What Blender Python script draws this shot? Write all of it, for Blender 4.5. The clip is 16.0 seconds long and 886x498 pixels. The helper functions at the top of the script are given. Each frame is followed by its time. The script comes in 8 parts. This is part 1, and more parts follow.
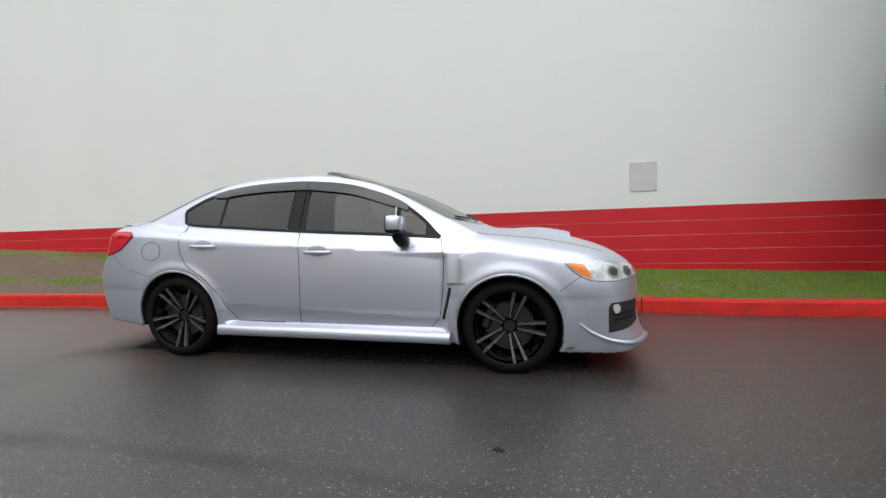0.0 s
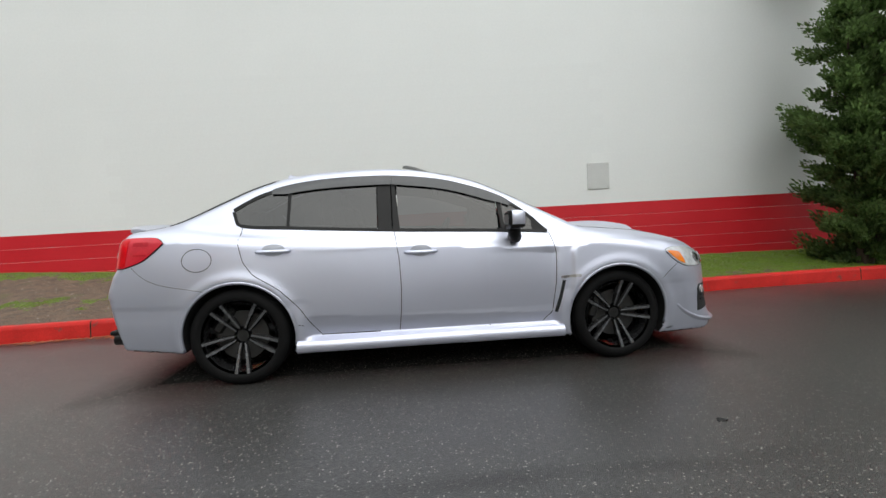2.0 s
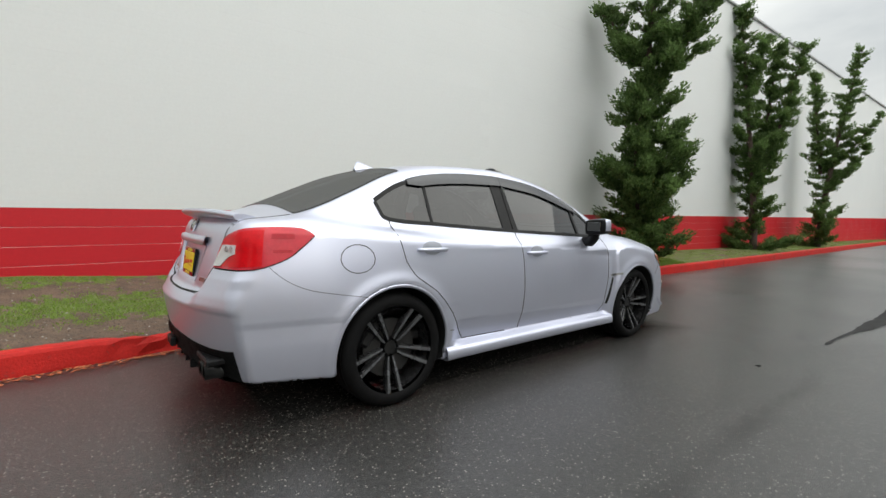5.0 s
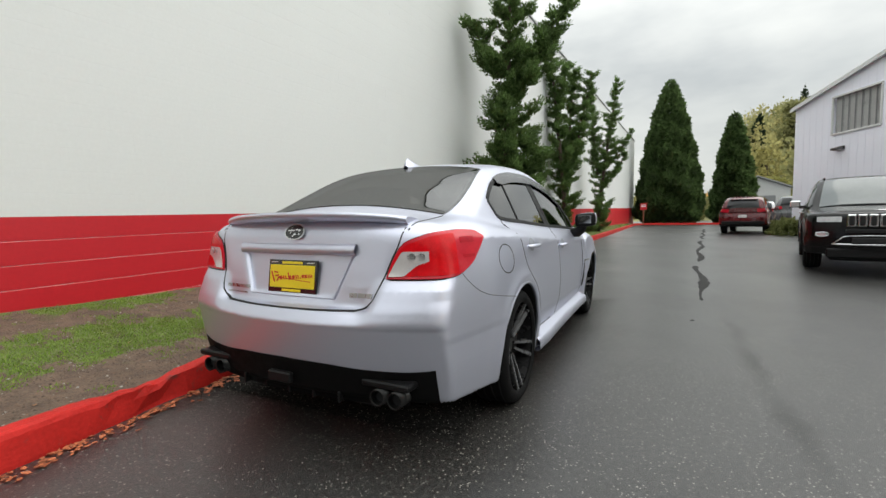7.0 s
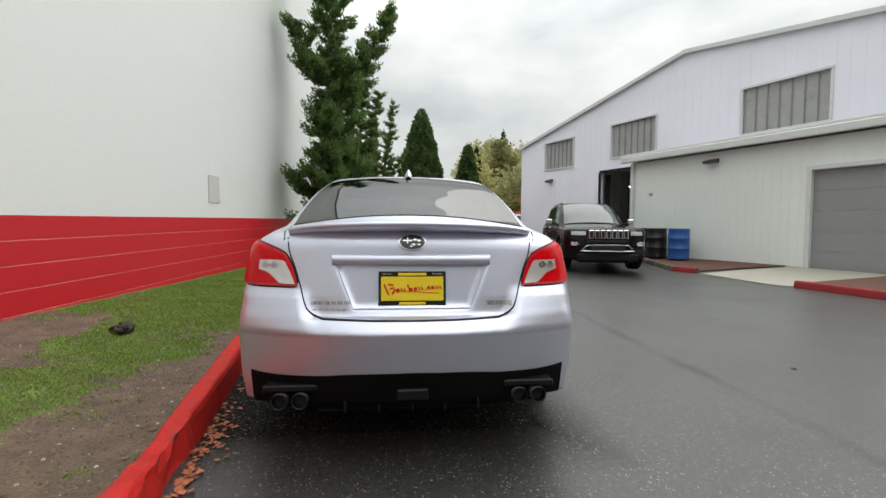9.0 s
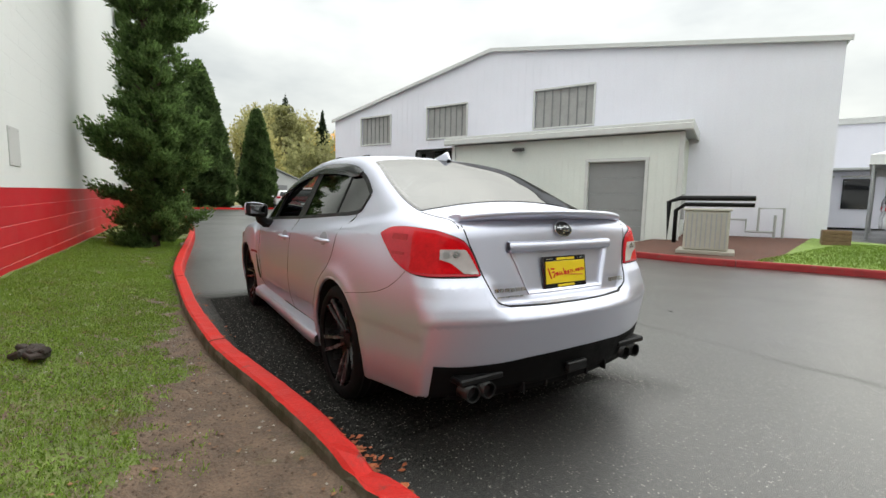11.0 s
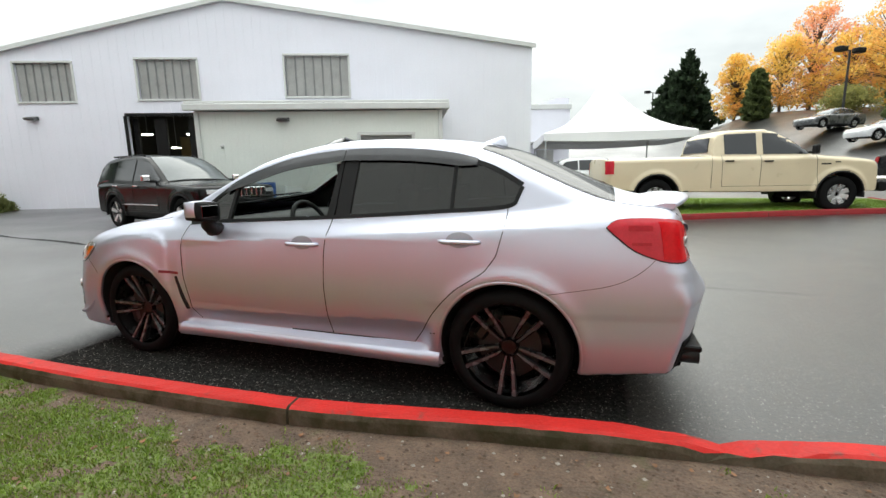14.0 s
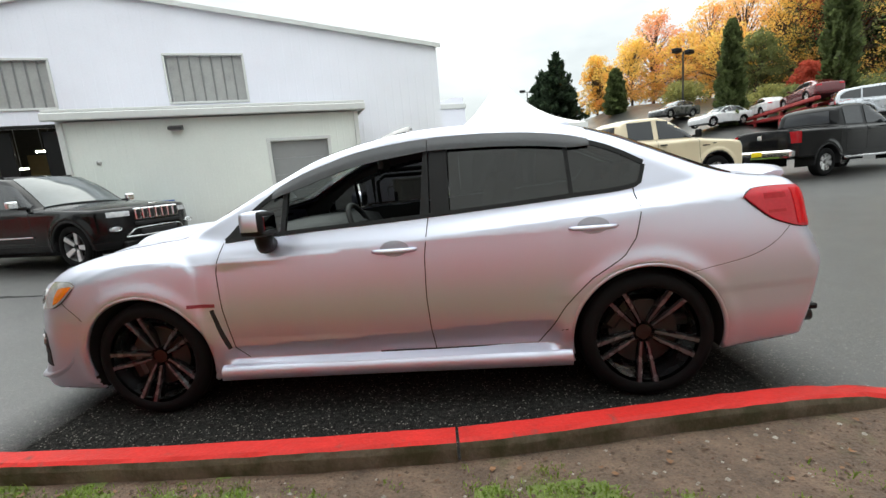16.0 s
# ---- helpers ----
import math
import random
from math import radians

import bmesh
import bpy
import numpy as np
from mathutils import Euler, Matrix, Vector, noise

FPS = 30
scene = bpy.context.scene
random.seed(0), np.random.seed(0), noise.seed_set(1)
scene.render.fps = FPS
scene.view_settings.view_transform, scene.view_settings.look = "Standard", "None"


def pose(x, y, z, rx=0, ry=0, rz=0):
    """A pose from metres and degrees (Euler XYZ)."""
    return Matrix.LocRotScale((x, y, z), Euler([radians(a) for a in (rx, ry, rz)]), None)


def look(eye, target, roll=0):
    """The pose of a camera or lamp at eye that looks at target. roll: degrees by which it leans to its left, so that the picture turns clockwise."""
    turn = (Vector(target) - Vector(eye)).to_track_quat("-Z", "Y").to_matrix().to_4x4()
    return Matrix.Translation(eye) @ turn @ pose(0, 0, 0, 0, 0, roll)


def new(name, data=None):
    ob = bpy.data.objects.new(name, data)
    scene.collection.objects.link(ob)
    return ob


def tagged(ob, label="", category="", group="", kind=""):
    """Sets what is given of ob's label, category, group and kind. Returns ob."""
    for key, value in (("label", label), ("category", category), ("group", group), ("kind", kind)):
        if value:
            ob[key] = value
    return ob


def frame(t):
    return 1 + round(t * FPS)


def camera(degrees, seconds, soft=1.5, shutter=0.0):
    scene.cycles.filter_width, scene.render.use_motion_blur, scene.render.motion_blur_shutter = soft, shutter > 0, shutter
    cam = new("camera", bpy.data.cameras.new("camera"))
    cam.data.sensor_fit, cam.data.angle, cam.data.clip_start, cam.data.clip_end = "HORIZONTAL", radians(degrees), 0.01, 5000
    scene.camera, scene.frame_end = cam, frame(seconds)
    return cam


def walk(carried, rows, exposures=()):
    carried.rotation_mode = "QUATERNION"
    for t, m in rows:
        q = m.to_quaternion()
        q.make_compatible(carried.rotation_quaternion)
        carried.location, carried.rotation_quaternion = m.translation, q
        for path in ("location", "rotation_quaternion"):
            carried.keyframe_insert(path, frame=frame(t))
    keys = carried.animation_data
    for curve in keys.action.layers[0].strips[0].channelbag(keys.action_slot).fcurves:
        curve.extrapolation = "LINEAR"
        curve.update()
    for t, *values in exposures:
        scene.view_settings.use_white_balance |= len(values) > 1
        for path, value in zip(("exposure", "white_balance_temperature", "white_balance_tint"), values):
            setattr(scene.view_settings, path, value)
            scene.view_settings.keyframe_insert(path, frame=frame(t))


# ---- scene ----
cam = camera(90.5, 16.0, soft=1.5)
PATH = [
    (0, (2.832, -3.859, 1.06), (2.418, -1.906, 0.936), -0.9),
    (0.5, (2.397, -3.902, 1.038), (2.09, -1.928, 0.932), -2.9),
    (1, (1.959, -3.91, 1.066), (1.774, -1.922, 0.948), -1.2),
    (1.5, (1.488, -3.944, 1.073), (1.518, -1.949, 0.932), -2.1),
    (2, (1.073, -3.877, 1.066), (1.279, -1.892, 0.93), -2.2),
    (2.5, (0.65, -3.837, 1.041), (1.054, -1.881, 0.942), -0.8),
    (3, (0.241, -3.754, 1.041), (0.805, -1.838, 0.932), -2.1),
    (3.5, (-0.141, -3.592, 1.075), (0.587, -1.732, 0.978), -0.5),
    (4, (-0.59, -3.469, 1.075), (0.356, -1.709, 0.996), -1.4),
    (4.2, (-0.752, -3.375, 1.064), (0.26, -1.653, 0.976), -1.0),
    (6.5, (-2.226, -1.959, 1.073), (-0.551, -0.875, 0.928), 0.9),
    (7, (-2.44, -1.578, 1.064), (-0.653, -0.689, 0.929), -0.7),
    (7.5, (-2.606, -1.154, 1.082), (-0.756, -0.402, 0.968), 0.5),
    (8, (-2.803, -0.769, 1.093), (-0.859, -0.321, 0.96), -1.4),
    (8.5, (-2.864, -0.37, 1.075), (-0.877, -0.251, 0.883), -1.1),
    (9, (-2.893, 0.055, 1.076), (-0.905, -0.138, 0.982), 0.4),
    (9.2, (-2.904, 0.204, 1.077), (-0.932, -0.114, 0.966), -0.1),
    (11.5, (-2.154, 2.137, 1.165), (-0.645, 0.846, 0.926), 0.8),
    (12, (-1.921, 2.485, 1.247), (-0.604, 1.01, 0.947), -0.7),
    (12.5, (-1.575, 2.659, 1.274), (-0.403, 1.065, 0.98), -2.1),
    (13, (-1.216, 2.826, 1.28), (-0.204, 1.128, 0.976), -0.8),
    (13.5, (-0.808, 2.988, 1.264), (0.011, 1.2, 0.897), -1.9),
    (14, (-0.415, 3.004, 1.236), (0.24, 1.144, 0.904), -1.1),
    (14.5, (-0.046, 3.03, 1.203), (0.465, 1.134, 0.823), 0.2),
    (15, (0.29, 3.034, 1.177), (0.655, 1.097, 0.842), -3.2),
    (15.5, (0.575, 3.026, 1.19), (0.787, 1.061, 0.883), -2.6),
    (16, (0.777, 3.011, 1.215), (0.966, 1.049, 0.872), -5.0),
]
walk(cam, [(t, look(eye, target, roll)) for t, eye, target, roll in PATH], exposures=((0.0, 0.66, 6500, 6), (4.0, 0.62, 6550, 6), (6.5, 0.74, 6650, 5), (9.0, 0.74, 6650, 5), (11.5, 1.0, 6700, 4), (16.0, 1.15, 6450, 3)))

# ---- sky and sun: a bright overcast sky ----
world = bpy.data.worlds.new("overcast_sky")
scene.world = world
world.use_nodes = True
wn, wl = world.node_tree.nodes, world.node_tree.links
wn.clear()
w_out = wn.new("ShaderNodeOutputWorld")
w_bg = wn.new("ShaderNodeBackground")
w_sky = wn.new("ShaderNodeTexSky")
w_sky.sky_type = "NISHITA"
w_sky.sun_disc = False
SUN_UP, SUN_ROUND = radians(50), radians(158)
w_sky.sun_elevation, w_sky.sun_rotation = SUN_UP, SUN_ROUND
w_tc = wn.new("ShaderNodeTexCoord")
w_map = wn.new("ShaderNodeMapping")
w_map.inputs["Scale"].default_value = (1.0, 1.0, 2.6)
w_n = wn.new("ShaderNodeTexNoise")
w_n.inputs["Scale"].default_value, w_n.inputs["Detail"].default_value, w_n.inputs["Roughness"].default_value = 2.2, 5, 0.55
w_r = wn.new("ShaderNodeValToRGB")
w_r.color_ramp.elements[0].position, w_r.color_ramp.elements[0].color = 0.34, (6.0, 6.15, 6.35, 1)
w_r.color_ramp.elements[1].position, w_r.color_ramp.elements[1].color = 0.64, (9.0, 9.0, 8.95, 1)
w_mix = wn.new("ShaderNodeMixRGB")
w_mix.inputs["Fac"].default_value = 0.88
wl.new(w_tc.outputs["Generated"], w_map.inputs["Vector"])
wl.new(w_map.outputs["Vector"], w_n.inputs["Vector"])
wl.new(w_n.outputs["Fac"], w_r.inputs["Fac"])
wl.new(w_sky.outputs["Color"], w_mix.inputs["Color1"])
wl.new(w_r.outputs["Color"], w_mix.inputs["Color2"])
wl.new(w_mix.outputs["Color"], w_bg.inputs["Color"])
# an overcast sky is brighter overhead than at the horizon
w_sep, w_up = wn.new("ShaderNodeSeparateXYZ"), wn.new("ShaderNodeMapRange")
wl.new(w_tc.outputs["Generated"], w_sep.inputs["Vector"])
w_sq = wn.new("ShaderNodeMath")
w_sq.operation = "MULTIPLY"
wl.new(w_sep.outputs["Z"], w_sq.inputs[0])
wl.new(w_sep.outputs["Z"], w_sq.inputs[1])
wl.new(w_sq.outputs[0], w_up.inputs["Value"])
for k_sky, v_sky in zip(("From Min", "From Max", "To Min", "To Max"), (0.0, 0.7, 0.055, 0.160)):
    w_up.inputs[k_sky].default_value = v_sky
wl.new(w_up.outputs["Result"], w_bg.inputs["Strength"])
wl.new(w_bg.outputs["Background"], w_out.inputs["Surface"])

sun_data = bpy.data.lights.new("sun", "SUN")
sun_data.energy, sun_data.angle, sun_data.color = 0.95, radians(80), (1.0, 0.97, 0.93)
sun = new("sun", sun_data)
sun.matrix_world = look((8 * math.sin(SUN_ROUND), 8 * math.cos(SUN_ROUND), 9), (0, 0, 0))


# ---- materials ----
def mat(name, base, rough=0.5, metal=0.0, var=0.12, scale=6.0, fine=60.0, bump=0.0, bscale=80.0, coat=0.0, coat_rough=0.05,
        rvar=0.08, spec=0.5, island=0.0, other=None, patch=None):
    """A surface with coarse and fine variation. other, patch: a second colour laid in by a noise (scale, low, high)."""
    m = bpy.data.materials.new(name)
    m.use_nodes = True
    nt = m.node_tree
    n, l = nt.nodes, nt.links
    p = n["Principled BSDF"]
    tc = n.new("ShaderNodeTexCoord")
    a, b = n.new("ShaderNodeTexNoise"), n.new("ShaderNodeTexNoise")
    a.inputs["Scale"].default_value, a.inputs["Detail"].default_value = scale, 4
    b.inputs["Scale"].default_value, b.inputs["Detail"].default_value = fine, 3
    l.new(tc.outputs["Object"], a.inputs["Vector"])
    l.new(tc.outputs["Object"], b.inputs["Vector"])
    add = n.new("ShaderNodeMath")
    add.operation = "MULTIPLY_ADD"
    l.new(a.outputs["Fac"], add.inputs[0])
    add.inputs[1].default_value = 0.6
    half = n.new("ShaderNodeMath")
    half.operation = "MULTIPLY"
    l.new(b.outputs["Fac"], half.inputs[0])
    half.inputs[1].default_value = 0.4
    l.new(half.outputs[0], add.inputs[2])
    fac = add.outputs[0]
    if island:
        g = n.new("ShaderNodeNewGeometry")
        isl = n.new("ShaderNodeMath")
        isl.operation = "MULTIPLY_ADD"
        l.new(g.outputs["Random Per Island"], isl.inputs[0])
        isl.inputs[1].default_value = island
        l.new(fac, isl.inputs[2])
        fac = isl.outputs[0]
    mr = n.new("ShaderNodeMapRange")
    mr.inputs["From Min"].default_value, mr.inputs["From Max"].default_value = 0.3, 0.7 + island
    l.new(fac, mr.inputs["Value"])
    mix = n.new("ShaderNodeMixRGB")
    mix.inputs["Color1"].default_value = (*[c * (1 - var) for c in base], 1)
    mix.inputs["Color2"].default_value = (*[min(1.0, c * (1 + var)) for c in base], 1)
    l.new(mr.outputs["Result"], mix.inputs["Fac"])
    col = mix.outputs["Color"]
    if other:
        pn = n.new("ShaderNodeTexNoise")
        pn.inputs["Scale"].default_value, pn.inputs["Detail"].default_value, pn.inputs["Roughness"].default_value = patch[0], 7, 0.62
        l.new(tc.outputs["Object"], pn.inputs["Vector"])
        pr = n.new("ShaderNodeMapRange")
        pr.inputs["From Min"].default_value, pr.inputs["From Max"].default_value = patch[1], patch[2]
        l.new(pn.outputs["Fac"], pr.inputs["Value"])
        m2 = n.new("ShaderNodeMixRGB")
        l.new(pr.outputs["Result"], m2.inputs["Fac"])
        l.new(col, m2.inputs["Color1"])
        m2.inputs["Color2"].default_value = (*other, 1)
        col = m2.outputs["Color"]
    l.new(col, p.inputs["Base Color"])
    rr = n.new("ShaderNodeMapRange")
    rr.inputs["To Min"].default_value, rr.inputs["To Max"].default_value = max(0.02, rough - rvar), min(1.0, rough + rvar)
    rr.inputs["From Min"].default_value, rr.inputs["From Max"].default_value = 0.3, 0.7
    l.new(a.outputs["Fac"], rr.inputs["Value"])
    l.new(rr.outputs["Result"], p.inputs["Roughness"])
    p.inputs["Metallic"].default_value = metal
    p.inputs["Specular IOR Level"].default_value = spec
    p.inputs["Coat Weight"].default_value, p.inputs["Coat Roughness"].default_value = coat, coat_rough
    if bump:
        bn = n.new("ShaderNodeTexNoise")
        bn.inputs["Scale"].default_value, bn.inputs["Detail"].default_value = bscale, 6
        l.new(tc.outputs["Object"], bn.inputs["Vector"])
        bp = n.new("ShaderNodeBump")
        bp.inputs["Strength"].default_value, bp.inputs["Distance"].default_value = 1.0, bump
        l.new(bn.outputs["Fac"], bp.inputs["Height"])
        l.new(bp.outputs["Normal"], p.inputs["Normal"])
    return m


def glass(name, tint, gloss=0.05, rough=0.0, power=3.0, edge=0.85):
    """A thin pane: tinted see-through with a mirror gloss."""
    m = bpy.data.materials.new(name)
    m.use_nodes = True
    n, l = m.node_tree.nodes, m.node_tree.links
    n.remove(n["Principled BSDF"])
    t, g, f, x = n.new("ShaderNodeBsdfTransparent"), n.new("ShaderNodeBsdfGlossy"), n.new("ShaderNodeLayerWeight"), n.new("ShaderNodeMixShader")
    t.inputs["Color"].default_value = (*tint, 1)
    g.inputs["Roughness"].default_value = rough
    f.inputs["Blend"].default_value = 0.5
    pw, ad = n.new("ShaderNodeMath"), n.new("ShaderNodeMath")
    pw.operation, ad.operation = "POWER", "MULTIPLY_ADD"
    l.new(f.outputs["Facing"], pw.inputs[0])
    pw.inputs[1].default_value = power
    l.new(pw.outputs[0], ad.inputs[0])
    ad.inputs[1].default_value, ad.inputs[2].default_value = edge, gloss
    l.new(ad.outputs[0], x.inputs["Fac"])
    l.new(t.outputs["BSDF"], x.inputs[1])
    l.new(g.outputs["BSDF"], x.inputs[2])
    l.new(x.outputs["Shader"], n["Material Output"].inputs["Surface"])
    return m


def lit(name, colour, strength):
    m = bpy.data.materials.new(name)
    m.use_nodes = True
    p = m.node_tree.nodes["Principled BSDF"]
    p.inputs["Base Color"].default_value = (*colour, 1)
    p.inputs["Emission Color"].default_value = (*colour, 1)
    p.inputs["Emission Strength"].default_value = strength
    return m


M_SILVER = mat("silver_paint", (0.625, 0.645, 0.755), 0.39, 0.80, 0.02, 3, 900, coat=0.3, coat_rough=0.04, rvar=0.02)
M_BLACKPLASTIC = mat("black_plastic", (0.007, 0.007, 0.0075), 0.45, 0, 0.2, 20, 200, bump=0.0004, bscale=500, spec=0.22)
# darker, duller black_plastic: stands for the shade of a ground-facing surface
M_DIFFUSER = mat("shaded_matt_black_plastic", (0.005, 0.005, 0.0052), 0.6, 0, 0.2, 20, 200, bump=0.0004, bscale=500, spec=0.08)
M_GLOSSBLACK = mat("gloss_black", (0.012, 0.012, 0.013), 0.12, 0, 0.1, 10, 60, rvar=0.03, coat=0.5)
M_VISOR = mat("smoked_acrylic", (0.045, 0.047, 0.052), 0.16, 0, 0.1, 10, 60, rvar=0.03)
M_GAP = mat("shadow_gap", (0.01, 0.01, 0.011), 0.8, 0, 0.1)
M_TYRE = mat("tyre_rubber", (0.007, 0.007, 0.0073), 0.7, 0, 0.25, 14, 120, bump=0.0008, bscale=160, spec=0.1)
M_GUNMETAL = mat("gunmetal_alloy", (0.04, 0.04, 0.042), 0.26, 0.5, 0.12, 12, 100)
M_MACHINED = mat("satin_gunmetal", (0.125, 0.128, 0.135), 0.26, 0.5, 0.1, 12, 200)
M_DISC = mat("brake_iron", (0.04, 0.039, 0.038), 0.5, 0.6, 0.2, 20, 200)
M_STEEL = mat("brushed_steel", (0.42, 0.42, 0.42), 0.3, 0.95, 0.15, 20, 300)
M_CHROME = mat("chrome", (0.72, 0.73, 0.75), 0.2, 1.0, 0.05, 8, 60, rvar=0.03)
M_MIRROR = mat("mirror_glass", (0.3, 0.31, 0.32), 0.03, 1.0, 0.03, 8, 60, rvar=0.01)
M_DARKSTEEL = mat("dark_steel", (0.05, 0.05, 0.05), 0.35, 0.9, 0.3, 20, 120)
M_RED_LENS = mat("red_lens", (0.52, 0.012, 0.028), 0.15, 0, 0.12, 20, 90, rvar=0.03, spec=0.45)
M_DEEPRED_LENS = mat("deep_red_lens", (0.58, 0.003, 0.008), 0.15, 0, 0.2, 30, 160, rvar=0.03, spec=0.2)
M_STRIP_LENS = mat("strip_lens", (0.40, 0.006, 0.016), 0.2, 0, 0.2, 30, 160, rvar=0.03, spec=0.3)
M_CLEAR_LENS = mat("clear_lens", (0.62, 0.59, 0.59), 0.14, 0.35, 0.06, 30, 90, rvar=0.04, coat=1.0, coat_rough=0.02)
M_LAMPGLASS = mat("headlight_glass", (0.62, 0.64, 0.66), 0.12, 0.3, 0.3, 25, 90, rvar=0.04, coat=1.0, coat_rough=0.02)
M_AMBER_LENS = mat("amber_lens", (0.8, 0.2, 0.01), 0.15, 0, 0.12, 30, 90, rvar=0.04, coat=1.0, coat_rough=0.02)
M_CABIN = mat("charcoal_trim", (0.02, 0.02, 0.021), 0.75, 0, 0.25, 20, 300, bump=0.0004, bscale=400)
M_SEAT = mat("charcoal_cloth", (0.03, 0.03, 0.032), 0.9, 0, 0.3, 30, 500, bump=0.0008, bscale=700)
M_TINT = glass("tinted_glass", (0.04, 0.041, 0.043), 0.075, 0.0, 3.2)
M_REARTINT = glass("rear_tinted_glass", (0.06, 0.061, 0.063), 0.24, 0.0, 3.0, 0.12)
M_PANE = glass("clear_glass", (0.74, 0.8, 0.78), 0.06)
M_DARKGLASS = mat("dark_glass", (0.02, 0.022, 0.025), 0.06, 0, 0.1, 4, 40, rvar=0.02, coat=0.3)
M_PLATE = mat("yellow_plate", (0.82, 0.62, 0.02), 0.4, 0, 0.06, 14, 120)
M_PLATE_RED = mat("red_print", (0.55, 0.02, 0.01), 0.4, 0, 0.1)


# ---- geometry helpers ----
class Geo:
    """Gathers vertices and faces of one mesh."""

    def __init__(self):
        self.v, self.f, self.n = [], [], 0

    def add(self, verts, faces):
        verts = np.asarray(verts, float).reshape(-1, 3)
        self.v.append(verts)
        self.f.extend([tuple(int(i) + self.n for i in f) for f in faces])
        self.n += len(verts)
        return self

    def box(self, c, s, b=0.01, m=None):
        """A box with chamfered edges: centre, size, chamfer; m turns it about its centre."""
        h = np.asarray(s, float) / 2
        b = min(b, *(h * 0.45))
        vs, ix = [], {}
        for sx in (-1, 1):
            for sy in (-1, 1):
                for sz in (-1, 1):
                    sg = np.array((sx, sy, sz), float)
                    for ax in range(3):
                        q = h - b
                        q = q.copy()
                        q[ax] = h[ax]
                        ix[sx, sy, sz, ax] = len(vs)
                        vs.append(sg * q)
        fs = []
        for ax in range(3):
            u, w = [a for a in range(3) if a != ax]
            for s0 in (-1, 1):
                quad = []
                for su, sw in ((-1, -1), (1, -1), (1, 1), (-1, 1)):
                    k = [0, 0, 0]
                    k[ax], k[u], k[w] = s0, su, sw
                    quad.append(ix[(*k, ax)])
                fs.append(quad)
            for su in (-1, 1):
                for sw in (-1, 1):
                    ends = []
                    for s0 in (-1, 1):
                        k = [0, 0, 0]
                        k[ax], k[u], k[w] = s0, su, sw
                        ends.append((ix[(*k, u)], ix[(*k, w)]))
                    fs.append([ends[0][0], ends[0][1], ends[1][1], ends[1][0]])
        for sx in (-1, 1):
            for sy in (-1, 1):
                for sz in (-1, 1):
                    fs.append([ix[sx, sy, sz, a] for a in range(3)])
        vs = np.array(vs)
        out = []
        for f in fs:
            p = vs[f]
            nn = np.cross(p[1] - p[0], p[2] - p[0])
            out.append(f if nn @ p.mean(0) > 0 else f[::-1])
        if m is not None:
            vs = vs @ np.array(m.to_3x3()).T
        return self.add(vs + np.asarray(c, float), out)

    def lathe(self, prof, n=32, m=None, close=False):
        """A profile of (radius, height) turned round the z axis."""
        prof = np.asarray(prof, float)
        k = len(prof)
        a = np.linspace(0, 2 * np.pi, n, endpoint=False)
        vs = np.stack([np.outer(np.cos(a), prof[:, 0]), np.outer(np.sin(a), prof[:, 0]), np.tile(prof[:, 1], (n, 1))], -1).reshape(-1, 3)
        fs = []
        for i in range(n):
            j = (i + 1) % n
            for q in range(k - 1 if not close else k):
                r = (q + 1) % k
                fs.append((i * k + q, j * k + q, j * k + r, i * k + r))
        if m is not None:
            vs = vs @ np.array(m.to_3x3()).T + np.array(m.translation)
        return self.add(vs, fs)

    def tube(self, path, r, n=8, caps=True):
        path = np.asarray(path, float)
        r = np.broadcast_to(np.asarray(r, float), (len(path),))
        t = np.gradient(path, axis=0)
        t /= np.linalg.norm(t, axis=1)[:, None] + 1e-9
        ref = np.array((0, 0, 1.0)) if abs(t[:, 2]).mean() < 0.8 else np.array((1.0, 0, 0))
        u = np.cross(t, ref)
        u /= np.linalg.norm(u, axis=1)[:, None] + 1e-9
        w = np.cross(t, u)
        a = np.linspace(0, 2 * np.pi, n, endpoint=False)
        vs = path[:, None] + r[:, None, None] * (np.cos(a)[None, :, None] * u[:, None] + np.sin(a)[None, :, None] * w[:, None])
        k = len(path)
        fs = [(i * n + j, i * n + (j + 1) % n, (i + 1) * n + (j + 1) % n, (i + 1) * n + j) for i in range(k - 1) for j in range(n)]
        if caps:
            fs += [tuple(range(n))[::-1], tuple((k - 1) * n + j for j in range(n))]
        return self.add(vs.reshape(-1, 3), fs)

    def prism(self, poly, d):
        """A flat polygon (3D points) thickened by the vector d."""
        poly = np.asarray(poly, float)
        k = len(poly)
        vs = np.concatenate([poly, poly + np.asarray(d, float)])
        fs = [tuple(range(k))[::-1], tuple(range(k, 2 * k))] + [(i, (i + 1) % k, k + (i + 1) % k, k + i) for i in range(k)]
        return self.add(vs, fs)

    def grid(self, pts):
        pts = np.asarray(pts, float)
        a, b = pts.shape[:2]
        fs = [(i * b + j, (i + 1) * b + j, (i + 1) * b + j + 1, i * b + j + 1) for i in range(a - 1) for j in range(b - 1)]
        return self.add(pts.reshape(-1, 3), fs)

    def data(self, name, material, smooth=False):
        me = bpy.data.meshes.new(name)
        v = np.concatenate(self.v) if self.v else np.zeros((0, 3))
        me.from_pydata(v.tolist(), [], self.f)
        for m in material if isinstance(material, (list, tuple)) else [material]:
            me.materials.append(m)
        if smooth:
            me.polygons.foreach_set("use_smooth", [True] * len(me.polygons))
        me.update()
        return me

    def make(self, name, material, parent=None, label="", smooth=False):
        ob = new(name, self.data(name, material, smooth))
        ob.parent = parent
        return tagged(ob, label)


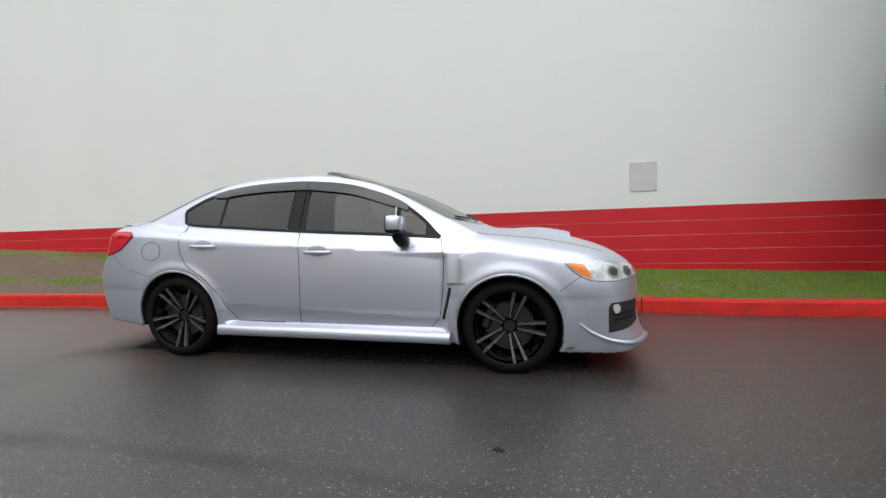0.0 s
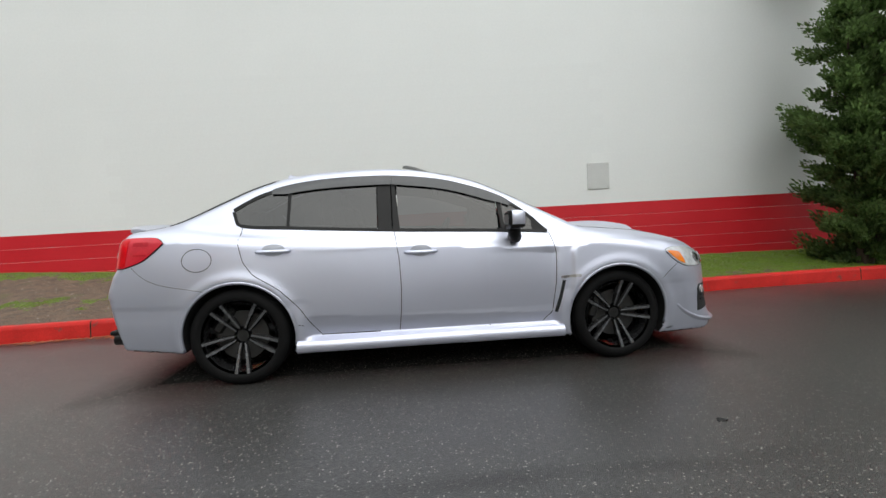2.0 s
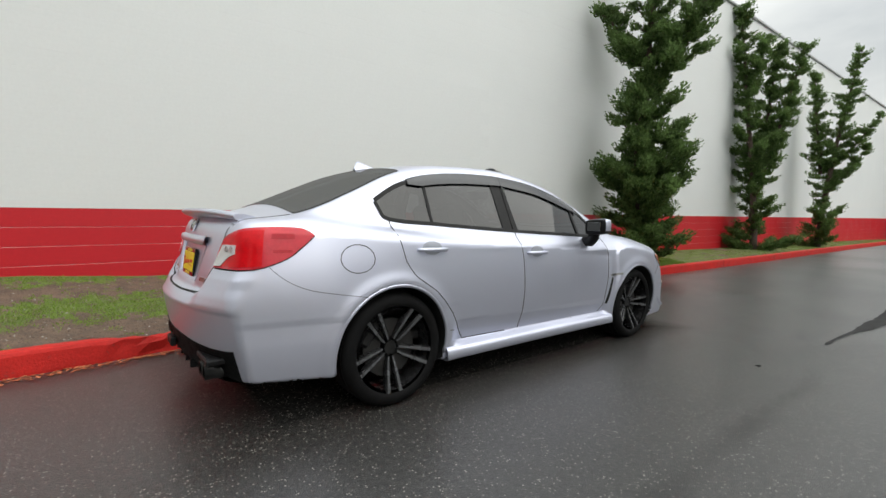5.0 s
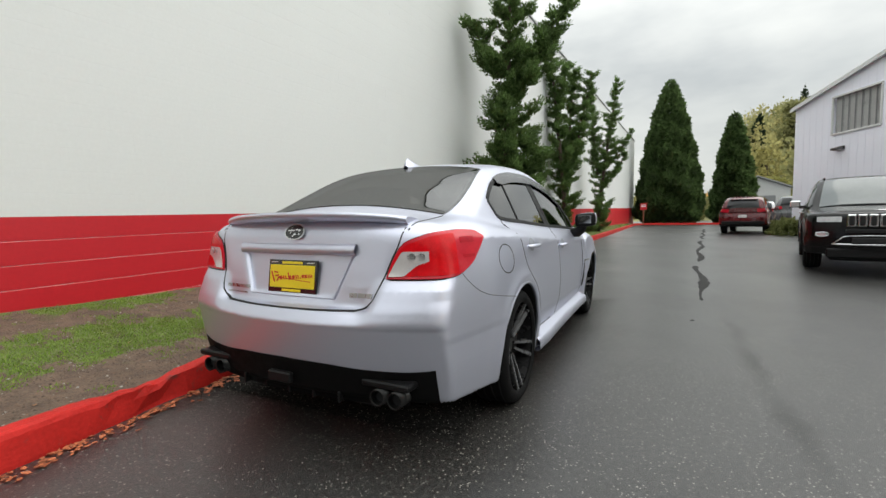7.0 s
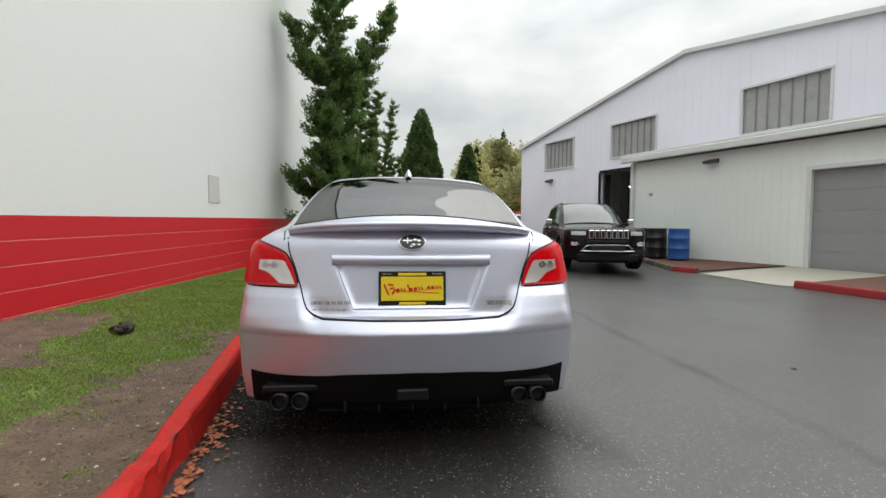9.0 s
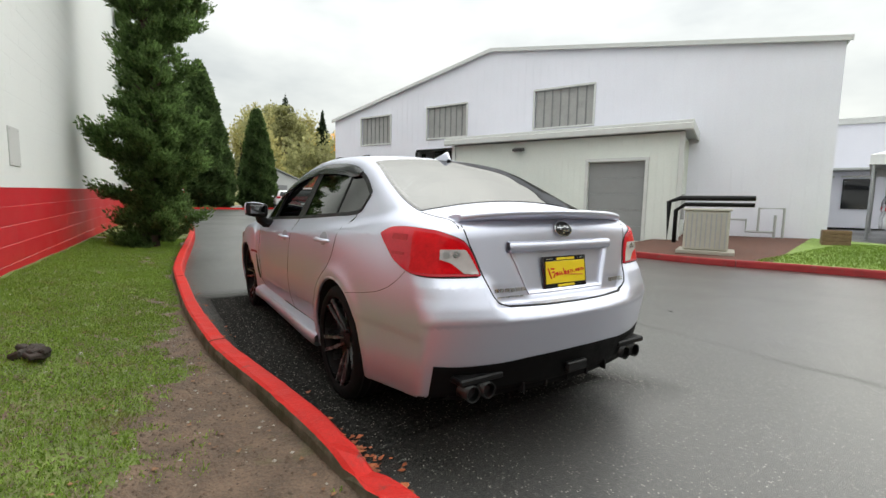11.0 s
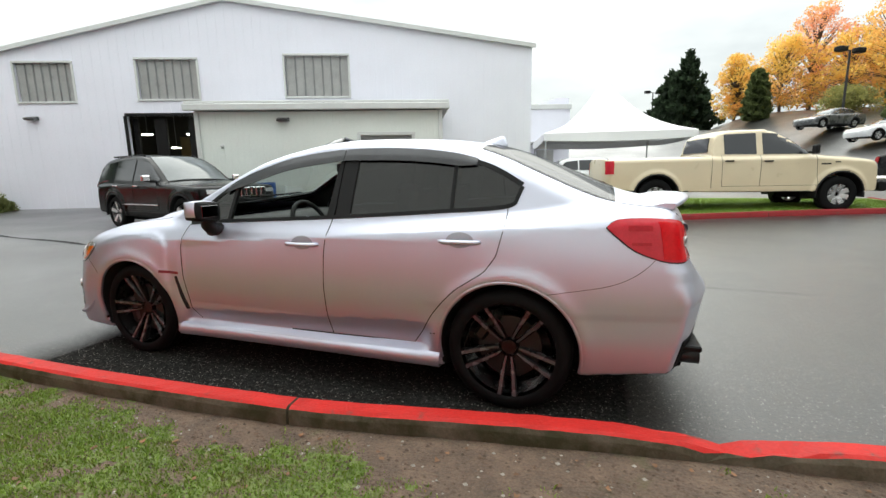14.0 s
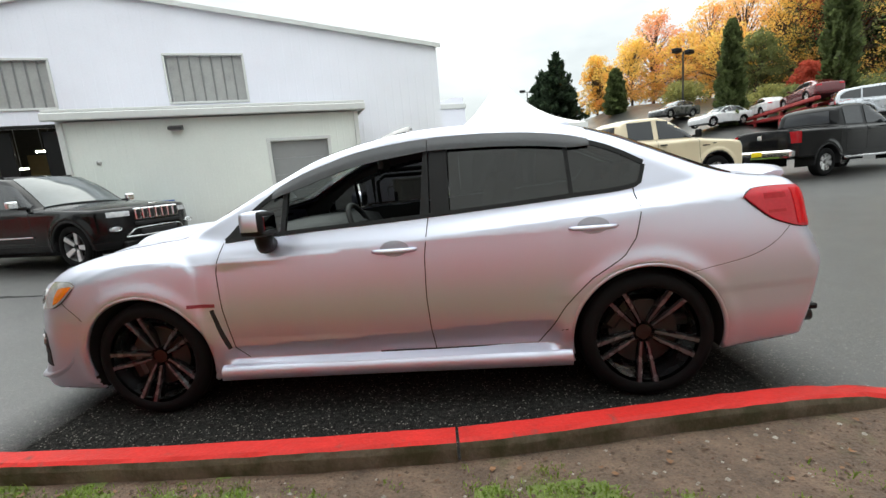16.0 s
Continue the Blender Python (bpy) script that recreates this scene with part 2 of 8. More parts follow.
def thing(name, label, category, at=None, group="", kind=""):
    ob = new(name)
    ob.empty_display_size = 0.2
    if at is not None:
        ob.matrix_world = at
    return tagged(ob, label, category, group, kind)


def spline(pairs):
    """A smooth monotone curve through (x, y) pairs."""
    a = np.array(sorted(pairs), float)
    x, y = a[:, 0], a[:, 1]
    h, d = np.diff(x), np.diff(y) / np.diff(x)
    m = np.zeros_like(y)
    m[0], m[-1] = d[0], d[-1]
    for i in range(1, len(x) - 1):
        if d[i - 1] * d[i] > 0:
            w1, w2 = 2 * h[i] + h[i - 1], h[i] + 2 * h[i - 1]
            m[i] = (w1 + w2) / (w1 / d[i - 1] + w2 / d[i])

    def at(q):
        q = np.clip(np.asarray(q, float), x[0], x[-1])
        i = np.clip(np.searchsorted(x, q, "right") - 1, 0, len(x) - 2)
        t = (q - x[i]) / h[i]
        return ((1 + 2 * t) * (1 - t) ** 2 * y[i] + t * (1 - t) ** 2 * h[i] * m[i] + t * t * (3 - 2 * t) * y[i + 1] + t * t * (t - 1) * h[i] * m[i + 1])
    return at


def smax(a, b, k):
    h = np.maximum(k - np.abs(a - b), 0) / k
    return np.maximum(a, b) + h * h * k / 4


def smin(a, b, k):
    return -smax(-a, -b, k)


def gradient(f, p, e=1e-3):
    g = np.empty_like(p)
    for i in range(3):
        d = np.zeros(3)
        d[i] = e
        g[:, i] = (f(*(p + d).T) - f(*(p - d).T)) / (2 * e)
    return g


def skin(f, lo, hi, h):
    """The surface f = 0 as quads, with its points and normals."""
    ax = [np.arange(a, b + h, h) for a, b in zip(lo, hi)]
    F = f(*np.meshgrid(*ax, indexing="ij"))
    S = F < 0
    sh = tuple(s - 1 for s in F.shape)
    acc, cnt = np.zeros((*sh, 3)), np.zeros(sh)
    for a in range(3):
        o1, o2 = [i for i in range(3) if i != a]
        for da in (0, 1):
            for db in (0, 1):
                s0 = [None] * 3
                s0[a], s0[o1], s0[o2] = slice(0, -1), slice(da, da + sh[o1]), slice(db, db + sh[o2])
                s1 = list(s0)
                s1[a] = slice(1, None)
                f0, f1 = F[tuple(s0)], F[tuple(s1)]
                c = S[tuple(s0)] != S[tuple(s1)]
                t = np.where(c, f0 / np.where(c, f0 - f1, 1), 0)
                acc[..., a] += t
                acc[..., o1] += c * da
                acc[..., o2] += c * db
                cnt += c
    on = cnt > 0
    idx = np.full(sh, -1)
    idx[on] = np.arange(on.sum())
    ijk = np.argwhere(on)
    p = (ijk + acc[on] / cnt[on][:, None]) * h + np.array([a[0] for a in ax])
    quads = []
    for a in range(3):
        o1, o2 = (a + 1) % 3, (a + 2) % 3
        s0 = [None] * 3
        s0[a], s0[o1], s0[o2] = slice(0, -1), slice(1, -1), slice(1, -1)
        s1 = list(s0)
        s1[a] = slice(1, None)
        A, B = S[tuple(s0)], S[tuple(s1)]
        e = np.argwhere(A != B)
        inside = A[tuple(e.T)]
        off = np.zeros(3, int)
        off[o1] = off[o2] = 1
        e = e + off
        q = []
        for d1, d2 in ((-1, -1), (0, -1), (0, 0), (-1, 0)):
            c = e.copy()
            c[:, o1] += d1
            c[:, o2] += d2
            q.append(idx[tuple(c.T)])
        q = np.stack(q, 1)
        q[~inside] = q[~inside][:, ::-1]
        quads.append(q)
    q = np.concatenate(quads)
    for _ in range(4):
        g = gradient(f, p)
        step = (f(*p.T) / np.maximum((g * g).sum(1), 0.05))[:, None] * g
        ln = np.linalg.norm(step, axis=1)[:, None]
        p = p - step * np.minimum(1, 0.5 * h / np.maximum(ln, 1e-9))
    g = gradient(f, p, 2e-3)
    return p, q, g / np.maximum(np.linalg.norm(g, axis=1)[:, None], 1e-9)


def meet(f, o, d, far=3.0, n=150):
    """The first points where the rays o + t d meet f = 0."""
    t = np.linspace(0, far, n)
    v = f(*np.moveaxis(o[:, None] + t[None, :, None] * d[:, None], -1, 0))
    k = np.argmax(v < 0, axis=1)
    lo, hi = t[np.maximum(k - 1, 0)], t[k]
    for _ in range(22):
        m = (lo + hi) / 2
        w = f(*(o + m[:, None] * d).T) < 0
        hi, lo = np.where(w, m, hi), np.where(w, lo, m)
    return o + hi[:, None] * d


def facing(way, x0=0.0, y0=0.0):
    """Ways to lay a flat pattern (a, b) on a body: from a side, the back, the front, the top or round an upright axis."""
    def rays(a, b):
        z = np.zeros_like(a)
        if way in ("left", "right"):
            s = 1 if way == "left" else -1
            return np.stack([a, z + s * 1.4, b], -1), np.tile((0.0, -s, 0.0), (len(a), 1))
        if way == "back":
            return np.stack([z - 2.2, a, b], -1), np.tile((1.0, 0, 0), (len(a), 1))
        if way == "front":
            return np.stack([z + 5.5, a, b], -1), np.tile((-1.0, 0, 0), (len(a), 1))
        if way == "top":
            return np.stack([a, b, z + 2.6], -1), np.tile((0, 0, -1.0), (len(a), 1))
        r = np.radians(a)
        d = np.stack([np.cos(r), np.sin(r), z], -1)
        return np.stack([z + x0, z + y0, b], -1) + 1.6 * d, -d
    return rays


def lay(f, rays, a, b, out=0.003, deep=0.012, geo=None):
    """A grid of pattern points laid on the body f, raised by out, with a skirt going deep below."""
    geo = geo or Geo()
    sh = a.shape
    o, d = rays(a.ravel(), b.ravel())
    p = meet(f, o, d)
    g = gradient(f, p)
    g /= np.maximum(np.linalg.norm(g, axis=1)[:, None], 1e-9)
    top = (p + out * g).reshape(*sh, 3)
    low = (p + (out - deep) * g).reshape(*sh, 3)
    i, j = sh[0] // 2, sh[1] // 2
    i, j = min(i, sh[0] - 2), min(j, sh[1] - 2)
    if np.cross(top[i + 1, j] - top[i, j], top[i, j + 1] - top[i, j]) @ g.reshape(*sh, 3)[i, j] < 0:
        top, low = top[::-1], low[::-1]
    geo.grid(top)
    for t, w in ((top[0], low[0]), (top[-1], low[-1]), (top[:, 0], low[:, 0]), (top[:, -1], low[:, -1])):
        geo.grid(np.stack([t, w]))
    return geo


def band(u0, u1, low, high, nu=24, nv=8):
    """Pattern points between two curves over u."""
    u = np.linspace(u0, u1, nu)
    lo, hi = low(u), high(u)
    v = np.linspace(0, 1, nv)[None]
    return np.repeat(u[:, None], nv, 1), lo[:, None] * (1 - v) + hi[:, None] * v


def strip(pts, width, closed=False, step=0.03, nv=2, aspect=1.0):
    """Pattern points of a line of that width. aspect: units of a for one of b."""
    p = np.array(pts, float)
    if closed:
        p = np.concatenate([p, p[:1]])
    s = np.concatenate([[0], np.cumsum(np.hypot(np.diff(p[:, 0]) / aspect, np.diff(p[:, 1])))])
    n = max(2, int(s[-1] / step) + 1)
    t = np.linspace(0, s[-1], n)
    q = np.stack([np.interp(t, s, p[:, 0]), np.interp(t, s, p[:, 1])], -1)
    tg = np.gradient(q / (aspect, 1), axis=0)
    if closed:
        tg[0] = tg[-1] = tg[0] + tg[-1]
    tg /= np.linalg.norm(tg, axis=1)[:, None] + 1e-9
    nn = np.stack([-tg[:, 1] * aspect, tg[:, 0]], -1)
    w = np.linspace(-width / 2, width / 2, nv)
    g = q[:, None] + w[None, :, None] * nn[:, None]
    return g[..., 0], g[..., 1]


def disc(cx, cy, rx, ry, n=28, rings=4):
    a = np.linspace(0, 2 * np.pi, n)
    r = np.linspace(0.02, 1, rings)
    return cx + rx * np.outer(np.cos(a), r), cy + ry * np.outer(np.sin(a), r)


def skin_part(name, p, nrm, q, material, parent, label="", off=0.0, flip=False):
    """One mesh out of some of the quads of a skin, keeping its smooth normals."""
    if not len(q):
        return None
    used, inv = np.unique(q, return_inverse=True)
    fq = inv.reshape(q.shape)
    nn = nrm[used] * (-1 if flip else 1)
    v = p[used] + off * nrm[used]
    if flip:
        fq = fq[:, ::-1]
    me = bpy.data.meshes.new(name)
    me.from_pydata(v.tolist(), [], fq.tolist())
    me.materials.append(material)
    me.polygons.foreach_set("use_smooth", [True] * len(me.polygons))
    me.normals_split_custom_set_from_vertices(nn.tolist())
    me.update()
    ob = new(name, me)
    ob.parent = parent
    return tagged(ob, label)


def inside(px, pz, poly):
    poly = np.asarray(poly, float)
    c = np.zeros(len(px), bool)
    j = len(poly) - 1
    for i in range(len(poly)):
        a, b = poly[i], poly[j]
        c ^= ((a[1] > pz) != (b[1] > pz)) & (px < (b[0] - a[0]) * (pz - a[1]) / (b[1] - a[1] + 1e-12) + a[0])
        j = i
    return c


# ---- the ground ----
def ground_z(x, y):
    x, y = np.asarray(x, float), np.asarray(y, float)
    z = 0.35 * (1 - np.exp(-np.maximum(0, x - 5) / 10))
    z = z + np.minimum(0.03 * np.maximum(0, -y - 6), 0.3)
    rise = np.clip((-y - 24 - 0.25 * np.maximum(0, x)) / 30, 0, 1)
    bank = np.clip((-x - 12) / 5, 0, 1) * np.clip((-y - 17) / 4, 0, 1)
    dip = 0.065 * np.exp(-((x - 8.8) / 4.0) ** 2 - ((y + 5.5) / 1.3) ** 2)
    return z - dip + 5.2 * rise * rise * (3 - 2 * rise) + 1.5 * bank * (2 - bank)


KERB = spline([(-60, -9.0), (-14, -1.3), (-6, 0.35), (-3.8, 0.72), (-1.5, 0.94), (0, 1.15), (1, 1.31), (2.7, 1.385), (4.5, 1.39), (6, 1.29), (7.6, 1.12), (11, 0.8), (14, 0.65), (25, 0.45), (39, 0.4)])
FAR_KERB = spline([(-7.6, -10.55), (-5, -9.72), (-1.5, -8.36), (0.3, -7.92), (2.4, -7.3), (4.5, -7.15)])


def wall_y(x):
    return 3.19 - 0.05 * np.asarray(x, float)


WALL_BASE = spline([(-40, 0.9), (-14, 0.7), (-5, 0.52), (-2.5, 0.43), (0, 0.34), (6, 0.34), (12, 0.38), (35, 0.5), (46, 0.5)])


def asphalt_material():
    m = bpy.data.materials.new("wet_asphalt")
    m.use_nodes = True
    n, l = m.node_tree.nodes, m.node_tree.links
    p = n["Principled BSDF"]
    tc = n.new("ShaderNodeTexCoord")

    def tex(kind, scale, detail=4):
        t = n.new(kind)
        t.inputs["Scale"].default_value = scale
        if kind == "ShaderNodeTexNoise":
            t.inputs["Detail"].default_value = detail
        l.new(tc.outputs["Object"], t.inputs["Vector"])
        return t

    def rng(sock, a, b, c, d):
        r = n.new("ShaderNodeMapRange")
        for k, v in zip(("From Min", "From Max", "To Min", "To Max"), (a, b, c, d)):
            r.inputs[k].default_value = v
        l.new(sock, r.inputs["Value"])
        return r.outputs["Result"]

    def mixc(fac, c1, c2):
        x = n.new("ShaderNodeMixRGB")
        l.new(fac, x.inputs["Fac"])
        for k, c in (("Color1", c1), ("Color2", c2)):
            if isinstance(c, tuple):
                x.inputs[k].default_value = (*c, 1)
            else:
                l.new(c, x.inputs[k])
        return x.outputs["Color"]
    big, mid, fine = tex("ShaderNodeTexNoise", 0.35, 5), tex("ShaderNodeTexNoise", 3.5, 5), tex("ShaderNodeTexNoise", 150, 3)
    stone = tex("ShaderNodeTexVoronoi", 90)
    grain = tex("ShaderNodeTexVoronoi", 170)
    c = mixc(rng(mid.outputs["Fac"], 0.3, 0.7, 0, 1), (0.014, 0.0134, 0.0128), (0.027, 0.0256, 0.024))
    c = mixc(rng(fine.outputs["Fac"], 0.42, 0.72, 0, 0.8), c, (0.10, 0.096, 0.09))
    mott = tex("ShaderNodeTexNoise", 38, 4)
    c = mixc(rng(mott.outputs["Fac"], 0.38, 0.66, 0.75, 0), c, (0.010, 0.010, 0.010))
    sep = n.new("ShaderNodeSeparateColor")
    l.new(stone.outputs["Color"], sep.inputs["Color"])
    pick = rng(sep.outputs["Red"], 0.58, 0.62, 0, 1)
    edge = n.new("ShaderNodeMath")
    edge.operation = "SUBTRACT"
    l.new(rng(sep.outputs["Blue"], 0, 1, 0.1, 0.42), edge.inputs[0])
    l.new(stone.outputs["Distance"], edge.inputs[1])
    near = rng(edge.outputs[0], 0.0, 0.08, 0, 1)
    mul = n.new("ShaderNodeMath")
    mul.operation = "MULTIPLY"
    l.new(pick, mul.inputs[0])
    l.new(near, mul.inputs[1])
    tone = mixc(sep.outputs["Green"], (0.10, 0.096, 0.086), (0.34, 0.325, 0.29))
    c = mixc(mul.outputs[0], c, tone)
    # a dark oily seep that follows the crack in broken smears
    pos = n.new("ShaderNodeSeparateXYZ")
    l.new(tc.outputs["Object"], pos.inputs["Vector"])
    seep_n, gap_n = tex("ShaderNodeTexNoise", 1.6, 5), tex("ShaderNodeTexNoise", 0.9, 3)
    off = n.new("ShaderNodeMath")
    off.operation = "MULTIPLY_ADD"
    l.new(seep_n.outputs["Fac"], off.inputs[0])
    off.inputs[1].default_value = 0.24
    l.new(pos.outputs["Y"], off.inputs[2])
    mid_ = n.new("ShaderNodeMath")
    mid_.operation = "ADD"
    l.new(off.outputs[0], mid_.inputs[0])
    mid_.inputs[1].default_value = 2.19 - 0.12
    away = n.new("ShaderNodeMath")
    away.operation = "ABSOLUTE"
    l.new(mid_.outputs[0], away.inputs[0])
    seep = n.new("ShaderNodeMath")
    seep.operation = "MULTIPLY"
    l.new(rng(away.outputs[0], 0.015, 0.085, 1, 0), seep.inputs[0])
    ends = n.new("ShaderNodeMath")
    ends.operation = "MULTIPLY"
    l.new(rng(gap_n.outputs["Fac"], 0.42, 0.56, 0.14, 0.40), ends.inputs[0])

    def stretch(lo, hi):
        both = n.new("ShaderNodeMath")
        both.operation = "MULTIPLY"
        l.new(rng(pos.outputs["X"], lo, lo + 0.35, 0, 1), both.inputs[0])
        l.new(rng(pos.outputs["X"], hi - 0.35, hi, 1, 0), both.inputs[1])
        return both.outputs[0]
    where_ = n.new("ShaderNodeMath")
    where_.operation = "ADD"
    where_.inputs[1].default_value = 0.06
    l.new(stretch(-2.6, 2.9), where_.inputs[0])
    l.new(where_.outputs[0], ends.inputs[1])
    l.new(ends.outputs[0], seep.inputs[1])
    c = mixc(seep.outputs[0], c, (0.007, 0.007, 0.0072))
    l.new(c, p.inputs["Base Color"])
    l.new(rng(big.outputs["Fac"], 0.35, 0.65, 0.30, 0.5), p.inputs["Roughness"])
    p.inputs["Coat Roughness"].default_value, p.inputs["Coat IOR"].default_value = 0.36, 1.40
    # dry under the sedan, widened to the kerb: no water film or red reflection
    xyz = n.new("ShaderNodeSeparateXYZ")
    l.new(tc.outputs["Object"], xyz.inputs["Vector"])

    def off_centre(sock, centre, half_, soft_):
        m0, m1 = n.new("ShaderNodeMath"), n.new("ShaderNodeMath")
        m0.operation, m1.operation = "SUBTRACT", "ABSOLUTE"
        l.new(sock, m0.inputs[0])
        m0.inputs[1].default_value = centre
        l.new(m0.outputs[0], m1.inputs[0])
        return rng(m1.outputs[0], half_ - soft_, half_ + soft_, 0, 1)
    wet = n.new("ShaderNodeMath")
    wet.operation = "MAXIMUM"
    l.new(off_centre(xyz.outputs["X"], 1.3, 2.15, 0.25), wet.inputs[0])
    l.new(off_centre(xyz.outputs["Y"], 0.25, 1.16, 0.2), wet.inputs[1])
    film = n.new("ShaderNodeMath")
    film.operation = "MULTIPLY"
    l.new(rng(wet.outputs[0], 0, 1, 0.0, 0.85), film.inputs[0])
    l.new(rng(seep.outputs[0], 0, 0.8, 1.0, 0.15), film.inputs[1])
    l.new(film.outputs[0], p.inputs["Coat Weight"])
    l.new(rng(wet.outputs[0], 0, 1, 0.0, 0.5), p.inputs["Specular IOR Level"])
    b1 = n.new("ShaderNodeBump")
    b1.inputs["Strength"].default_value, b1.inputs["Distance"].default_value = 0.75, 0.003
    l.new(grain.outputs["Distance"], b1.inputs["Height"])
    b2 = n.new("ShaderNodeBump")
    b2.inputs["Strength"].default_value, b2.inputs["Distance"].default_value = 0.35, 0.003
    l.new(fine.outputs["Fac"], b2.inputs["Height"])
    l.new(b1.outputs["Normal"], b2.inputs["Normal"])
    l.new(b2.outputs["Normal"], p.inputs["Normal"])
    return m


M_ASPHALT = asphalt_material()
M_TAR = mat("tar", (0.008, 0.008, 0.008), 0.85, 0, 0.3, 10, 90, bump=0.002, bscale=90)
M_KERB_RED = mat("worn_red_kerb_paint", (0.50, 0.022, 0.018), 0.55, 0, 0.22, 5, 60, spec=0.2, bump=0.003, bscale=70, other=(0.13, 0.06, 0.05), patch=(11, 0.60, 0.74))
M_KERB_DARK = mat("faded_dark_red_paint", (0.27, 0.028, 0.03), 0.6, 0, 0.22, 5, 60, spec=0.2, bump=0.002, bscale=70, other=(0.13, 0.07, 0.06), patch=(9, 0.58, 0.74))
M_CONCRETE = mat("mossy_concrete", (0.14, 0.125, 0.09), 0.85, 0, 0.3, 6, 70, bump=0.004, bscale=60, other=(0.05, 0.05, 0.022), patch=(5, 0.42, 0.62))
M_PALE_CONCRETE = mat("pale_concrete", (0.36, 0.34, 0.29), 0.6, 0, 0.12, 2, 50, bump=0.001)
M_SOIL = mat("damp_soil", (0.128, 0.088, 0.062), 0.85, 0, 0.55, 9, 90, bump=0.02, bscale=55, other=(0.10, 0.10, 0.04), patch=(2.1, 0.60, 0.72))
M_TURF = mat("mossy_turf", (0.125, 0.165, 0.043), 0.9, 0, 0.45, 7, 60, bump=0.015, bscale=60, other=(0.13, 0.095, 0.06), patch=(5.5, 0.50, 0.62))
M_MULCH = mat("bark_mulch", (0.11, 0.05, 0.035), 0.9, 0, 0.4, 8, 60, bump=0.02, bscale=30)
M_GRASS = mat("grass_blades", (0.195, 0.295, 0.05), 0.7, 0, 0.35, 2, 30, island=0.7, spec=0.15, other=(0.20, 0.22, 0.06), patch=(2.6, 0.57, 0.70))
M_LAWN = mat("lawn_turf", (0.19, 0.28, 0.06), 0.85, 0, 0.35, 5, 60, bump=0.02, bscale=50)
M_WHITE_BLOCK = mat("white_masonry_paint", (0.74, 0.76, 0.75), 0.6, 0, 0.035, 0.8, 30, bump=0.0006, bscale=60)
M_RED_BLOCK = mat("red_masonry_paint", (0.55, 0.012, 0.022), 0.45, 0, 0.10, 1.5, 30, bump=0.0006, bscale=60)
M_GREY_METAL = mat("grey_metal", (0.42, 0.43, 0.43), 0.5, 0.2, 0.1)

xs = np.unique(np.concatenate([np.linspace(-600, -40, 15), np.linspace(-40, -8, 17), np.linspace(-8, 14, 45), np.linspace(14, 60, 24), np.linspace(60, 600, 15)]))
ys = np.unique(np.concatenate([np.linspace(-600, -70, 12), np.linspace(-70, -16, 19), np.linspace(-16, 6, 45), np.linspace(6, 40, 9), np.linspace(40, 600, 8)]))
gx, gy = np.meshgrid(xs, ys, indexing="ij")
tagged(Geo().grid(np.stack([gx, gy, ground_z(gx, gy)], -1)).make("road", M_ASPHALT, smooth=True), "dark wet asphalt lot with pale stone flecks", "road", kind="structure")

# tar line that runs along the lot
rng_tar = np.random.default_rng(5)
for a, b in ((3.9, 7.6), (8.3, 15.0), (16.0, 27.0)):
    x = np.arange(a, b, 0.07)
    mid = -2.07 - 0.03 * np.maximum(0, x - 3) - 0.05 * np.maximum(0, x - 7) + 0.05 * np.sin(1.9 * x) + 0.03 * np.cumsum(rng_tar.normal(0, 0.25, len(x))) / np.sqrt(len(x))
    w = np.where(x > 5, 0.028, 0.012) + np.where(x > 5, 0.05, 0.03) * np.abs(np.sin(1.3 * x + a)) * rng_tar.uniform(0.2, 1.2, len(x))
    w[0] = w[-1] = 0.004
    z = ground_z(x, mid) + 0.004
    tagged(Geo().grid(np.stack([np.stack([x, mid - w, z], -1), np.stack([x, mid + w, z], -1)], 1)).make("tar_line", M_TAR),
           "black tar crack filler on the asphalt", "crack filler", kind="structure")
for cx, cy, r in ((2.66, -1.88, 0.018), (0.2, -3.0, 0.015)):
    g = Geo()
    a = np.linspace(0, 2 * np.pi, 14, endpoint=False)
    rr = r * (1 + 0.25 * np.sin(3 * a + cx))
    g.prism(np.stack([cx + 1.5 * rr * np.cos(a), cy + rr * np.sin(a), 0 * a + 0.001], -1), (0, 0, 0.003))
    tagged(g.make("tar_spot", M_TAR), "small dark tar spot on the asphalt", "stain", kind="structure")


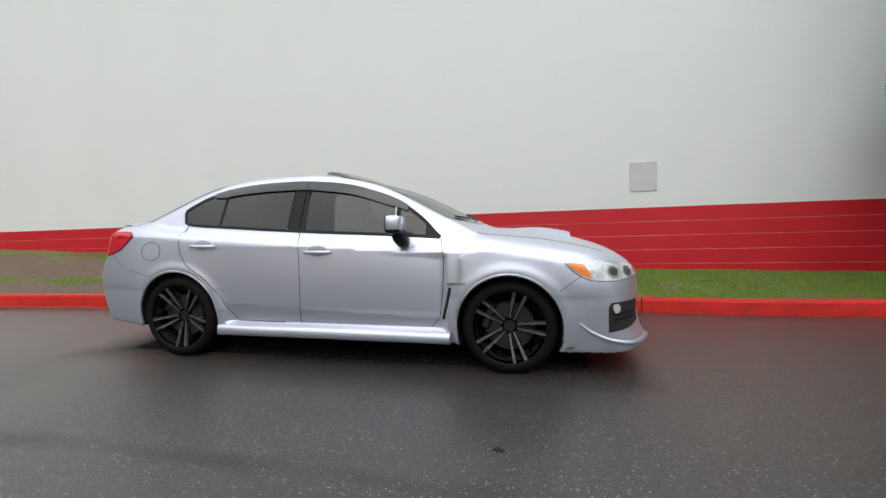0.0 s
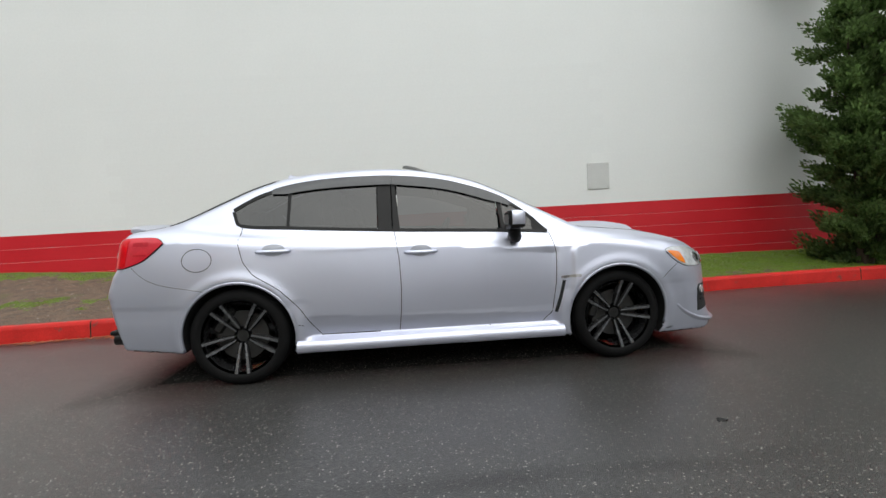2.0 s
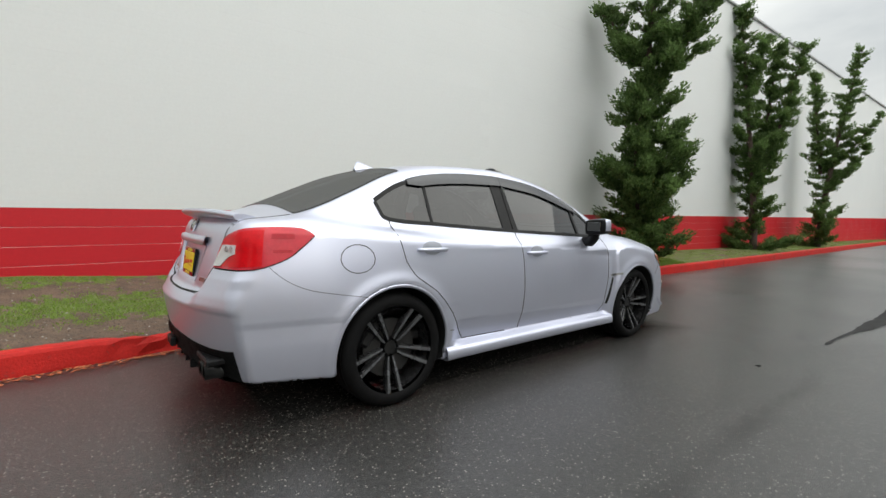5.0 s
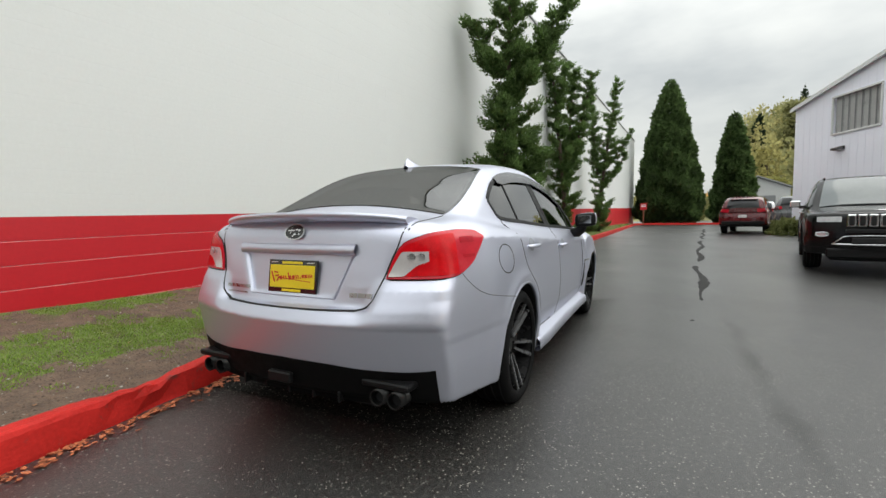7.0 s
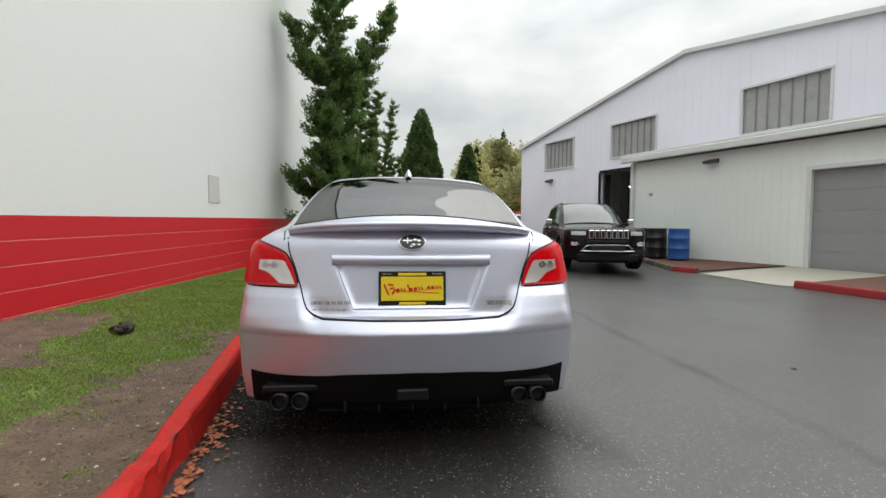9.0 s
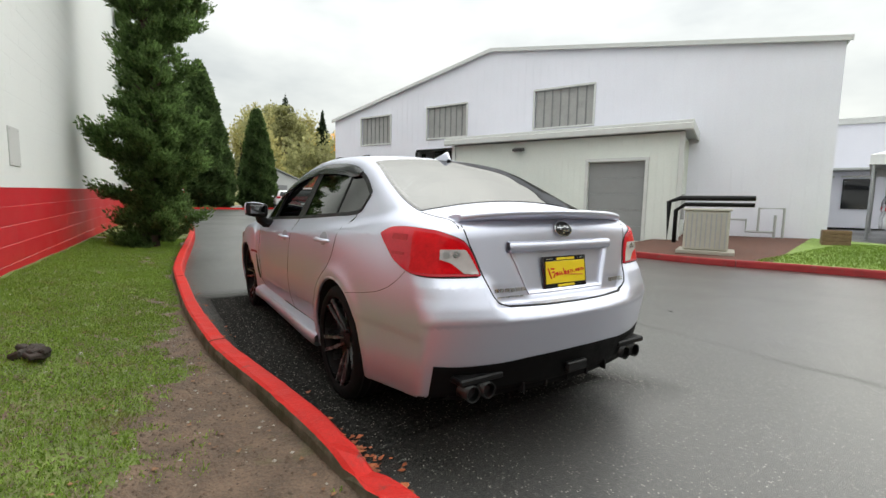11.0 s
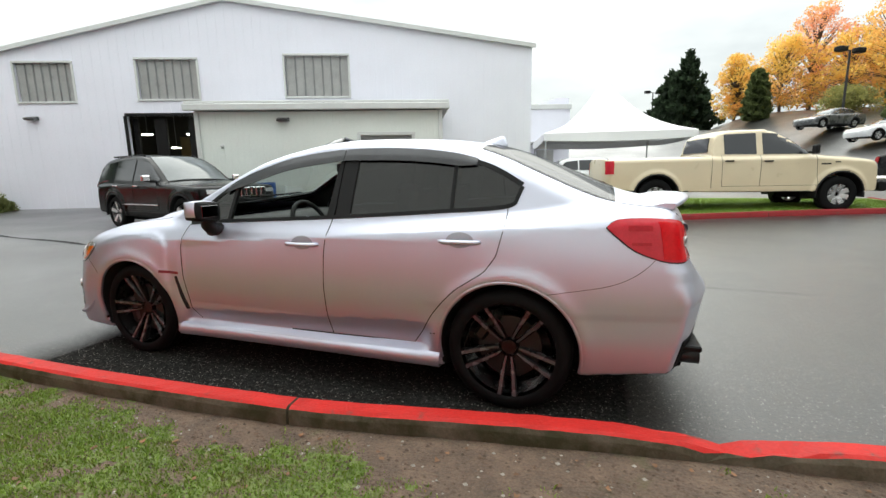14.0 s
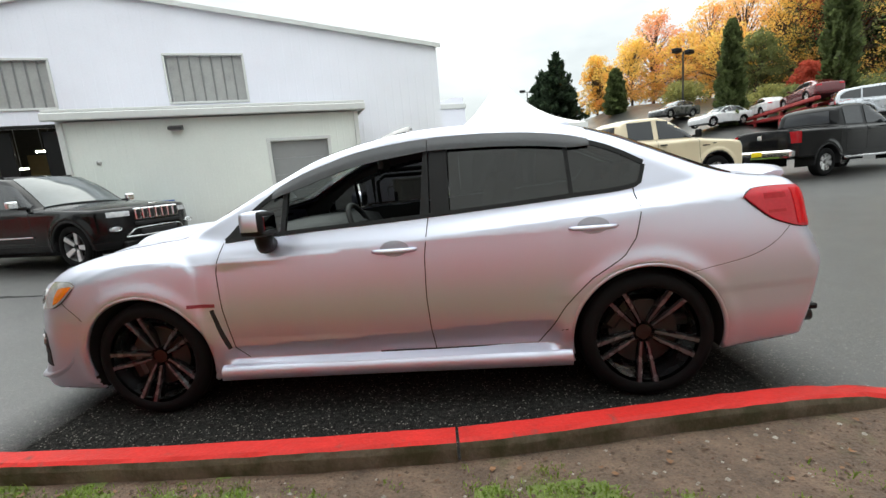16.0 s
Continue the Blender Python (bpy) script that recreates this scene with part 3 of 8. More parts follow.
# ---- kerbs ----
def kerb_line(name, path, side, height, joints, red_all=False, label="", wear=None, paint=None, painted=99):
    """Kerb stones along a path (x, y points); side +1 has the back on the left of the way."""
    path = np.asarray(path, float)
    s = np.concatenate([[0], np.cumsum(np.hypot(*np.diff(path, axis=0).T))])
    run = thing(name, label, "kerb", kind="structure")
    joints = [j for j in joints if j < s[-1] - 0.3] + [s[-1]]
    r = np.random.default_rng(int(abs(path[0, 0]) * 7) + 3)
    for stone, (a, b) in enumerate(zip(joints[:-1], joints[1:])):
        t = np.linspace(a + 0.006, b - 0.006, max(4, int((b - a) / 0.08)))
        c = np.stack([np.interp(t, s, path[:, 0]), np.interp(t, s, path[:, 1])], -1)
        tg = np.gradient(c, axis=0)
        tg /= np.linalg.norm(tg, axis=1)[:, None]
        nn = np.stack([-tg[:, 1], tg[:, 0]], -1) * side
        gz = ground_z(c[:, 0], c[:, 1])
        prof = ((0.0, -0.06), (0.0, 0.02), (0.012, height - 0.03), (0.022, height - 0.008), (0.034, height), (0.112, height), (0.128, height - 0.01), (0.135, height - 0.035), (0.137, -0.06))
        rows = []
        for o, h in prof:
            hh = np.full(len(t), h)
            oo = np.full(len(t), o)
            if h > 0:
                hh = hh + r.normal(0, 0.0011, len(t))
                oo = oo + r.normal(0, 0.0011, len(t))
                if wear is not None:
                    k = np.exp(-((c[:, 0] - wear) / 0.26) ** 2)
                    hh = hh - k * (0.02 + 0.045 * r.random(len(t))) * (h > 0.05)
                    oo = oo + k * 0.045 * r.random(len(t)) * (o < 0.1)
            rows.append(np.concatenate([c + nn * oo[:, None], (gz + hh)[:, None]], 1))
        pts = np.stack(rows, 1)
        g = Geo().grid(pts)
        for e in (0, -1):
            g.add(pts[e], [tuple(range(len(prof)))])
        me = g.data("kerb_stone", [(paint or M_KERB_RED) if stone < painted else M_CONCRETE, M_CONCRETE], False)
        k = len(prof) - 1
        for i, f in enumerate(me.polygons):
            j = i % k
            f.material_index = 1 if (j >= 6 and not red_all) or i >= k * (len(t) - 1) else 0
        ob = new("kerb_stone", me)
        ob.parent = run
    return run


kx = np.concatenate([np.arange(-30, 39, 0.25)])
kerb_path = np.stack([kx, KERB(kx)], -1)
turn = np.stack([39 + 1.4 * np.sin(np.linspace(0, np.pi / 2, 10)), 0.4 - 1.4 * (1 - np.cos(np.linspace(0, np.pi / 2, 10)))], -1)
tail = np.stack([np.full(12, 40.4), np.linspace(-1.4, -12, 12)], -1)
kerb_path = np.concatenate([kerb_path, turn[1:], tail])
ks = np.concatenate([[0], np.cumsum(np.hypot(*np.diff(kerb_path, axis=0).T))])
s_joint = np.interp(0.95, kx, ks[:len(kx)])
kerb_line("kerb_by_wall", kerb_path, 1, 0.165, np.concatenate([np.arange(s_joint - 3.05 * 9, ks[-1], 3.05), [ks[-1]]]),
          label="red-painted concrete kerb, chipped and mossy behind", wear=-0.95)
fx = np.arange(4.5, -7.7, -0.2)
far_path = np.concatenate([np.stack([fx, FAR_KERB(fx)], -1), [(-7.95, -10.8), (-8.1, -11.2), (-8.1, -13.5)]])
kerb_line("kerb_by_lawn", far_path, 1, 0.13, np.append(np.arange(0, 16.6, 3.05), 16.9), True, "dark red painted kerb edging the lawn", paint=M_KERB_DARK)
bed_path = np.array([(6.75, -6.85), (7.3, -6.6), (9.0, -6.9), (11.2, -7.4)])
kerb_line("kerb_by_bed", bed_path, -1, 0.12, (0, 0.6, 3.0, 4.6), False, "short concrete kerb with a worn red end", paint=M_KERB_DARK, painted=1)

# ---- the verge between kerb and wall ----
vx = np.unique(np.concatenate([np.linspace(-30, -6, 40), np.linspace(-6, 10, 520), np.linspace(10, 40, 80)]))
vt = np.linspace(0, 1, 60)


def verge_z(x, t):
    """Height of the verge: t runs from the kerb's back to the wall."""
    x, t = np.asarray(x, float), np.asarray(t, float)
    z0 = ground_z(x, KERB(x)) + 0.075
    z1 = np.maximum(WALL_BASE(x), z0 + 0.05)
    lump = 0.018 * np.sin(3.1 * x + 4 * t) * np.sin(7 * t + 1.3 * x) + 0.009 * np.sin(11 * x + 9 * t) * np.cos(13 * t)
    return z0 + (z1 - z0) * (t ** 1.35) + lump * np.sin(np.pi * np.clip(t, 0.02, 1)) ** 0.5


def verge_point(x, y):
    a, b = KERB(x) + 0.12, np.maximum(wall_y(x) + 0.05, KERB(x) + 0.4)
    return verge_z(x, np.clip((y - a) / (b - a), 0, 1))


def blades(name, px, py, pz, h, width, material, label, r, category="grass"):
    """Many single grass blades as one mesh."""
    n = len(px)
    a = r.uniform(0, 2 * np.pi, n)
    lean = r.uniform(0.1, 0.75, n)
    la = r.uniform(0, 2 * np.pi, n)
    w = width * r.uniform(0.6, 1.3, n)
    base = np.stack([px, py, pz - 0.008], -1)
    side = np.stack([np.cos(a) * w, np.sin(a) * w, 0 * a], -1)
    mid = base + np.stack([np.cos(la) * h * lean * 0.35, np.sin(la) * h * lean * 0.35, h * 0.62], -1)
    tip = base + np.stack([np.cos(la) * h * lean, np.sin(la) * h * lean, h * (1 - 0.3 * lean)], -1)
    v = np.stack([base - side, base + side, mid + side * 0.7, tip, mid - side * 0.7], 1).reshape(-1, 3)
    me = bpy.data.meshes.new(name)
    k = np.arange(n) * 5
    faces = np.stack([k, k + 1, k + 2, k + 3, k + 4], -1)
    me.from_pydata(v.tolist(), [], faces.tolist())
    me.materials.append(material)
    me.update()
    return tagged(new(name, me), label, category, kind="stuff")


def rough_noise(x, y, s, seed):
    r = np.random.default_rng(seed)
    out = np.zeros_like(x)
    for k in range(14):
        a, f, ph = r.uniform(0, 2 * np.pi), s * r.uniform(0.5, 2.6), r.uniform(0, 6.28)
        out += np.sin(f * (np.cos(a) * x + np.sin(a) * y) + ph) / (0.7 + f / s)
    return out / 3.2


BARE = spline([(-30, 1.2), (-2.5, 1.12), (-1.76, 1.07), (-0.85, 0.97), (-0.5, 0.66), (0, 0.57), (0.7, 0.5), (1.36, 0.45), (2.1, 0.21), (2.85, 0.22), (3.8, 0.06), (40, 0.05)])
BAND_END = spline([(-30, 1.45), (-2.5, 1.32), (-2, 1.42), (-1.7, 1.6), (-0.2, 1.45), (0.1, 1.22), (0.6, 1.25), (1.3, 1.34), (1.8, 1.75), (40, 1.75)])


def grassy(x, y):
    """How much the verge is grown over: bare along the kerb, a band of grass, trodden soil, and a strip of grass at the wall's foot."""
    dk, dw = y - KERB(x), wall_y(x) - y
    band_ = np.minimum(dk - BARE(x), np.maximum(BAND_END(x) - dk, 0.27 - dw))
    return 0.4 + np.clip(2.6 * band_, -1.2, 0.75) + 0.36 * rough_noise(x, y, 2.6, 4) + 0.52 * rough_noise(x, y, 9, 9) + 0.45 * rough_noise(x, y, 24, 31) - 0.9 * np.maximum(0, rough_noise(x, y, 3.6, 21) - 0.1)


VX, VT = np.meshgrid(vx, vt, indexing="ij")
y0, y1 = KERB(VX) + 0.12, np.maximum(wall_y(VX) + 0.05, KERB(VX) + 0.4)
VY = y0 + (y1 - y0) * VT
me = Geo().grid(np.stack([VX, VY, verge_z(VX, VT)], -1)).data("verge", [M_SOIL, M_TURF], True)
mx, my = (VX[:-1, :-1] + VX[1:, 1:]) / 2, (VY[:-1, :-1] + VY[1:, 1:]) / 2
me.polygons.foreach_set("material_index", (grassy(mx, my) > 0.35).astype(int).ravel())
tagged(new("verge", me), "damp brown soil verge with patches of turf", "ground", kind="structure")

rg = np.random.default_rng(11)
bx = np.concatenate([rg.uniform(-6, 9.5, 480000), rg.uniform(9.5, 38, 60000), rg.uniform(-14, -6, 40000)])
by = KERB(bx) + 0.16 + (wall_y(bx) - KERB(bx) - 0.2) * rg.random(len(bx))
keep = (grassy(bx, by) > rg.uniform(0.0, 0.6, len(bx))) & (wall_y(bx) - KERB(bx) > 0.4)
bx, by = bx[keep], by[keep]
blades("grass", bx, by, verge_point(bx, by), rg.uniform(0.008, 0.028, len(bx)) * (1 + 0.8 * (rg.random(len(bx)) > 0.93)), 0.0028, M_GRASS, "patchy short green grass along the wall", rg)

# ---- the white block wall with its red base ----
WALL_M = pose(0, 3.19, 1.14, 0, 0, -2.86) @ pose(0, 0, 0, 0, -1.03, 0)
WL, WR, WTOP, COURSE, BLK = -17.05, 45.2, 6.496, 0.203, 0.406
wall = thing("wall_north", "white painted block wall with a red painted base", "wall", WALL_M, kind="structure")
Geo().box(((WL + WR) / 2, 0.129, (WTOP - 1.7) / 2), (WR - WL, 0.25, WTOP + 1.7), 0.004).make("core", M_WHITE_BLOCK, wall)
Geo().box((WR - 0.125, 9.26, (WTOP - 1.7) / 2), (0.25, 18, WTOP + 1.7), 0.004).make("return_wall", M_WHITE_BLOCK, wall)
Geo().box(((WL + WR) / 2, 0.11, WTOP + 0.03), (WR - WL + 0.1, 0.34, 0.07), 0.01).make("coping", M_GREY_METAL, wall, "grey metal coping")


def block_faces(x0, x1, z0, jy=0.0, e=0.002, y=0.0008, gap=0.0):
    """A block's face with its bevelled joint edges."""
    a, b, c, d = x0, x1, z0 + gap, z0 + COURSE - gap
    w = 0.0
    v = [(a, y, c), (b, y, c), (b, y, d), (a, y, d), (a + w, jy, c + e), (b - w, jy, c + e), (b - w, jy, d - e), (a + w, jy, d - e)]
    f = [(4, 5, 6, 7), (0, 1, 5, 4), (1, 2, 6, 5), (2, 3, 7, 6), (3, 0, 4, 7)]
    return v, f


rw = np.random.default_rng(2)
white, red, near_blocks = Geo(), Geo(), []
for row in range(-8, 32):
    z0 = row * COURSE
    x = WL - (0.203 if row % 2 else 0)
    while x < WR:
        x0, x1 = max(x, WL), min(x + BLK, WR)
        if x1 - x0 > 0.05:
            if -3.4 < x < 4.2 and -4 <= row < 11:
                near_blocks.append((x0, z0, row))
            else:
                v, f = block_faces(x0, x1, z0, rw.normal(0, 0.00015), *((0.0045, 0.0036, 0.001) if row < 0 else ()))
                (red if row < 0 else white).add(v, f)
        x += BLK
tagged(white.make("white_blocks", M_WHITE_BLOCK, wall), kind="stuff")
tagged(red.make("red_blocks", M_RED_BLOCK, wall), kind="stuff")
vb, fb = block_faces(0, BLK, 0)
vr, fr = block_faces(0, BLK, 0, 0.0, 0.0045, 0.0036, 0.001)
d_white, d_red = Geo().add(vb, fb).data("block", M_WHITE_BLOCK), Geo().add(vr, fr).data("block", M_RED_BLOCK)
for x0, z0, row in near_blocks:
    ob = new("block", d_red if row < 0 else d_white)
    ob.parent = wall
    ob.location = (x0, rw.normal(0, 0.00015), z0)
# unseen wall, added so the sedan's boot reflects something darker than sky
back_wall = thing("unseen_wall", "unseen plain grey wall added behind for darker reflections", "wall", kind="structure")
Geo().box((-17.6, -3.6, 3.4), (0.3, 13.0, 7.4), 0.02).make("core", mat("plain_grey_render", (0.20, 0.20, 0.19), 0.8, 0, 0.15, 0.6, 20), back_wall)
panel = thing("cover_plate", "pale grey rectangular cover plate on the white wall", "cover plate", WALL_M)
Geo().box((4.36, -0.004, 0.445), (0.36, 0.016, 0.42), 0.006).make("plate", mat("pale_grey_paint", (0.56, 0.57, 0.56), 0.5, 0, 0.05), panel)
g = Geo()
for sx in (-0.15, 0.15):
    for sz in (-0.18, 0.18):
        g.lathe(((0.0001, 0.004), (0.006, 0.004), (0.008, 0)), 10, pose(4.36 + sx, -0.013, 0.445 + sz, 90))
        g.make("screw", M_GREY_METAL, panel)
        g = Geo()

# ---- the metal hall with its gable ----
HALL = pose(20.344, -6.408, 0, 0, 0, 203.52)
M_HALL = mat("lavender_white_steel", (0.82, 0.825, 0.91), 0.45, 0, 0.04, 0.7, 20)
M_LEAN = mat("grey_green_white_steel", (0.75, 0.785, 0.745), 0.45, 0, 0.05, 0.7, 20)
M_TRIM = mat("white_trim", (0.62, 0.63, 0.62), 0.45, 0, 0.06)
M_TRANSLUCENT = mat("grey_translucent_sheet", (0.36, 0.36, 0.35), 0.35, 0, 0.15, 3, 20)
M_DOOR_GREY = mat("grey_roller_door", (0.27, 0.275, 0.28), 0.5, 0, 0.06)
# dark base colour stands for the dimness inside the workshop
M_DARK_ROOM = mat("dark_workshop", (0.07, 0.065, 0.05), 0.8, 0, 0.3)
M_TUBE = lit("workshop_tube", (1.0, 0.95, 0.8), 11.0)
M_RIB = mat("dull_grey_rib", (0.21, 0.21, 0.215), 0.6, 0, 0.15)
M_OCHRE = mat("ochre_panel", (0.30, 0.22, 0.09), 0.7, 0, 0.2)
hall = thing("metal_hall", "lavender-white ribbed metal hall with a low gable", "building", HALL)


def roof_z(u):
    return np.where(u < 9.05, 5.36 + (7.4 - 5.36) * u / 9.05, 7.4 - (7.4 - 5.88) * (u - 9.05) / 10.88)


OPEN = [(1.87, 3.75, 4.0, 5.3), (5.88, 7.93, 4.06, 5.41), (10.95, 13.2, 4.12, 5.54), (5.32, 8.75, 0.0, 3.52)]


def solid_runs(a, b):
    """The stretches of height that stay solid between u = a and b."""
    cuts = sorted((z0, z1) for u0, u1, z0, z1 in OPEN if a >= u0 - 1e-6 and b <= u1 + 1e-6)
    z, out = -0.3, []
    for z0, z1 in cuts:
        if z0 > z:
            out.append((z, z0))
        z = z1
    return out + [(z, None)]


edges = sorted({0.0, 9.05, 19.93, *[u for o in OPEN for u in o[:2]]})
g, ribs = Geo(), Geo()
for a, b in zip(edges[:-1], edges[1:]):
    for z0, z1 in solid_runs(a, b):
        za, zb = (float(roof_z(a)), float(roof_z(b))) if z1 is None else (z1, z1)
        Geo().prism([(a, 0, z0), (b, 0, z0), (b, 0, zb), (a, 0, za)], (0, 0.2, 0)).make("gable_wall", M_HALL, hall)
u = 0.15
while u < 19.9:
    blocked = [o for o in OPEN if o[0] - 0.03 < u < o[1] + 0.03]
    z = -0.3
    for o in sorted(blocked, key=lambda o: o[2]):
        if o[2] > z + 0.1:
            ribs.box((u, -0.004, (z + o[2]) / 2), (0.05, 0.008, o[2] - z), 0.003)
        z = o[3]
    top = float(roof_z(u)) - 0.05
    ribs.box((u, -0.004, (z + top) / 2), (0.05, 0.008, top - z), 0.003)
    u += 0.305
tagged(ribs.make("ribs", M_HALL, hall), kind="stuff")
Geo().prism([(19.93, 0.2, -0.3), (19.93, 22, -0.3), (19.93, 22, 5.88), (19.93, 0.2, 5.88)], (-0.2, 0, 0)).make("side_wall", M_HALL, hall)
Geo().prism([(0, 0.2, -0.3), (0, 22, -0.3), (0, 22, 5.36), (0, 0.2, 5.36)], (0.2, 0, 0)).make("side_wall", M_HALL, hall)
Geo().prism([(-0.1, -0.1, 5.34), (9.05, -0.1, 7.38), (9.05, 22.2, 7.38), (-0.1, 22.2, 5.34)], (0, 0, 0.04)).make("roof", M_GREY_METAL, hall)
Geo().prism([(20.03, -0.1, 5.87), (9.05, -0.1, 7.38), (9.05, 22.2, 7.38), (20.03, 22.2, 5.87)], (0, 0, 0.04)).make("roof", M_GREY_METAL, hall)
Geo().prism([(-0.1, -0.16, 5.24), (9.05, -0.16, 7.29), (9.05, -0.16, 7.43), (-0.1, -0.16, 5.385)], (0, 0.05, 0)).make("barge_board", M_TRIM, hall)
Geo().prism([(20.05, -0.16, 5.77), (9.05, -0.16, 7.29), (9.05, -0.16, 7.43), (20.05, -0.16, 5.915)], (0, 0.05, 0)).make("barge_board", M_TRIM, hall)
Geo().prism([(19.93, 22, -0.3), (0, 22, -0.3), (0, 22, 5.36), (9.05, 22, 7.4), (19.93, 22, 5.88)], (0, -0.2, 0)).make("back_wall", M_HALL, hall)
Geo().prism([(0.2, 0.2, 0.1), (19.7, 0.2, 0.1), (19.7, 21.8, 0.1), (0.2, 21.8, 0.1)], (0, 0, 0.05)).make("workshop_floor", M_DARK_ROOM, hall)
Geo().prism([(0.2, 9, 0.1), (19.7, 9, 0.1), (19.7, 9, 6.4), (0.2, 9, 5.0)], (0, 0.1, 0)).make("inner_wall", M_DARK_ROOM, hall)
for k, (u0, u1, z0, z1) in enumerate(OPEN[:3]):
    w = thing("window_%d" % (k + 1), "grey translucent ribbed window high in the gable", "window", HALL, "gable windows", "structure")
    for c, s in (((u0 + u1) / 2, (u1 - u0 + 0.1, z0 - 0.02)), ((u0 + u1) / 2, (u1 - u0 + 0.1, z1 + 0.02))):
        Geo().box((c, -0.02, s[1]), (s[0], 0.06, 0.07), 0.01).make("window_frame", M_TRIM, w)
    for c in (u0 - 0.02, u1 + 0.02):
        Geo().box((c, -0.02, (z0 + z1) / 2), (0.07, 0.055, z1 - z0 - 0.04), 0.01).make("window_frame", M_TRIM, w)
    n = 7
    for i in range(n):
        a, b = u0 + 0.015 + (u1 - u0 - 0.03) * i / n, u0 + 0.015 + (u1 - u0 - 0.03) * (i + 1) / n
        g = Geo()
        pr = [(a, 0.09), (a + 0.02, 0.07), (a + 0.045, 0.07), (a + 0.065, 0.09), (b - 0.002, 0.095)]
        g.grid([[(uu, yy, z0 + 0.01), (uu, yy, z1 - 0.01)] for uu, yy in pr])
        g.make("pane", M_TRANSLUCENT, w)
        if i:
            Geo().box((a + 0.03, 0.055, (z0 + z1) / 2), (0.034, 0.03, z1 - z0 - 0.02), 0.008).make("glazing_rib", M_RIB, w)
door = thing("door_1", "tall dark open workshop doorway in the hall", "doorway", HALL, kind="structure")
Geo().box((5.3, -0.01, 1.75), (0.1, 0.06, 3.5), 0.01).make("door_frame", M_BLACKPLASTIC, door)
Geo().box((7.05, -0.01, 3.55), (3.5, 0.06, 0.1), 0.01).make("door_frame", M_BLACKPLASTIC, door)
for uu, wide_ in ((5.45, 0.16), (6.30, 0.42), (7.58, 0.6)):
    Geo().box((uu, 0.35, 1.75), (wide_, 0.12, 3.4), 0.01).make("post", M_BLACKPLASTIC, door)
for pu, py_, pw, ph in ((5.9, 3.2, 0.7, 2.9), (7.1, 3.6, 0.75, 2.7), (8.3, 3.2, 0.6, 2.9)):
    Geo().box((pu, py_, ph / 2 + 0.15), (pw, 0.1, ph), 0.01).make("ochre_panel", M_OCHRE, door)
for su in np.arange(5.6, 8.7, 0.62):
    for sz in (0.7, 1.4, 2.1):
        Geo().box((su, 5.4, sz), (0.56, 0.4, 0.06), 0.01).make("shelf", M_GREY_METAL, door)
for k in range(9):
    lamp = thing("workshop_lamp", "short white fluorescent lamp in the dark workshop", "lamp", HALL, "workshop lamps")
    lu_, ly_, lz_ = 4.0 + 0.62 * k, 3.6 + 1.1 * (k % 3), 3.2 - 0.25 * ((k * 2) % 3)
    Geo().box((lu_, ly_, lz_), (0.42, 0.09, 0.05), 0.01).make("tube", M_TUBE, lamp)
    Geo().box((lu_, ly_, lz_ + 0.05), (0.46, 0.16, 0.04), 0.01).make("housing", M_GREY_METAL, lamp)
    Geo().tube([(lu_, ly_, lz_ + 0.06), (lu_, ly_, 5.0)], 0.012, 6).make("hanger", M_GREY_METAL, lamp)

# the lean-to in front of the hall
lean = thing("lean_to", "pale grey-green ribbed metal lean-to with a flat roof", "shed", HALL)
LU0, LU1, LY = 8.8, 16.3, -2.31
DU0, DU1, DZ = 13.75, 15.4, 2.53
Geo().box(((LU0 + DU0) / 2, LY + 0.08, 1.5), (DU0 - LU0, 0.16, 3.6), 0.004).make("front_wall", M_LEAN, lean)
Geo().box(((DU1 + LU1) / 2, LY + 0.08, 1.5), (LU1 - DU1, 0.16, 3.6), 0.004).make("front_wall", M_LEAN, lean)
Geo().box(((DU0 + DU1) / 2, LY + 0.08, (DZ + 3.3) / 2), (DU1 - DU0, 0.16, 3.3 - DZ), 0.003).make("front_wall", M_LEAN, lean)
for uu in (LU0 + 0.08, LU1 - 0.08):
    Geo().box((uu, LY / 2 + 0.07, 1.5), (0.16, -LY - 0.18, 3.6), 0.004).make("side_wall", M_LEAN, lean)
ribs = Geo()
for uu in np.arange(LU0 + 0.1, LU1, 0.2):
    z0 = DZ + 0.12 if DU0 - 0.1 < uu < DU1 + 0.1 else -0.2
    ribs.box((uu, LY - 0.004, (z0 + 3.25) / 2), (0.035, 0.009, 3.25 - z0), 0.003)
for yy in np.arange(LY + 0.1, 0, 0.2):
    ribs.box((LU0 - 0.006, yy, 1.5), (0.014, 0.03, 3.5), 0.005)
    ribs.box((LU1 + 0.006, yy, 1.5), (0.014, 0.03, 3.5), 0.005)
tagged(ribs.make("ribs", M_LEAN, lean), kind="stuff")
Geo().box(((LU0 + LU1) / 2, LY / 2 - 0.1, 3.42), (LU1 - LU0 + 0.5, -LY + 0.35, 0.1), 0.01).make("roof", M_GREY_METAL, lean)
Geo().box(((LU0 + LU1) / 2, LY - 0.28, 3.4), (LU1 - LU0 + 0.6, 0.1, 0.2), 0.03).make("gutter", M_TRIM, lean, "pale gutter along the eave")
Geo().box(((LU0 + LU1) / 2, LY - 0.2, 3.55), (LU1 - LU0 + 0.55, 0.12, 0.07), 0.01).make("fascia", M_TRIM, lean)
Geo().box((LU1 + 0.27, LY / 2 - 0.1, 3.45), (0.05, -LY + 0.3, 0.28), 0.01).make("fascia", M_TRIM, lean)
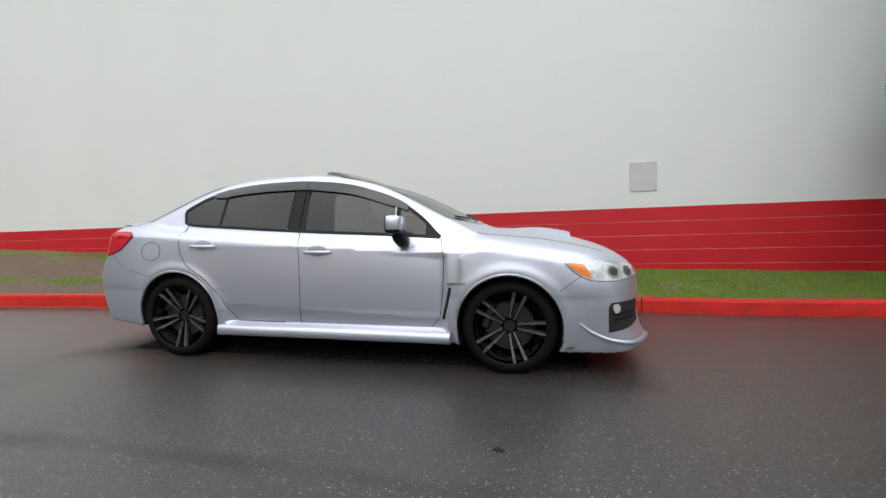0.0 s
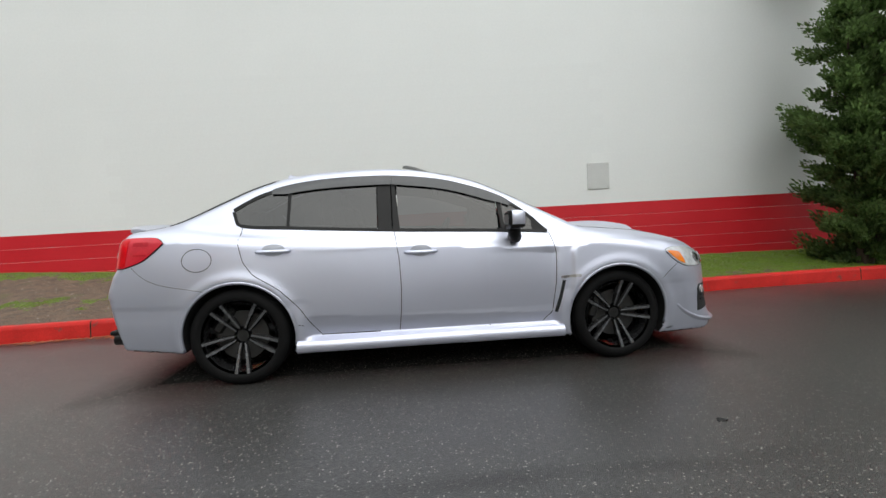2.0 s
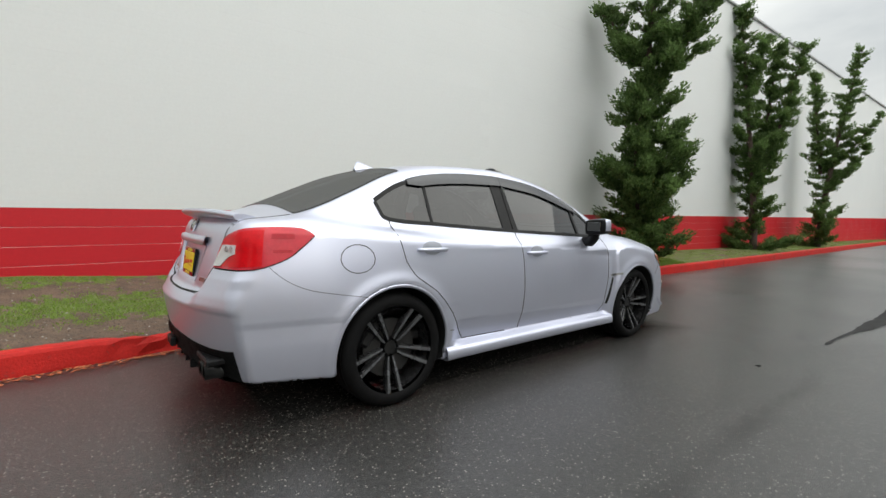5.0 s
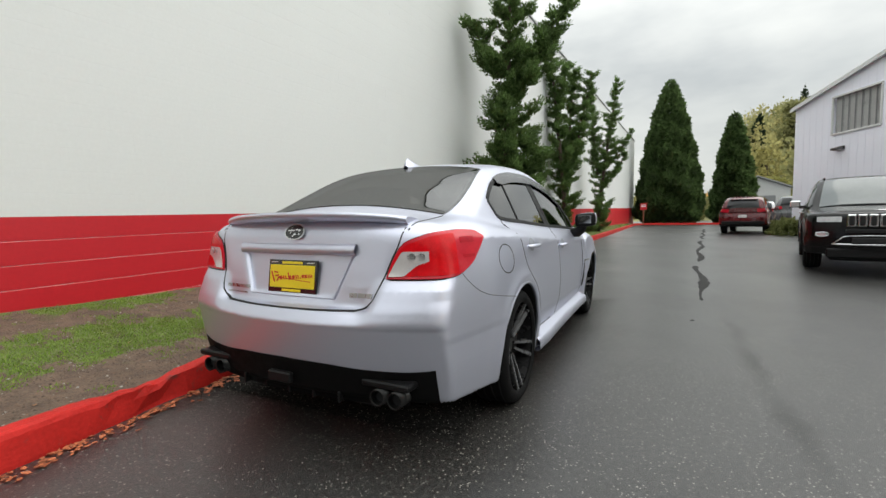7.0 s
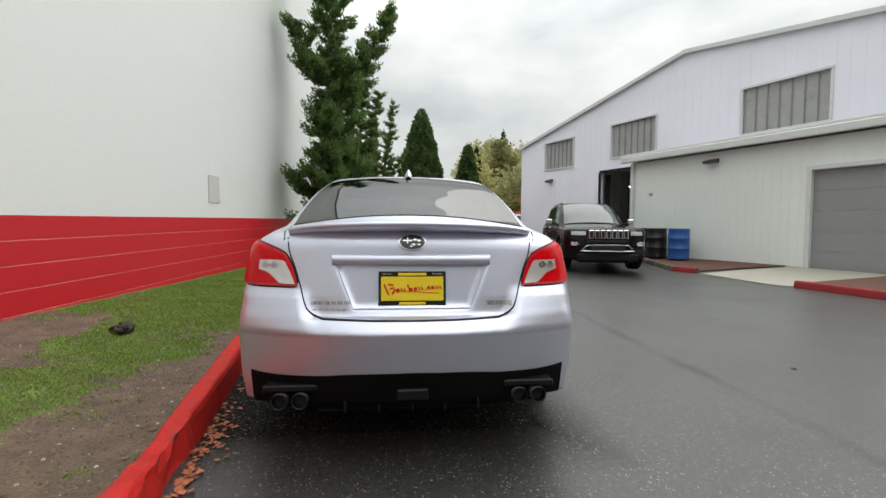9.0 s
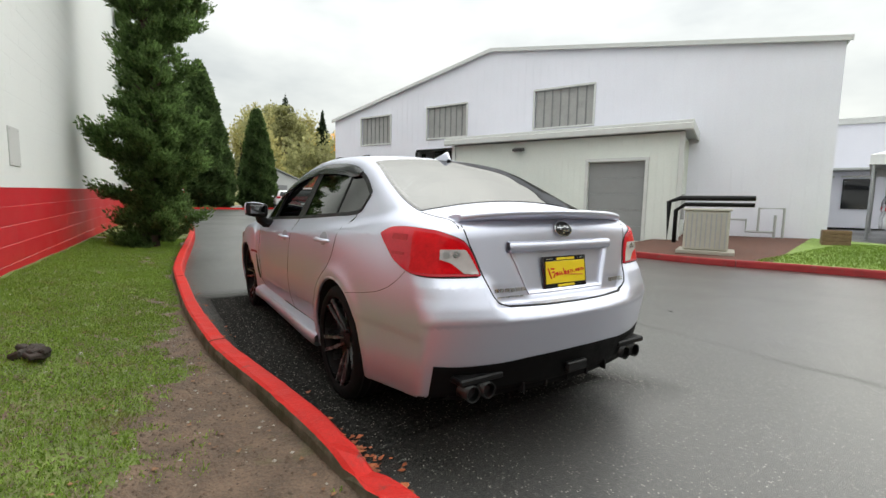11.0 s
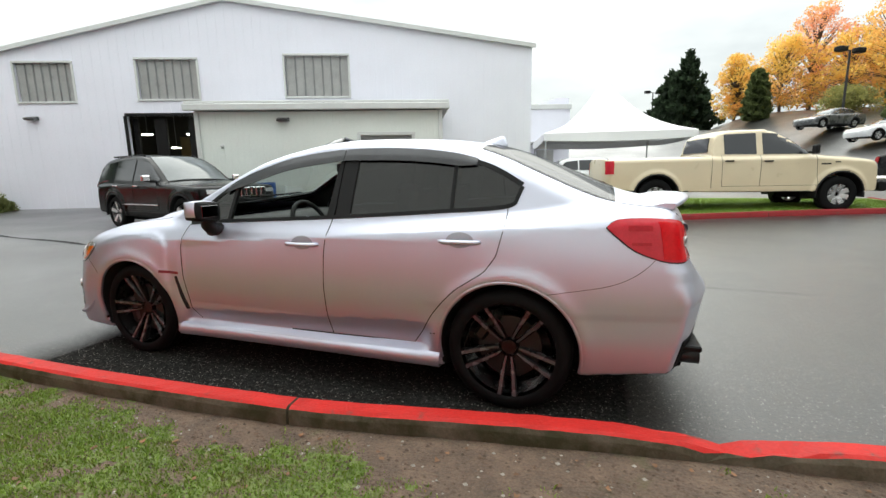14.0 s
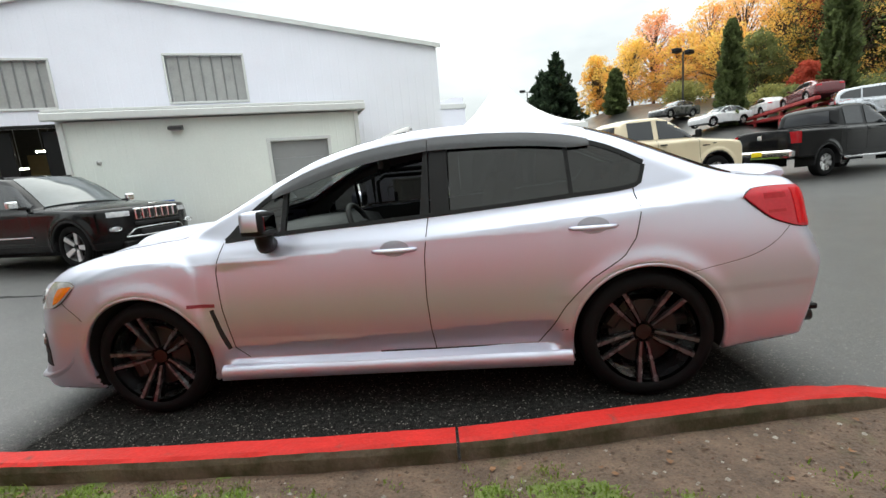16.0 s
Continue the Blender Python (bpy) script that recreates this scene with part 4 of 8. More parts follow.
for uu in np.arange(LU0, LU1 + 0.2, 0.3):
    Geo().box((uu, LY / 2 - 0.1, 3.5), (0.05, -LY + 0.3, 0.09), 0.015).make("roof_rib", M_GREY_METAL, lean)
Geo().box((LU0 - 0.02, LY - 0.02, 1.5), (0.13, 0.13, 3.6), 0.01).make("corner_trim", M_TRIM, lean)
Geo().box((LU1 + 0.02, LY - 0.02, 1.5), (0.13, 0.13, 3.6), 0.01).make("corner_trim", M_TRIM, lean)
gd = thing("door_2", "closed flat grey sectional garage door in a pale frame", "garage door", HALL, kind="structure")
for k in range(5):
    z0 = 0.1 + k * (DZ - 0.1) / 5
    Geo().box(((DU0 + DU1) / 2, LY + 0.12, z0 + (DZ - 0.1) / 10), (DU1 - DU0, 0.03, (DZ - 0.1) / 5 - 0.003), 0.002).make("panel", M_DOOR_GREY, gd)
for uu in (DU0 - 0.04, DU1 + 0.04):
    Geo().box((uu, LY - 0.02, 1.25), (0.1, 0.06, 2.62), 0.01).make("door_frame", M_TRIM, gd)
Geo().box(((DU0 + DU1) / 2, LY - 0.02, DZ + 0.05), (DU1 - DU0 + 0.2, 0.06, 0.1), 0.01).make("door_frame", M_TRIM, gd)


def wall_lamp(m, label):
    w = thing("wall_lamp", label, "lamp", m, "outdoor wall lamps")
    g = Geo()
    g.prism([(-0.17, 0, -0.05), (0.17, 0, -0.05), (0.17, 0, 0.06), (-0.17, 0, 0.06)], (0, -0.06, 0))
    g.make("base", M_BLACKPLASTIC, w)
    g = Geo()
    g.add([(-0.17, -0.06, 0.05), (0.17, -0.06, 0.05), (0.17, -0.25, 0.0), (-0.17, -0.25, 0.0), (-0.17, -0.06, -0.05), (0.17, -0.06, -0.05), (0.17, -0.22, -0.07), (-0.17, -0.22, -0.07)],
          [(0, 1, 2, 3), (4, 7, 6, 5), (0, 3, 7, 4), (1, 5, 6, 2), (2, 6, 7, 3), (0, 4, 5, 1)])
    g.make("shade", mat("dull_bronze", (0.12, 0.12, 0.12), 0.4, 0.4), w)
    Geo().box((0, -0.14, -0.075), (0.24, 0.1, 0.03), 0.01).make("lens", M_CLEAR_LENS, w)


wall_lamp(HALL @ pose(11.4, LY, 3.04), "dark boxy outdoor lamp under the lean-to eave")
wall_lamp(HALL @ pose(2.25, 0, 3.45), "dark boxy outdoor lamp on the gable wall")
sens = thing("sensor", "small white round sensor on the lean-to wall", "sensor", HALL @ pose(9.46, LY - 0.01, 2.25, 90))
Geo().lathe(((0.0001, 0.07), (0.04, 0.06), (0.06, 0.02), (0.06, 0)), 16).make("housing", M_TRIM, sens, smooth=True)

# concrete apron, mulch bed and lawn
def sheet(name, poly, z_over, material, label, category):
    """A flat piece of ground of any outline, following the ground below."""
    bm = bmesh.new()
    vs = [bm.verts.new((x, y, 0)) for x, y in poly]
    bm.faces.new(vs)
    bmesh.ops.triangulate(bm, faces=bm.faces)
    bmesh.ops.subdivide_edges(bm, edges=bm.edges, cuts=5, use_grid_fill=True)
    for v in bm.verts:
        v.co.z = float(ground_z(v.co.x, v.co.y)) + z_over(v.co.x, v.co.y)
    me = bpy.data.meshes.new(name)
    bm.to_mesh(me)
    bm.free()
    me.materials.append(material)
    return tagged(new(name, me), label, category, kind="structure")


def hall_xy(u, y):
    p = HALL @ Vector((u, y, 0))
    return p.x, p.y


sheet("apron", [(6.6, -6.85), (4.6, -7.1), hall_xy(15.6, LY), hall_xy(13.4, LY)], lambda x, y: 0.012, M_PALE_CONCRETE, "pale concrete apron before the garage door", "driveway")
sheet("bed", [(6.9, -7.0), (7.4, -6.75), (9.0, -7.03), (11.2, -7.53), hall_xy(8.7, LY), hall_xy(13.3, LY)], lambda x, y: 0.025, M_MULCH, "reddish bark mulch bed beside the lean-to", "planting bed")
sheet("bed_by_hall", [(4.4, -7.3), (2.4, -7.45), (1.0, -7.8), hall_xy(19.6, 0), hall_xy(16.2, 0), hall_xy(15.7, LY)], lambda x, y: 0.1, M_MULCH, "brown mulch bed below the hall's corner", "planting bed")
sheet("lawn", [(1.0, -7.8), (0.3, -8.1), (-1.5, -8.53), (-5, -9.9), (-7.5, -10.75), (-7.9, -11.3), (-7.9, -13.2), (0.5, -13.6), hall_xy(19.6, 0)], lambda x, y: 0.12, M_LAWN, "short green lawn inside the red kerb", "lawn")
rl = np.random.default_rng(8)
lx = rl.uniform(-7.8, 1.3, 60000)
ly = rl.uniform(-13, -7.8, 60000)
ok = (ly < FAR_KERB(lx) - 0.2)
lx, ly = lx[ok], ly[ok]
blades("lawn_grass", lx, ly, ground_z(lx, ly) + 0.12, rl.uniform(0.02, 0.05, len(lx)), 0.006, M_GRASS, "short green lawn grass beside the kerb", rl)


# ---- wheels ----
def wheel_meshes(radius, rim, width, spokes, twin, style):
    """Meshes of one wheel about the y axis, its outer face to -y."""
    ax = pose(0, 0, 0, 90)
    h = width / 2
    out = []
    g = Geo()
    g.lathe(((rim * 0.97, -h * 0.86), (rim * 1.03, -h * 0.98), (rim + (radius - rim) * 0.45, -h), (radius - 0.03, -h * 0.93), (radius - 0.008, -h * 0.78),
             (radius, -h * 0.55), (radius, h * 0.55), (radius - 0.008, h * 0.78), (radius - 0.03, h * 0.93), (rim * 1.03, h * 0.98), (rim * 0.97, h * 0.86)), 56, ax)
    out.append(("tyre", g.data("tyre", M_TYRE, True), ""))
    g = Geo()
    for k in np.linspace(-0.62, 0.62, 4):
        g.lathe(((radius + 0.0006, h * k - 0.005), (radius + 0.0012, h * k), (radius + 0.0006, h * k + 0.005)), 56, ax)
    out.append(("tread_groove", g.data("tread_groove", M_GAP), ""))
    dark, face = style
    g = Geo()
    g.lathe(((rim * 1.0, -h * 0.88), (rim * 1.015, -h * 0.95), (rim * 0.985, -h * 0.97), (rim * 0.955, -h * 0.86), (rim * 0.93, -h * 0.3), (rim * 0.9, h * 0.85)), 56, ax)
    out.append(("rim", g.data("rim", dark, True), ""))
    g = Geo()
    g.lathe(((rim * 0.99, -h * 0.975), (rim * 0.965, -h * 0.975), (rim * 0.94, -h * 0.86), (rim * 0.925, -h * 0.8)), 56, ax)
    out.append(("rim_lip", g.data("rim_lip", face, True), ""))
    for s in range(spokes):
        for side in ((-1, 1) if twin else (0,)):
            a0 = 2 * np.pi * s / spokes + np.pi / 2
            g = Geo()
            gf = Geo()
            c = np.array((np.cos(a0), 0, np.sin(a0)))
            t = np.array((-np.sin(a0), 0, np.cos(a0)))
            n = 7
            fw = 0.55 if twin else 0.82
            rr = np.linspace(rim * 0.2, rim * 0.955, n)
            q = (rr - rr[0]) / (rr[-1] - rr[0])
            off = side * rim * (0.055 + 0.10 * q ** 0.8)
            w = rim * ((0.040 + 0.030 * q) if twin else (0.2 + 0.05 * q if spokes > 6 else 0.14 + 0.05 * q))
            yy = -h * ((0.40 + 0.46 * q) if twin else (0.60 + 0.28 * q ** 0.8))
            ring = []
            for i in range(n):
                p = c * rr[i] + t * off[i]
                ring.append([p - t * w[i] + (0, yy[i] + (0.012 if twin else 0.006), 0), p - t * w[i] * fw + (0, yy[i], 0), p + t * w[i] * fw + (0, yy[i], 0), p + t * w[i] + (0, yy[i] + (0.012 if twin else 0.006), 0),
                             p + t * w[i] * 0.8 + (0, yy[i] + 0.045, 0), p - t * w[i] * 0.8 + (0, yy[i] + 0.045, 0), p - t * w[i] + (0, yy[i] + 0.006, 0)])
            g.grid(ring)
            me = g.data("spoke", [dark, face], False)
            for i, f in enumerate(me.polygons):
                f.material_index = 1 if i % 6 == 1 else 0
            out.append(("spoke", me, ""))
    g = Geo()
    hb = 0.20 if twin else 0.0
    g.lathe(((rim * 0.13, -h * (0.63 - hb)), (rim * 0.28, -h * (0.58 - hb)), (rim * 0.3, -h * (0.4 - hb))), 32, ax)
    out.append(("hub", g.data("hub", dark, True), ""))
    g = Geo()
    g.lathe(((0.0001, -h * (0.68 - hb)), (rim * 0.10, -h * (0.68 - hb)), (rim * 0.125, -h * (0.66 - hb)), (rim * 0.13, -h * (0.60 - hb))), 28, ax)
    out.append(("centre_cap", g.data("centre_cap", M_GLOSSBLACK if twin else dark, True), "dark glossy centre cap"))
    g = Geo()
    for k in range(5):
        a = 2 * np.pi * (k + 0.5) / 5 + np.pi / 2
        g.lathe(((0.0001, -h * (0.70 - hb)), (0.009, -h * (0.70 - hb)), (0.012, -h * (0.58 - hb))), 8, pose(rim * 0.21 * math.cos(a), 0, rim * 0.21 * math.sin(a), 90))
    out.append(("lug_nut", g.data("lug_nut", M_STEEL, False), ""))
    g = Geo()
    g.lathe(((0.06, h * 0.05), (rim * 0.66, h * 0.05), (rim * 0.66, h * 0.22), (0.06, h * 0.22)), 40, ax)
    out.append(("brake_disc", g.data("brake_disc", M_DISC, False), "grey steel brake disc"))
    g = Geo()
    g.box((-rim * 0.62, -h * 0.02, 0.02), (0.07, width * 0.35, 0.2), 0.02)
    out.append(("brake_caliper", g.data("brake_caliper", M_DARKSTEEL), "dark grey brake caliper"))
    return out


def put_wheel(meshes, parent, m):
    w = new("wheel")
    w.parent = parent
    w.matrix_basis = m
    for name, me, label in meshes:
        ob = new(name, me)
        ob.parent = w
        tagged(ob, label)
    return w


# ---- the silver sedan: origin under the middle of its rear axle, nose to +x ----
C_W = spline([(-1.1, 0.735), (-0.83, 0.790), (-0.6, 0.835), (-0.35, 0.876), (0, 0.893), (0.5, 0.872), (1.3, 0.866), (2.1, 0.872), (2.65, 0.893), (3.0, 0.880), (3.3, 0.842), (3.65, 0.77)])
# the shoulder crease and the crease low on the doors
C_SHOULDER = spline([(-1.1, 0.985), (-0.69, 0.98), (-0.14, 0.968), (0.15, 0.956), (0.61, 0.926), (1.21, 0.888), (1.9, 0.850), (2.3, 0.842), (2.6, 0.87), (2.9, 0.86), (3.3, 0.79), (3.65, 0.70)])
C_LOW = spline([(0, 0.455), (0.6, 0.438), (1.21, 0.412), (2.12, 0.38), (3, 0.36)])
C_SHOULDER_IN = spline([(-1.1, 0.045), (-0.66, 0.058), (-0.3, 0.052), (0.2, 0.034), (0.6, 0.024), (2.1, 0.022), (2.7, 0.03), (3.3, 0.05), (3.65, 0.05)])
C_WING = spline([(2.2, 0.80), (2.31, 0.815), (2.37, 0.865), (2.46, 0.888), (2.6, 0.885), (2.8, 0.862), (3.0, 0.80), (3.2, 0.72)])
C_DECK = spline([(-1.1, 1.02), (-0.9, 1.062), (-0.75, 1.078), (-0.45, 1.10), (-0.1, 1.06), (0.4, 1.02), (1.5, 0.985), (2.1, 0.995), (2.3, 1.003), (2.5, 1.000), (2.75, 0.984), (3.0, 0.945), (3.2, 0.898), (3.4, 0.828), (3.5, 0.778), (3.62, 0.68)])
C_CROWN = spline([(-1.1, 0.05), (0, 0.04), (2.2, 0.05), (2.8, 0.085), (3.6, 0.10)])
C_ROOF = spline([(-0.9, 1.02), (-0.62, 1.10), (-0.44, 1.170), (-0.2, 1.276), (0.03, 1.370), (0.26, 1.432), (0.5, 1.464), (0.74, 1.474), (0.98, 1.470), (1.22, 1.450), (1.45, 1.412), (1.68, 1.354), (1.91, 1.256), (2.15, 1.138), (2.38, 1.03), (2.6, 0.92)])
C_GREEN = spline([(-0.9, 0.69), (-0.5, 0.728), (0, 0.765), (0.6, 0.78), (1.3, 0.782), (2.0, 0.768), (2.6, 0.675)])
C_BACK = spline([(0.1, -0.90), (0.25, -0.935), (0.45, -0.985), (0.598, -1.012), (0.612, -1.014), (0.64, -0.996), (0.668, -0.965), (0.684, -0.928), (0.72, -0.915), (0.85, -0.888), (0.97, -0.866), (1.03, -0.855), (1.2, -0.80)])
C_BACK_SIDE = spline([(0.1, -0.90), (0.25, -0.935), (0.45, -0.985), (0.598, -1.012), (0.612, -1.014), (0.66, -0.994), (0.72, -0.955), (0.78, -0.915), (0.82, -0.893), (0.97, -0.866), (1.03, -0.855), (1.2, -0.80)])
C_NOSE = spline([(0.1, 3.52), (0.17, 3.615), (0.23, 3.625), (0.30, 3.60), (0.42, 3.575), (0.60, 3.585), (0.70, 3.565), (0.80, 3.49), (0.9, 3.35)])
C_FLOOR = spline([(-1.1, 0.30), (-0.9, 0.275), (-0.35, 0.235), (0.4, 0.195), (2.2, 0.187), (3.0, 0.16), (3.6, 0.15)])
ARCH_R, HUB_Z, BASE = 0.368, 0.327, 2.65


def car_f(x, y, z):
    ay = np.abs(y)
    d0, d1 = np.hypot(x, z - HUB_Z), np.hypot(x - BASE, z - HUB_Z)
    door = np.clip((x - 0.40) / 0.10, 0, 1) * np.clip((2.24 - x) / 0.08, 0, 1)
    door = door * door * (3 - 2 * door)
    # section of the flank: flat shoulder, upright middle, tucked-in foot
    zs, zl = C_SHOULDER(x), C_LOW(x)
    up = z - zs
    mid = np.clip((zs - z) / (zs - 0.60), 0, 1)
    flank = C_SHOULDER_IN(x) * (1 - mid) ** 1.7
    shoulder = C_SHOULDER_IN(x) + 0.62 * up + 1.2 * np.maximum(up - 0.03, 0) ** 2
    inset = np.where(up > 0, shoulder, flank)
    foot = 0.012 * np.clip((0.60 - z) / 0.18, 0, 1) ** 2 + 0.30 * np.maximum(zl - z, 0)
    sill = np.clip((0.302 - z) / 0.03, 0, 1)
    foot = foot * (1 - sill) - 0.004 * sill
    end = 0.045 * np.clip((0.45 - z) / 0.3, 0, 1) ** 1.5 + 0.004 * np.clip((0.56 - z) / 0.03, 0, 1)
    w = C_W(x) - inset - foot * door - end * (1 - door)
    w = w - 0.016 * door * np.clip((x - 1.7) / 0.5, 0, 1) * np.clip((zs + 0.02 - z) / 0.06, 0, 1)
    wing = 1 / ((1 + np.exp(-(x - 2.315 + 0.10 * np.clip(0.66 - z, 0, 0.4)) / 0.007)) * (1 + np.exp((z - C_WING(x)) / 0.008)))
    w = w + 0.015 * wing * np.clip((3.15 - x) / 0.3, 0, 1)
    lip = np.where(z > 0.2, 1.0, 0.0) * 0.010
    w = w + lip * np.exp(-((d0 - 0.395) / 0.045) ** 2) + lip * np.exp(-((d1 - 0.395) / 0.045) ** 2)
    top = C_DECK(x) - C_CROWN(x) * (ay / 0.8) ** 2.2 + 0.016 * np.exp(-((ay - 0.66) / 0.1) ** 2) * np.clip((x - 2.2) / 0.3, 0, 1)
    low = smax(ay - w, (z - top) * 0.9, 0.07)
    # boot face in the middle, bumper shelf and shoulder towards the corners
    sb = np.clip((ay - 0.40 - 0.35 * np.clip(z - 0.68, 0, 0.2)) / 0.10, 0, 1)
    sb = sb * sb * (3 - 2 * sb)
    hi = np.clip((z - 0.60) / 0.16, 0, 1)
    bow = 0.175 * (ay / 0.785) ** 2.2 * (1 - hi) + (0.055 * (ay / 0.6) ** 2.6) * hi
    rear = C_BACK(z) * (1 - sb) + C_BACK_SIDE(z) * sb + bow
    dish = 1 / ((1 + np.exp((ay - 0.262 - 0.42 * (z - 0.715)) / 0.006)) * (1 + np.exp((0.712 - z) / 0.006)) * (1 + np.exp((z - 0.93) / 0.006)))
    rear = rear + 0.020 * dish
    nose = C_NOSE(z) - (0.35 + 0.11 * np.clip((z - 0.45) / 0.25, 0, 1)) * (ay / 0.88) ** 4.0
    low = smax(low, (rear - x) * 0.9, 0.022 + 0.055 * np.clip((z - 0.56) / 0.16, 0, 1))
    low = smax(low, (x - nose) * 0.85, 0.07)
    low = smax(low, C_FLOOR(x) - z, 0.02)
    fwd = np.clip((x - 0.7) / 0.5, 0, 1)
    sh = x + ay * ay * (0.10 * fwd - 0.22 * (1 - fwd))
    g_side = ay - (C_GREEN(x) - 0.47 * (z - 0.985) - 0.10 * np.maximum(0, z - 1.2) ** 2)
    slope = 1.0 / np.sqrt(1 + 0.2 * np.clip(np.abs(x - 0.85) - 0.5, 0, 1))
    g_top = (z - C_ROOF(sh) + (0.030 - 0.024 * fwd) * (ay / 0.6) ** 2.4) * slope
    green = smax(smax(g_side * 0.9, g_top, 0.075 - 0.030 * fwd), 0.9 - z, 0.02)
    green = np.maximum(green, np.maximum(-0.66 - x, x - 2.45))
    f = smin(low, green, 0.035)
    for d in (d0, d1):
        f = smax(f, -np.maximum(d - ARCH_R, 0.50 - ay), 0.012)
    return f


car = thing("sedan", "silver four-door sports sedan with smoked window visors, parked", "car")
cp, cq, cn = skin(car_f, (-1.12, -0.99, 0.1), (3.68, 0.99, 1.52), 0.0155)
cc = cp[cq].mean(1)
cnn = cn[cq].mean(1)
ax_, ay_, az_ = cc[:, 0], np.abs(cc[:, 1]), cc[:, 2]

W_LOW = spline([(-0.045, 1.165), (-0.02, 1.085), (0.02, 1.064), (0.34, 1.04), (1.03, 1.0), (2.1, 0.950), (2.16, 0.945)])
W_TOP = spline([(-0.045, 1.175), (0.05, 1.232), (0.15, 1.28), (0.36, 1.338), (0.57, 1.366), (0.78, 1.379), (0.97, 1.382), (1.2, 1.369), (1.41, 1.342), (1.62, 1.287), (1.83, 1.208), (2.04, 1.063), (2.14, 0.962), (2.16, 0.947)])
ux = np.linspace(-0.045, 2.16, 70)
side_poly = np.concatenate([np.stack([ux, W_LOW(ux) + 0.012], -1), np.stack([ux, W_TOP(ux) - 0.012], -1)[::-1]])
in_side = inside(ax_, az_, side_poly) & (ay_ > 0.4)
RG_W = spline([(-0.52, 0.61), (-0.35, 0.612), (-0.2, 0.60), (0.2, 0.53)])
in_rear = (ax_ > -0.47) & (ax_ < 0.19) & (ay_ < RG_W(ax_) - 0.02) & (az_ > 1.1)


def shield_x(t, y):
    """The windscreen between its top (t = 0) and its foot (t = 1)."""
    return (1.34 - 0.24 * y * y) * (1 - t) + (2.37 - 0.42 * y * y) * t


SH_W = spline([(0, 0.485), (0.5, 0.548), (1, 0.635)])
tt = (ax_ - (1.34 - 0.24 * ay_ ** 2)) / (1.03 - 0.18 * ay_ ** 2)
in_shield = (tt > 0.03) & (tt < 0.97) & (ay_ < SH_W(np.clip(tt, 0, 1)) - 0.02) & (az_ > 0.99)
hole = in_side | in_rear | in_shield
dd = np.minimum(np.hypot(ax_, az_ - HUB_Z), np.hypot(ax_ - BASE, az_ - HUB_Z))
well = (dd < ARCH_R + 0.002) & (np.abs(cnn[:, 1]) < 0.75) | ((dd < ARCH_R + 0.01) & (ay_ < 0.55))
under = (cnn[:, 2] < -0.6) & (az_ < 0.33)
dark = (well | under) & ~hole
F_DOOR = [(1.055, 0.995), (1.082, 0.80), (1.088, 0.60), (1.080, 0.43), (1.066, 0.30), (2.10, 0.308), (2.165, 0.375), (2.192, 0.595), (2.200, 0.796), (2.17, 0.94)]
R_DOOR = [(0.022, 1.07), (0.022, 0.96), (0.055, 0.83), (0.115, 0.745), (0.20, 0.69), (0.27, 0.645), (0.34, 0.575), (0.405, 0.50), (0.47, 0.39), (0.53, 0.312), (1.066, 0.30), (1.080, 0.43), (1.088, 0.60), (1.082, 0.80), (1.055, 0.995)]
free = ~hole & ~dark
in_f, in_r = inside(ax_, az_, F_DOOR) & free & (ay_ > 0.6), inside(ax_, az_, R_DOOR) & free & (ay_ > 0.6)
hood = free & (ax_ > 2.36) & (ay_ < 0.64) & (cnn[:, 2] > 0.35) & (az_ > 0.7)
trunk = free & (ax_ < -0.5) & (ay_ < np.interp(az_, (0.668, 0.70, 0.80, 0.94, 1.04), (0.40, 0.47, 0.50, 0.545, 0.58))) & (az_ > 0.668)
rear_b = free & (ax_ < -0.36) & (az_ < 0.70) & ~trunk
front_b = free & (ax_ > 2.86) & (az_ < 0.66)
left = cc[:, 1] > 0
taken = np.zeros(len(cq), bool)
ga, gb = np.meshgrid(np.linspace(-0.735, 0.735, 60), np.linspace(0, 1, 10), indexing="ij")
D_TOP = spline([(0, 0.438), (0.25, 0.432), (0.44, 0.418), (0.6, 0.414), (0.7, 0.420), (0.79, 0.436)])
lay(car_f, facing("back"), ga, 0.268 + gb * (D_TOP(np.abs(ga)) - 0.268), 0.004, 0.02).make("diffuser", M_DIFFUSER, car, "black plastic rear diffuser", smooth=True)
skin_part("underbody", cp, cn, cq[dark], M_GAP, car, "black underbody and wheel wells")
for name, mask in (("front_door", in_f & left), ("front_door", in_f & ~left), ("rear_door", in_r & left), ("rear_door", in_r & ~left), ("hood", hood), ("trunk_lid", trunk), ("rear_bumper", rear_b), ("front_bumper", front_b)):
    mask = mask & ~taken
    taken |= mask
    skin_part(name, cp, cn, cq[mask], M_SILVER, car)
skin_part("body", cp, cn, cq[free & ~taken], M_SILVER, car)
cabin = ~hole & (az_ > 0.4) & (ax_ > -0.55) & (ax_ < 2.3) & ~well
skin_part("cabin_lining", cp, cn, cq[cabin], M_CABIN, car, "charcoal cabin lining", off=-0.035, flip=True)

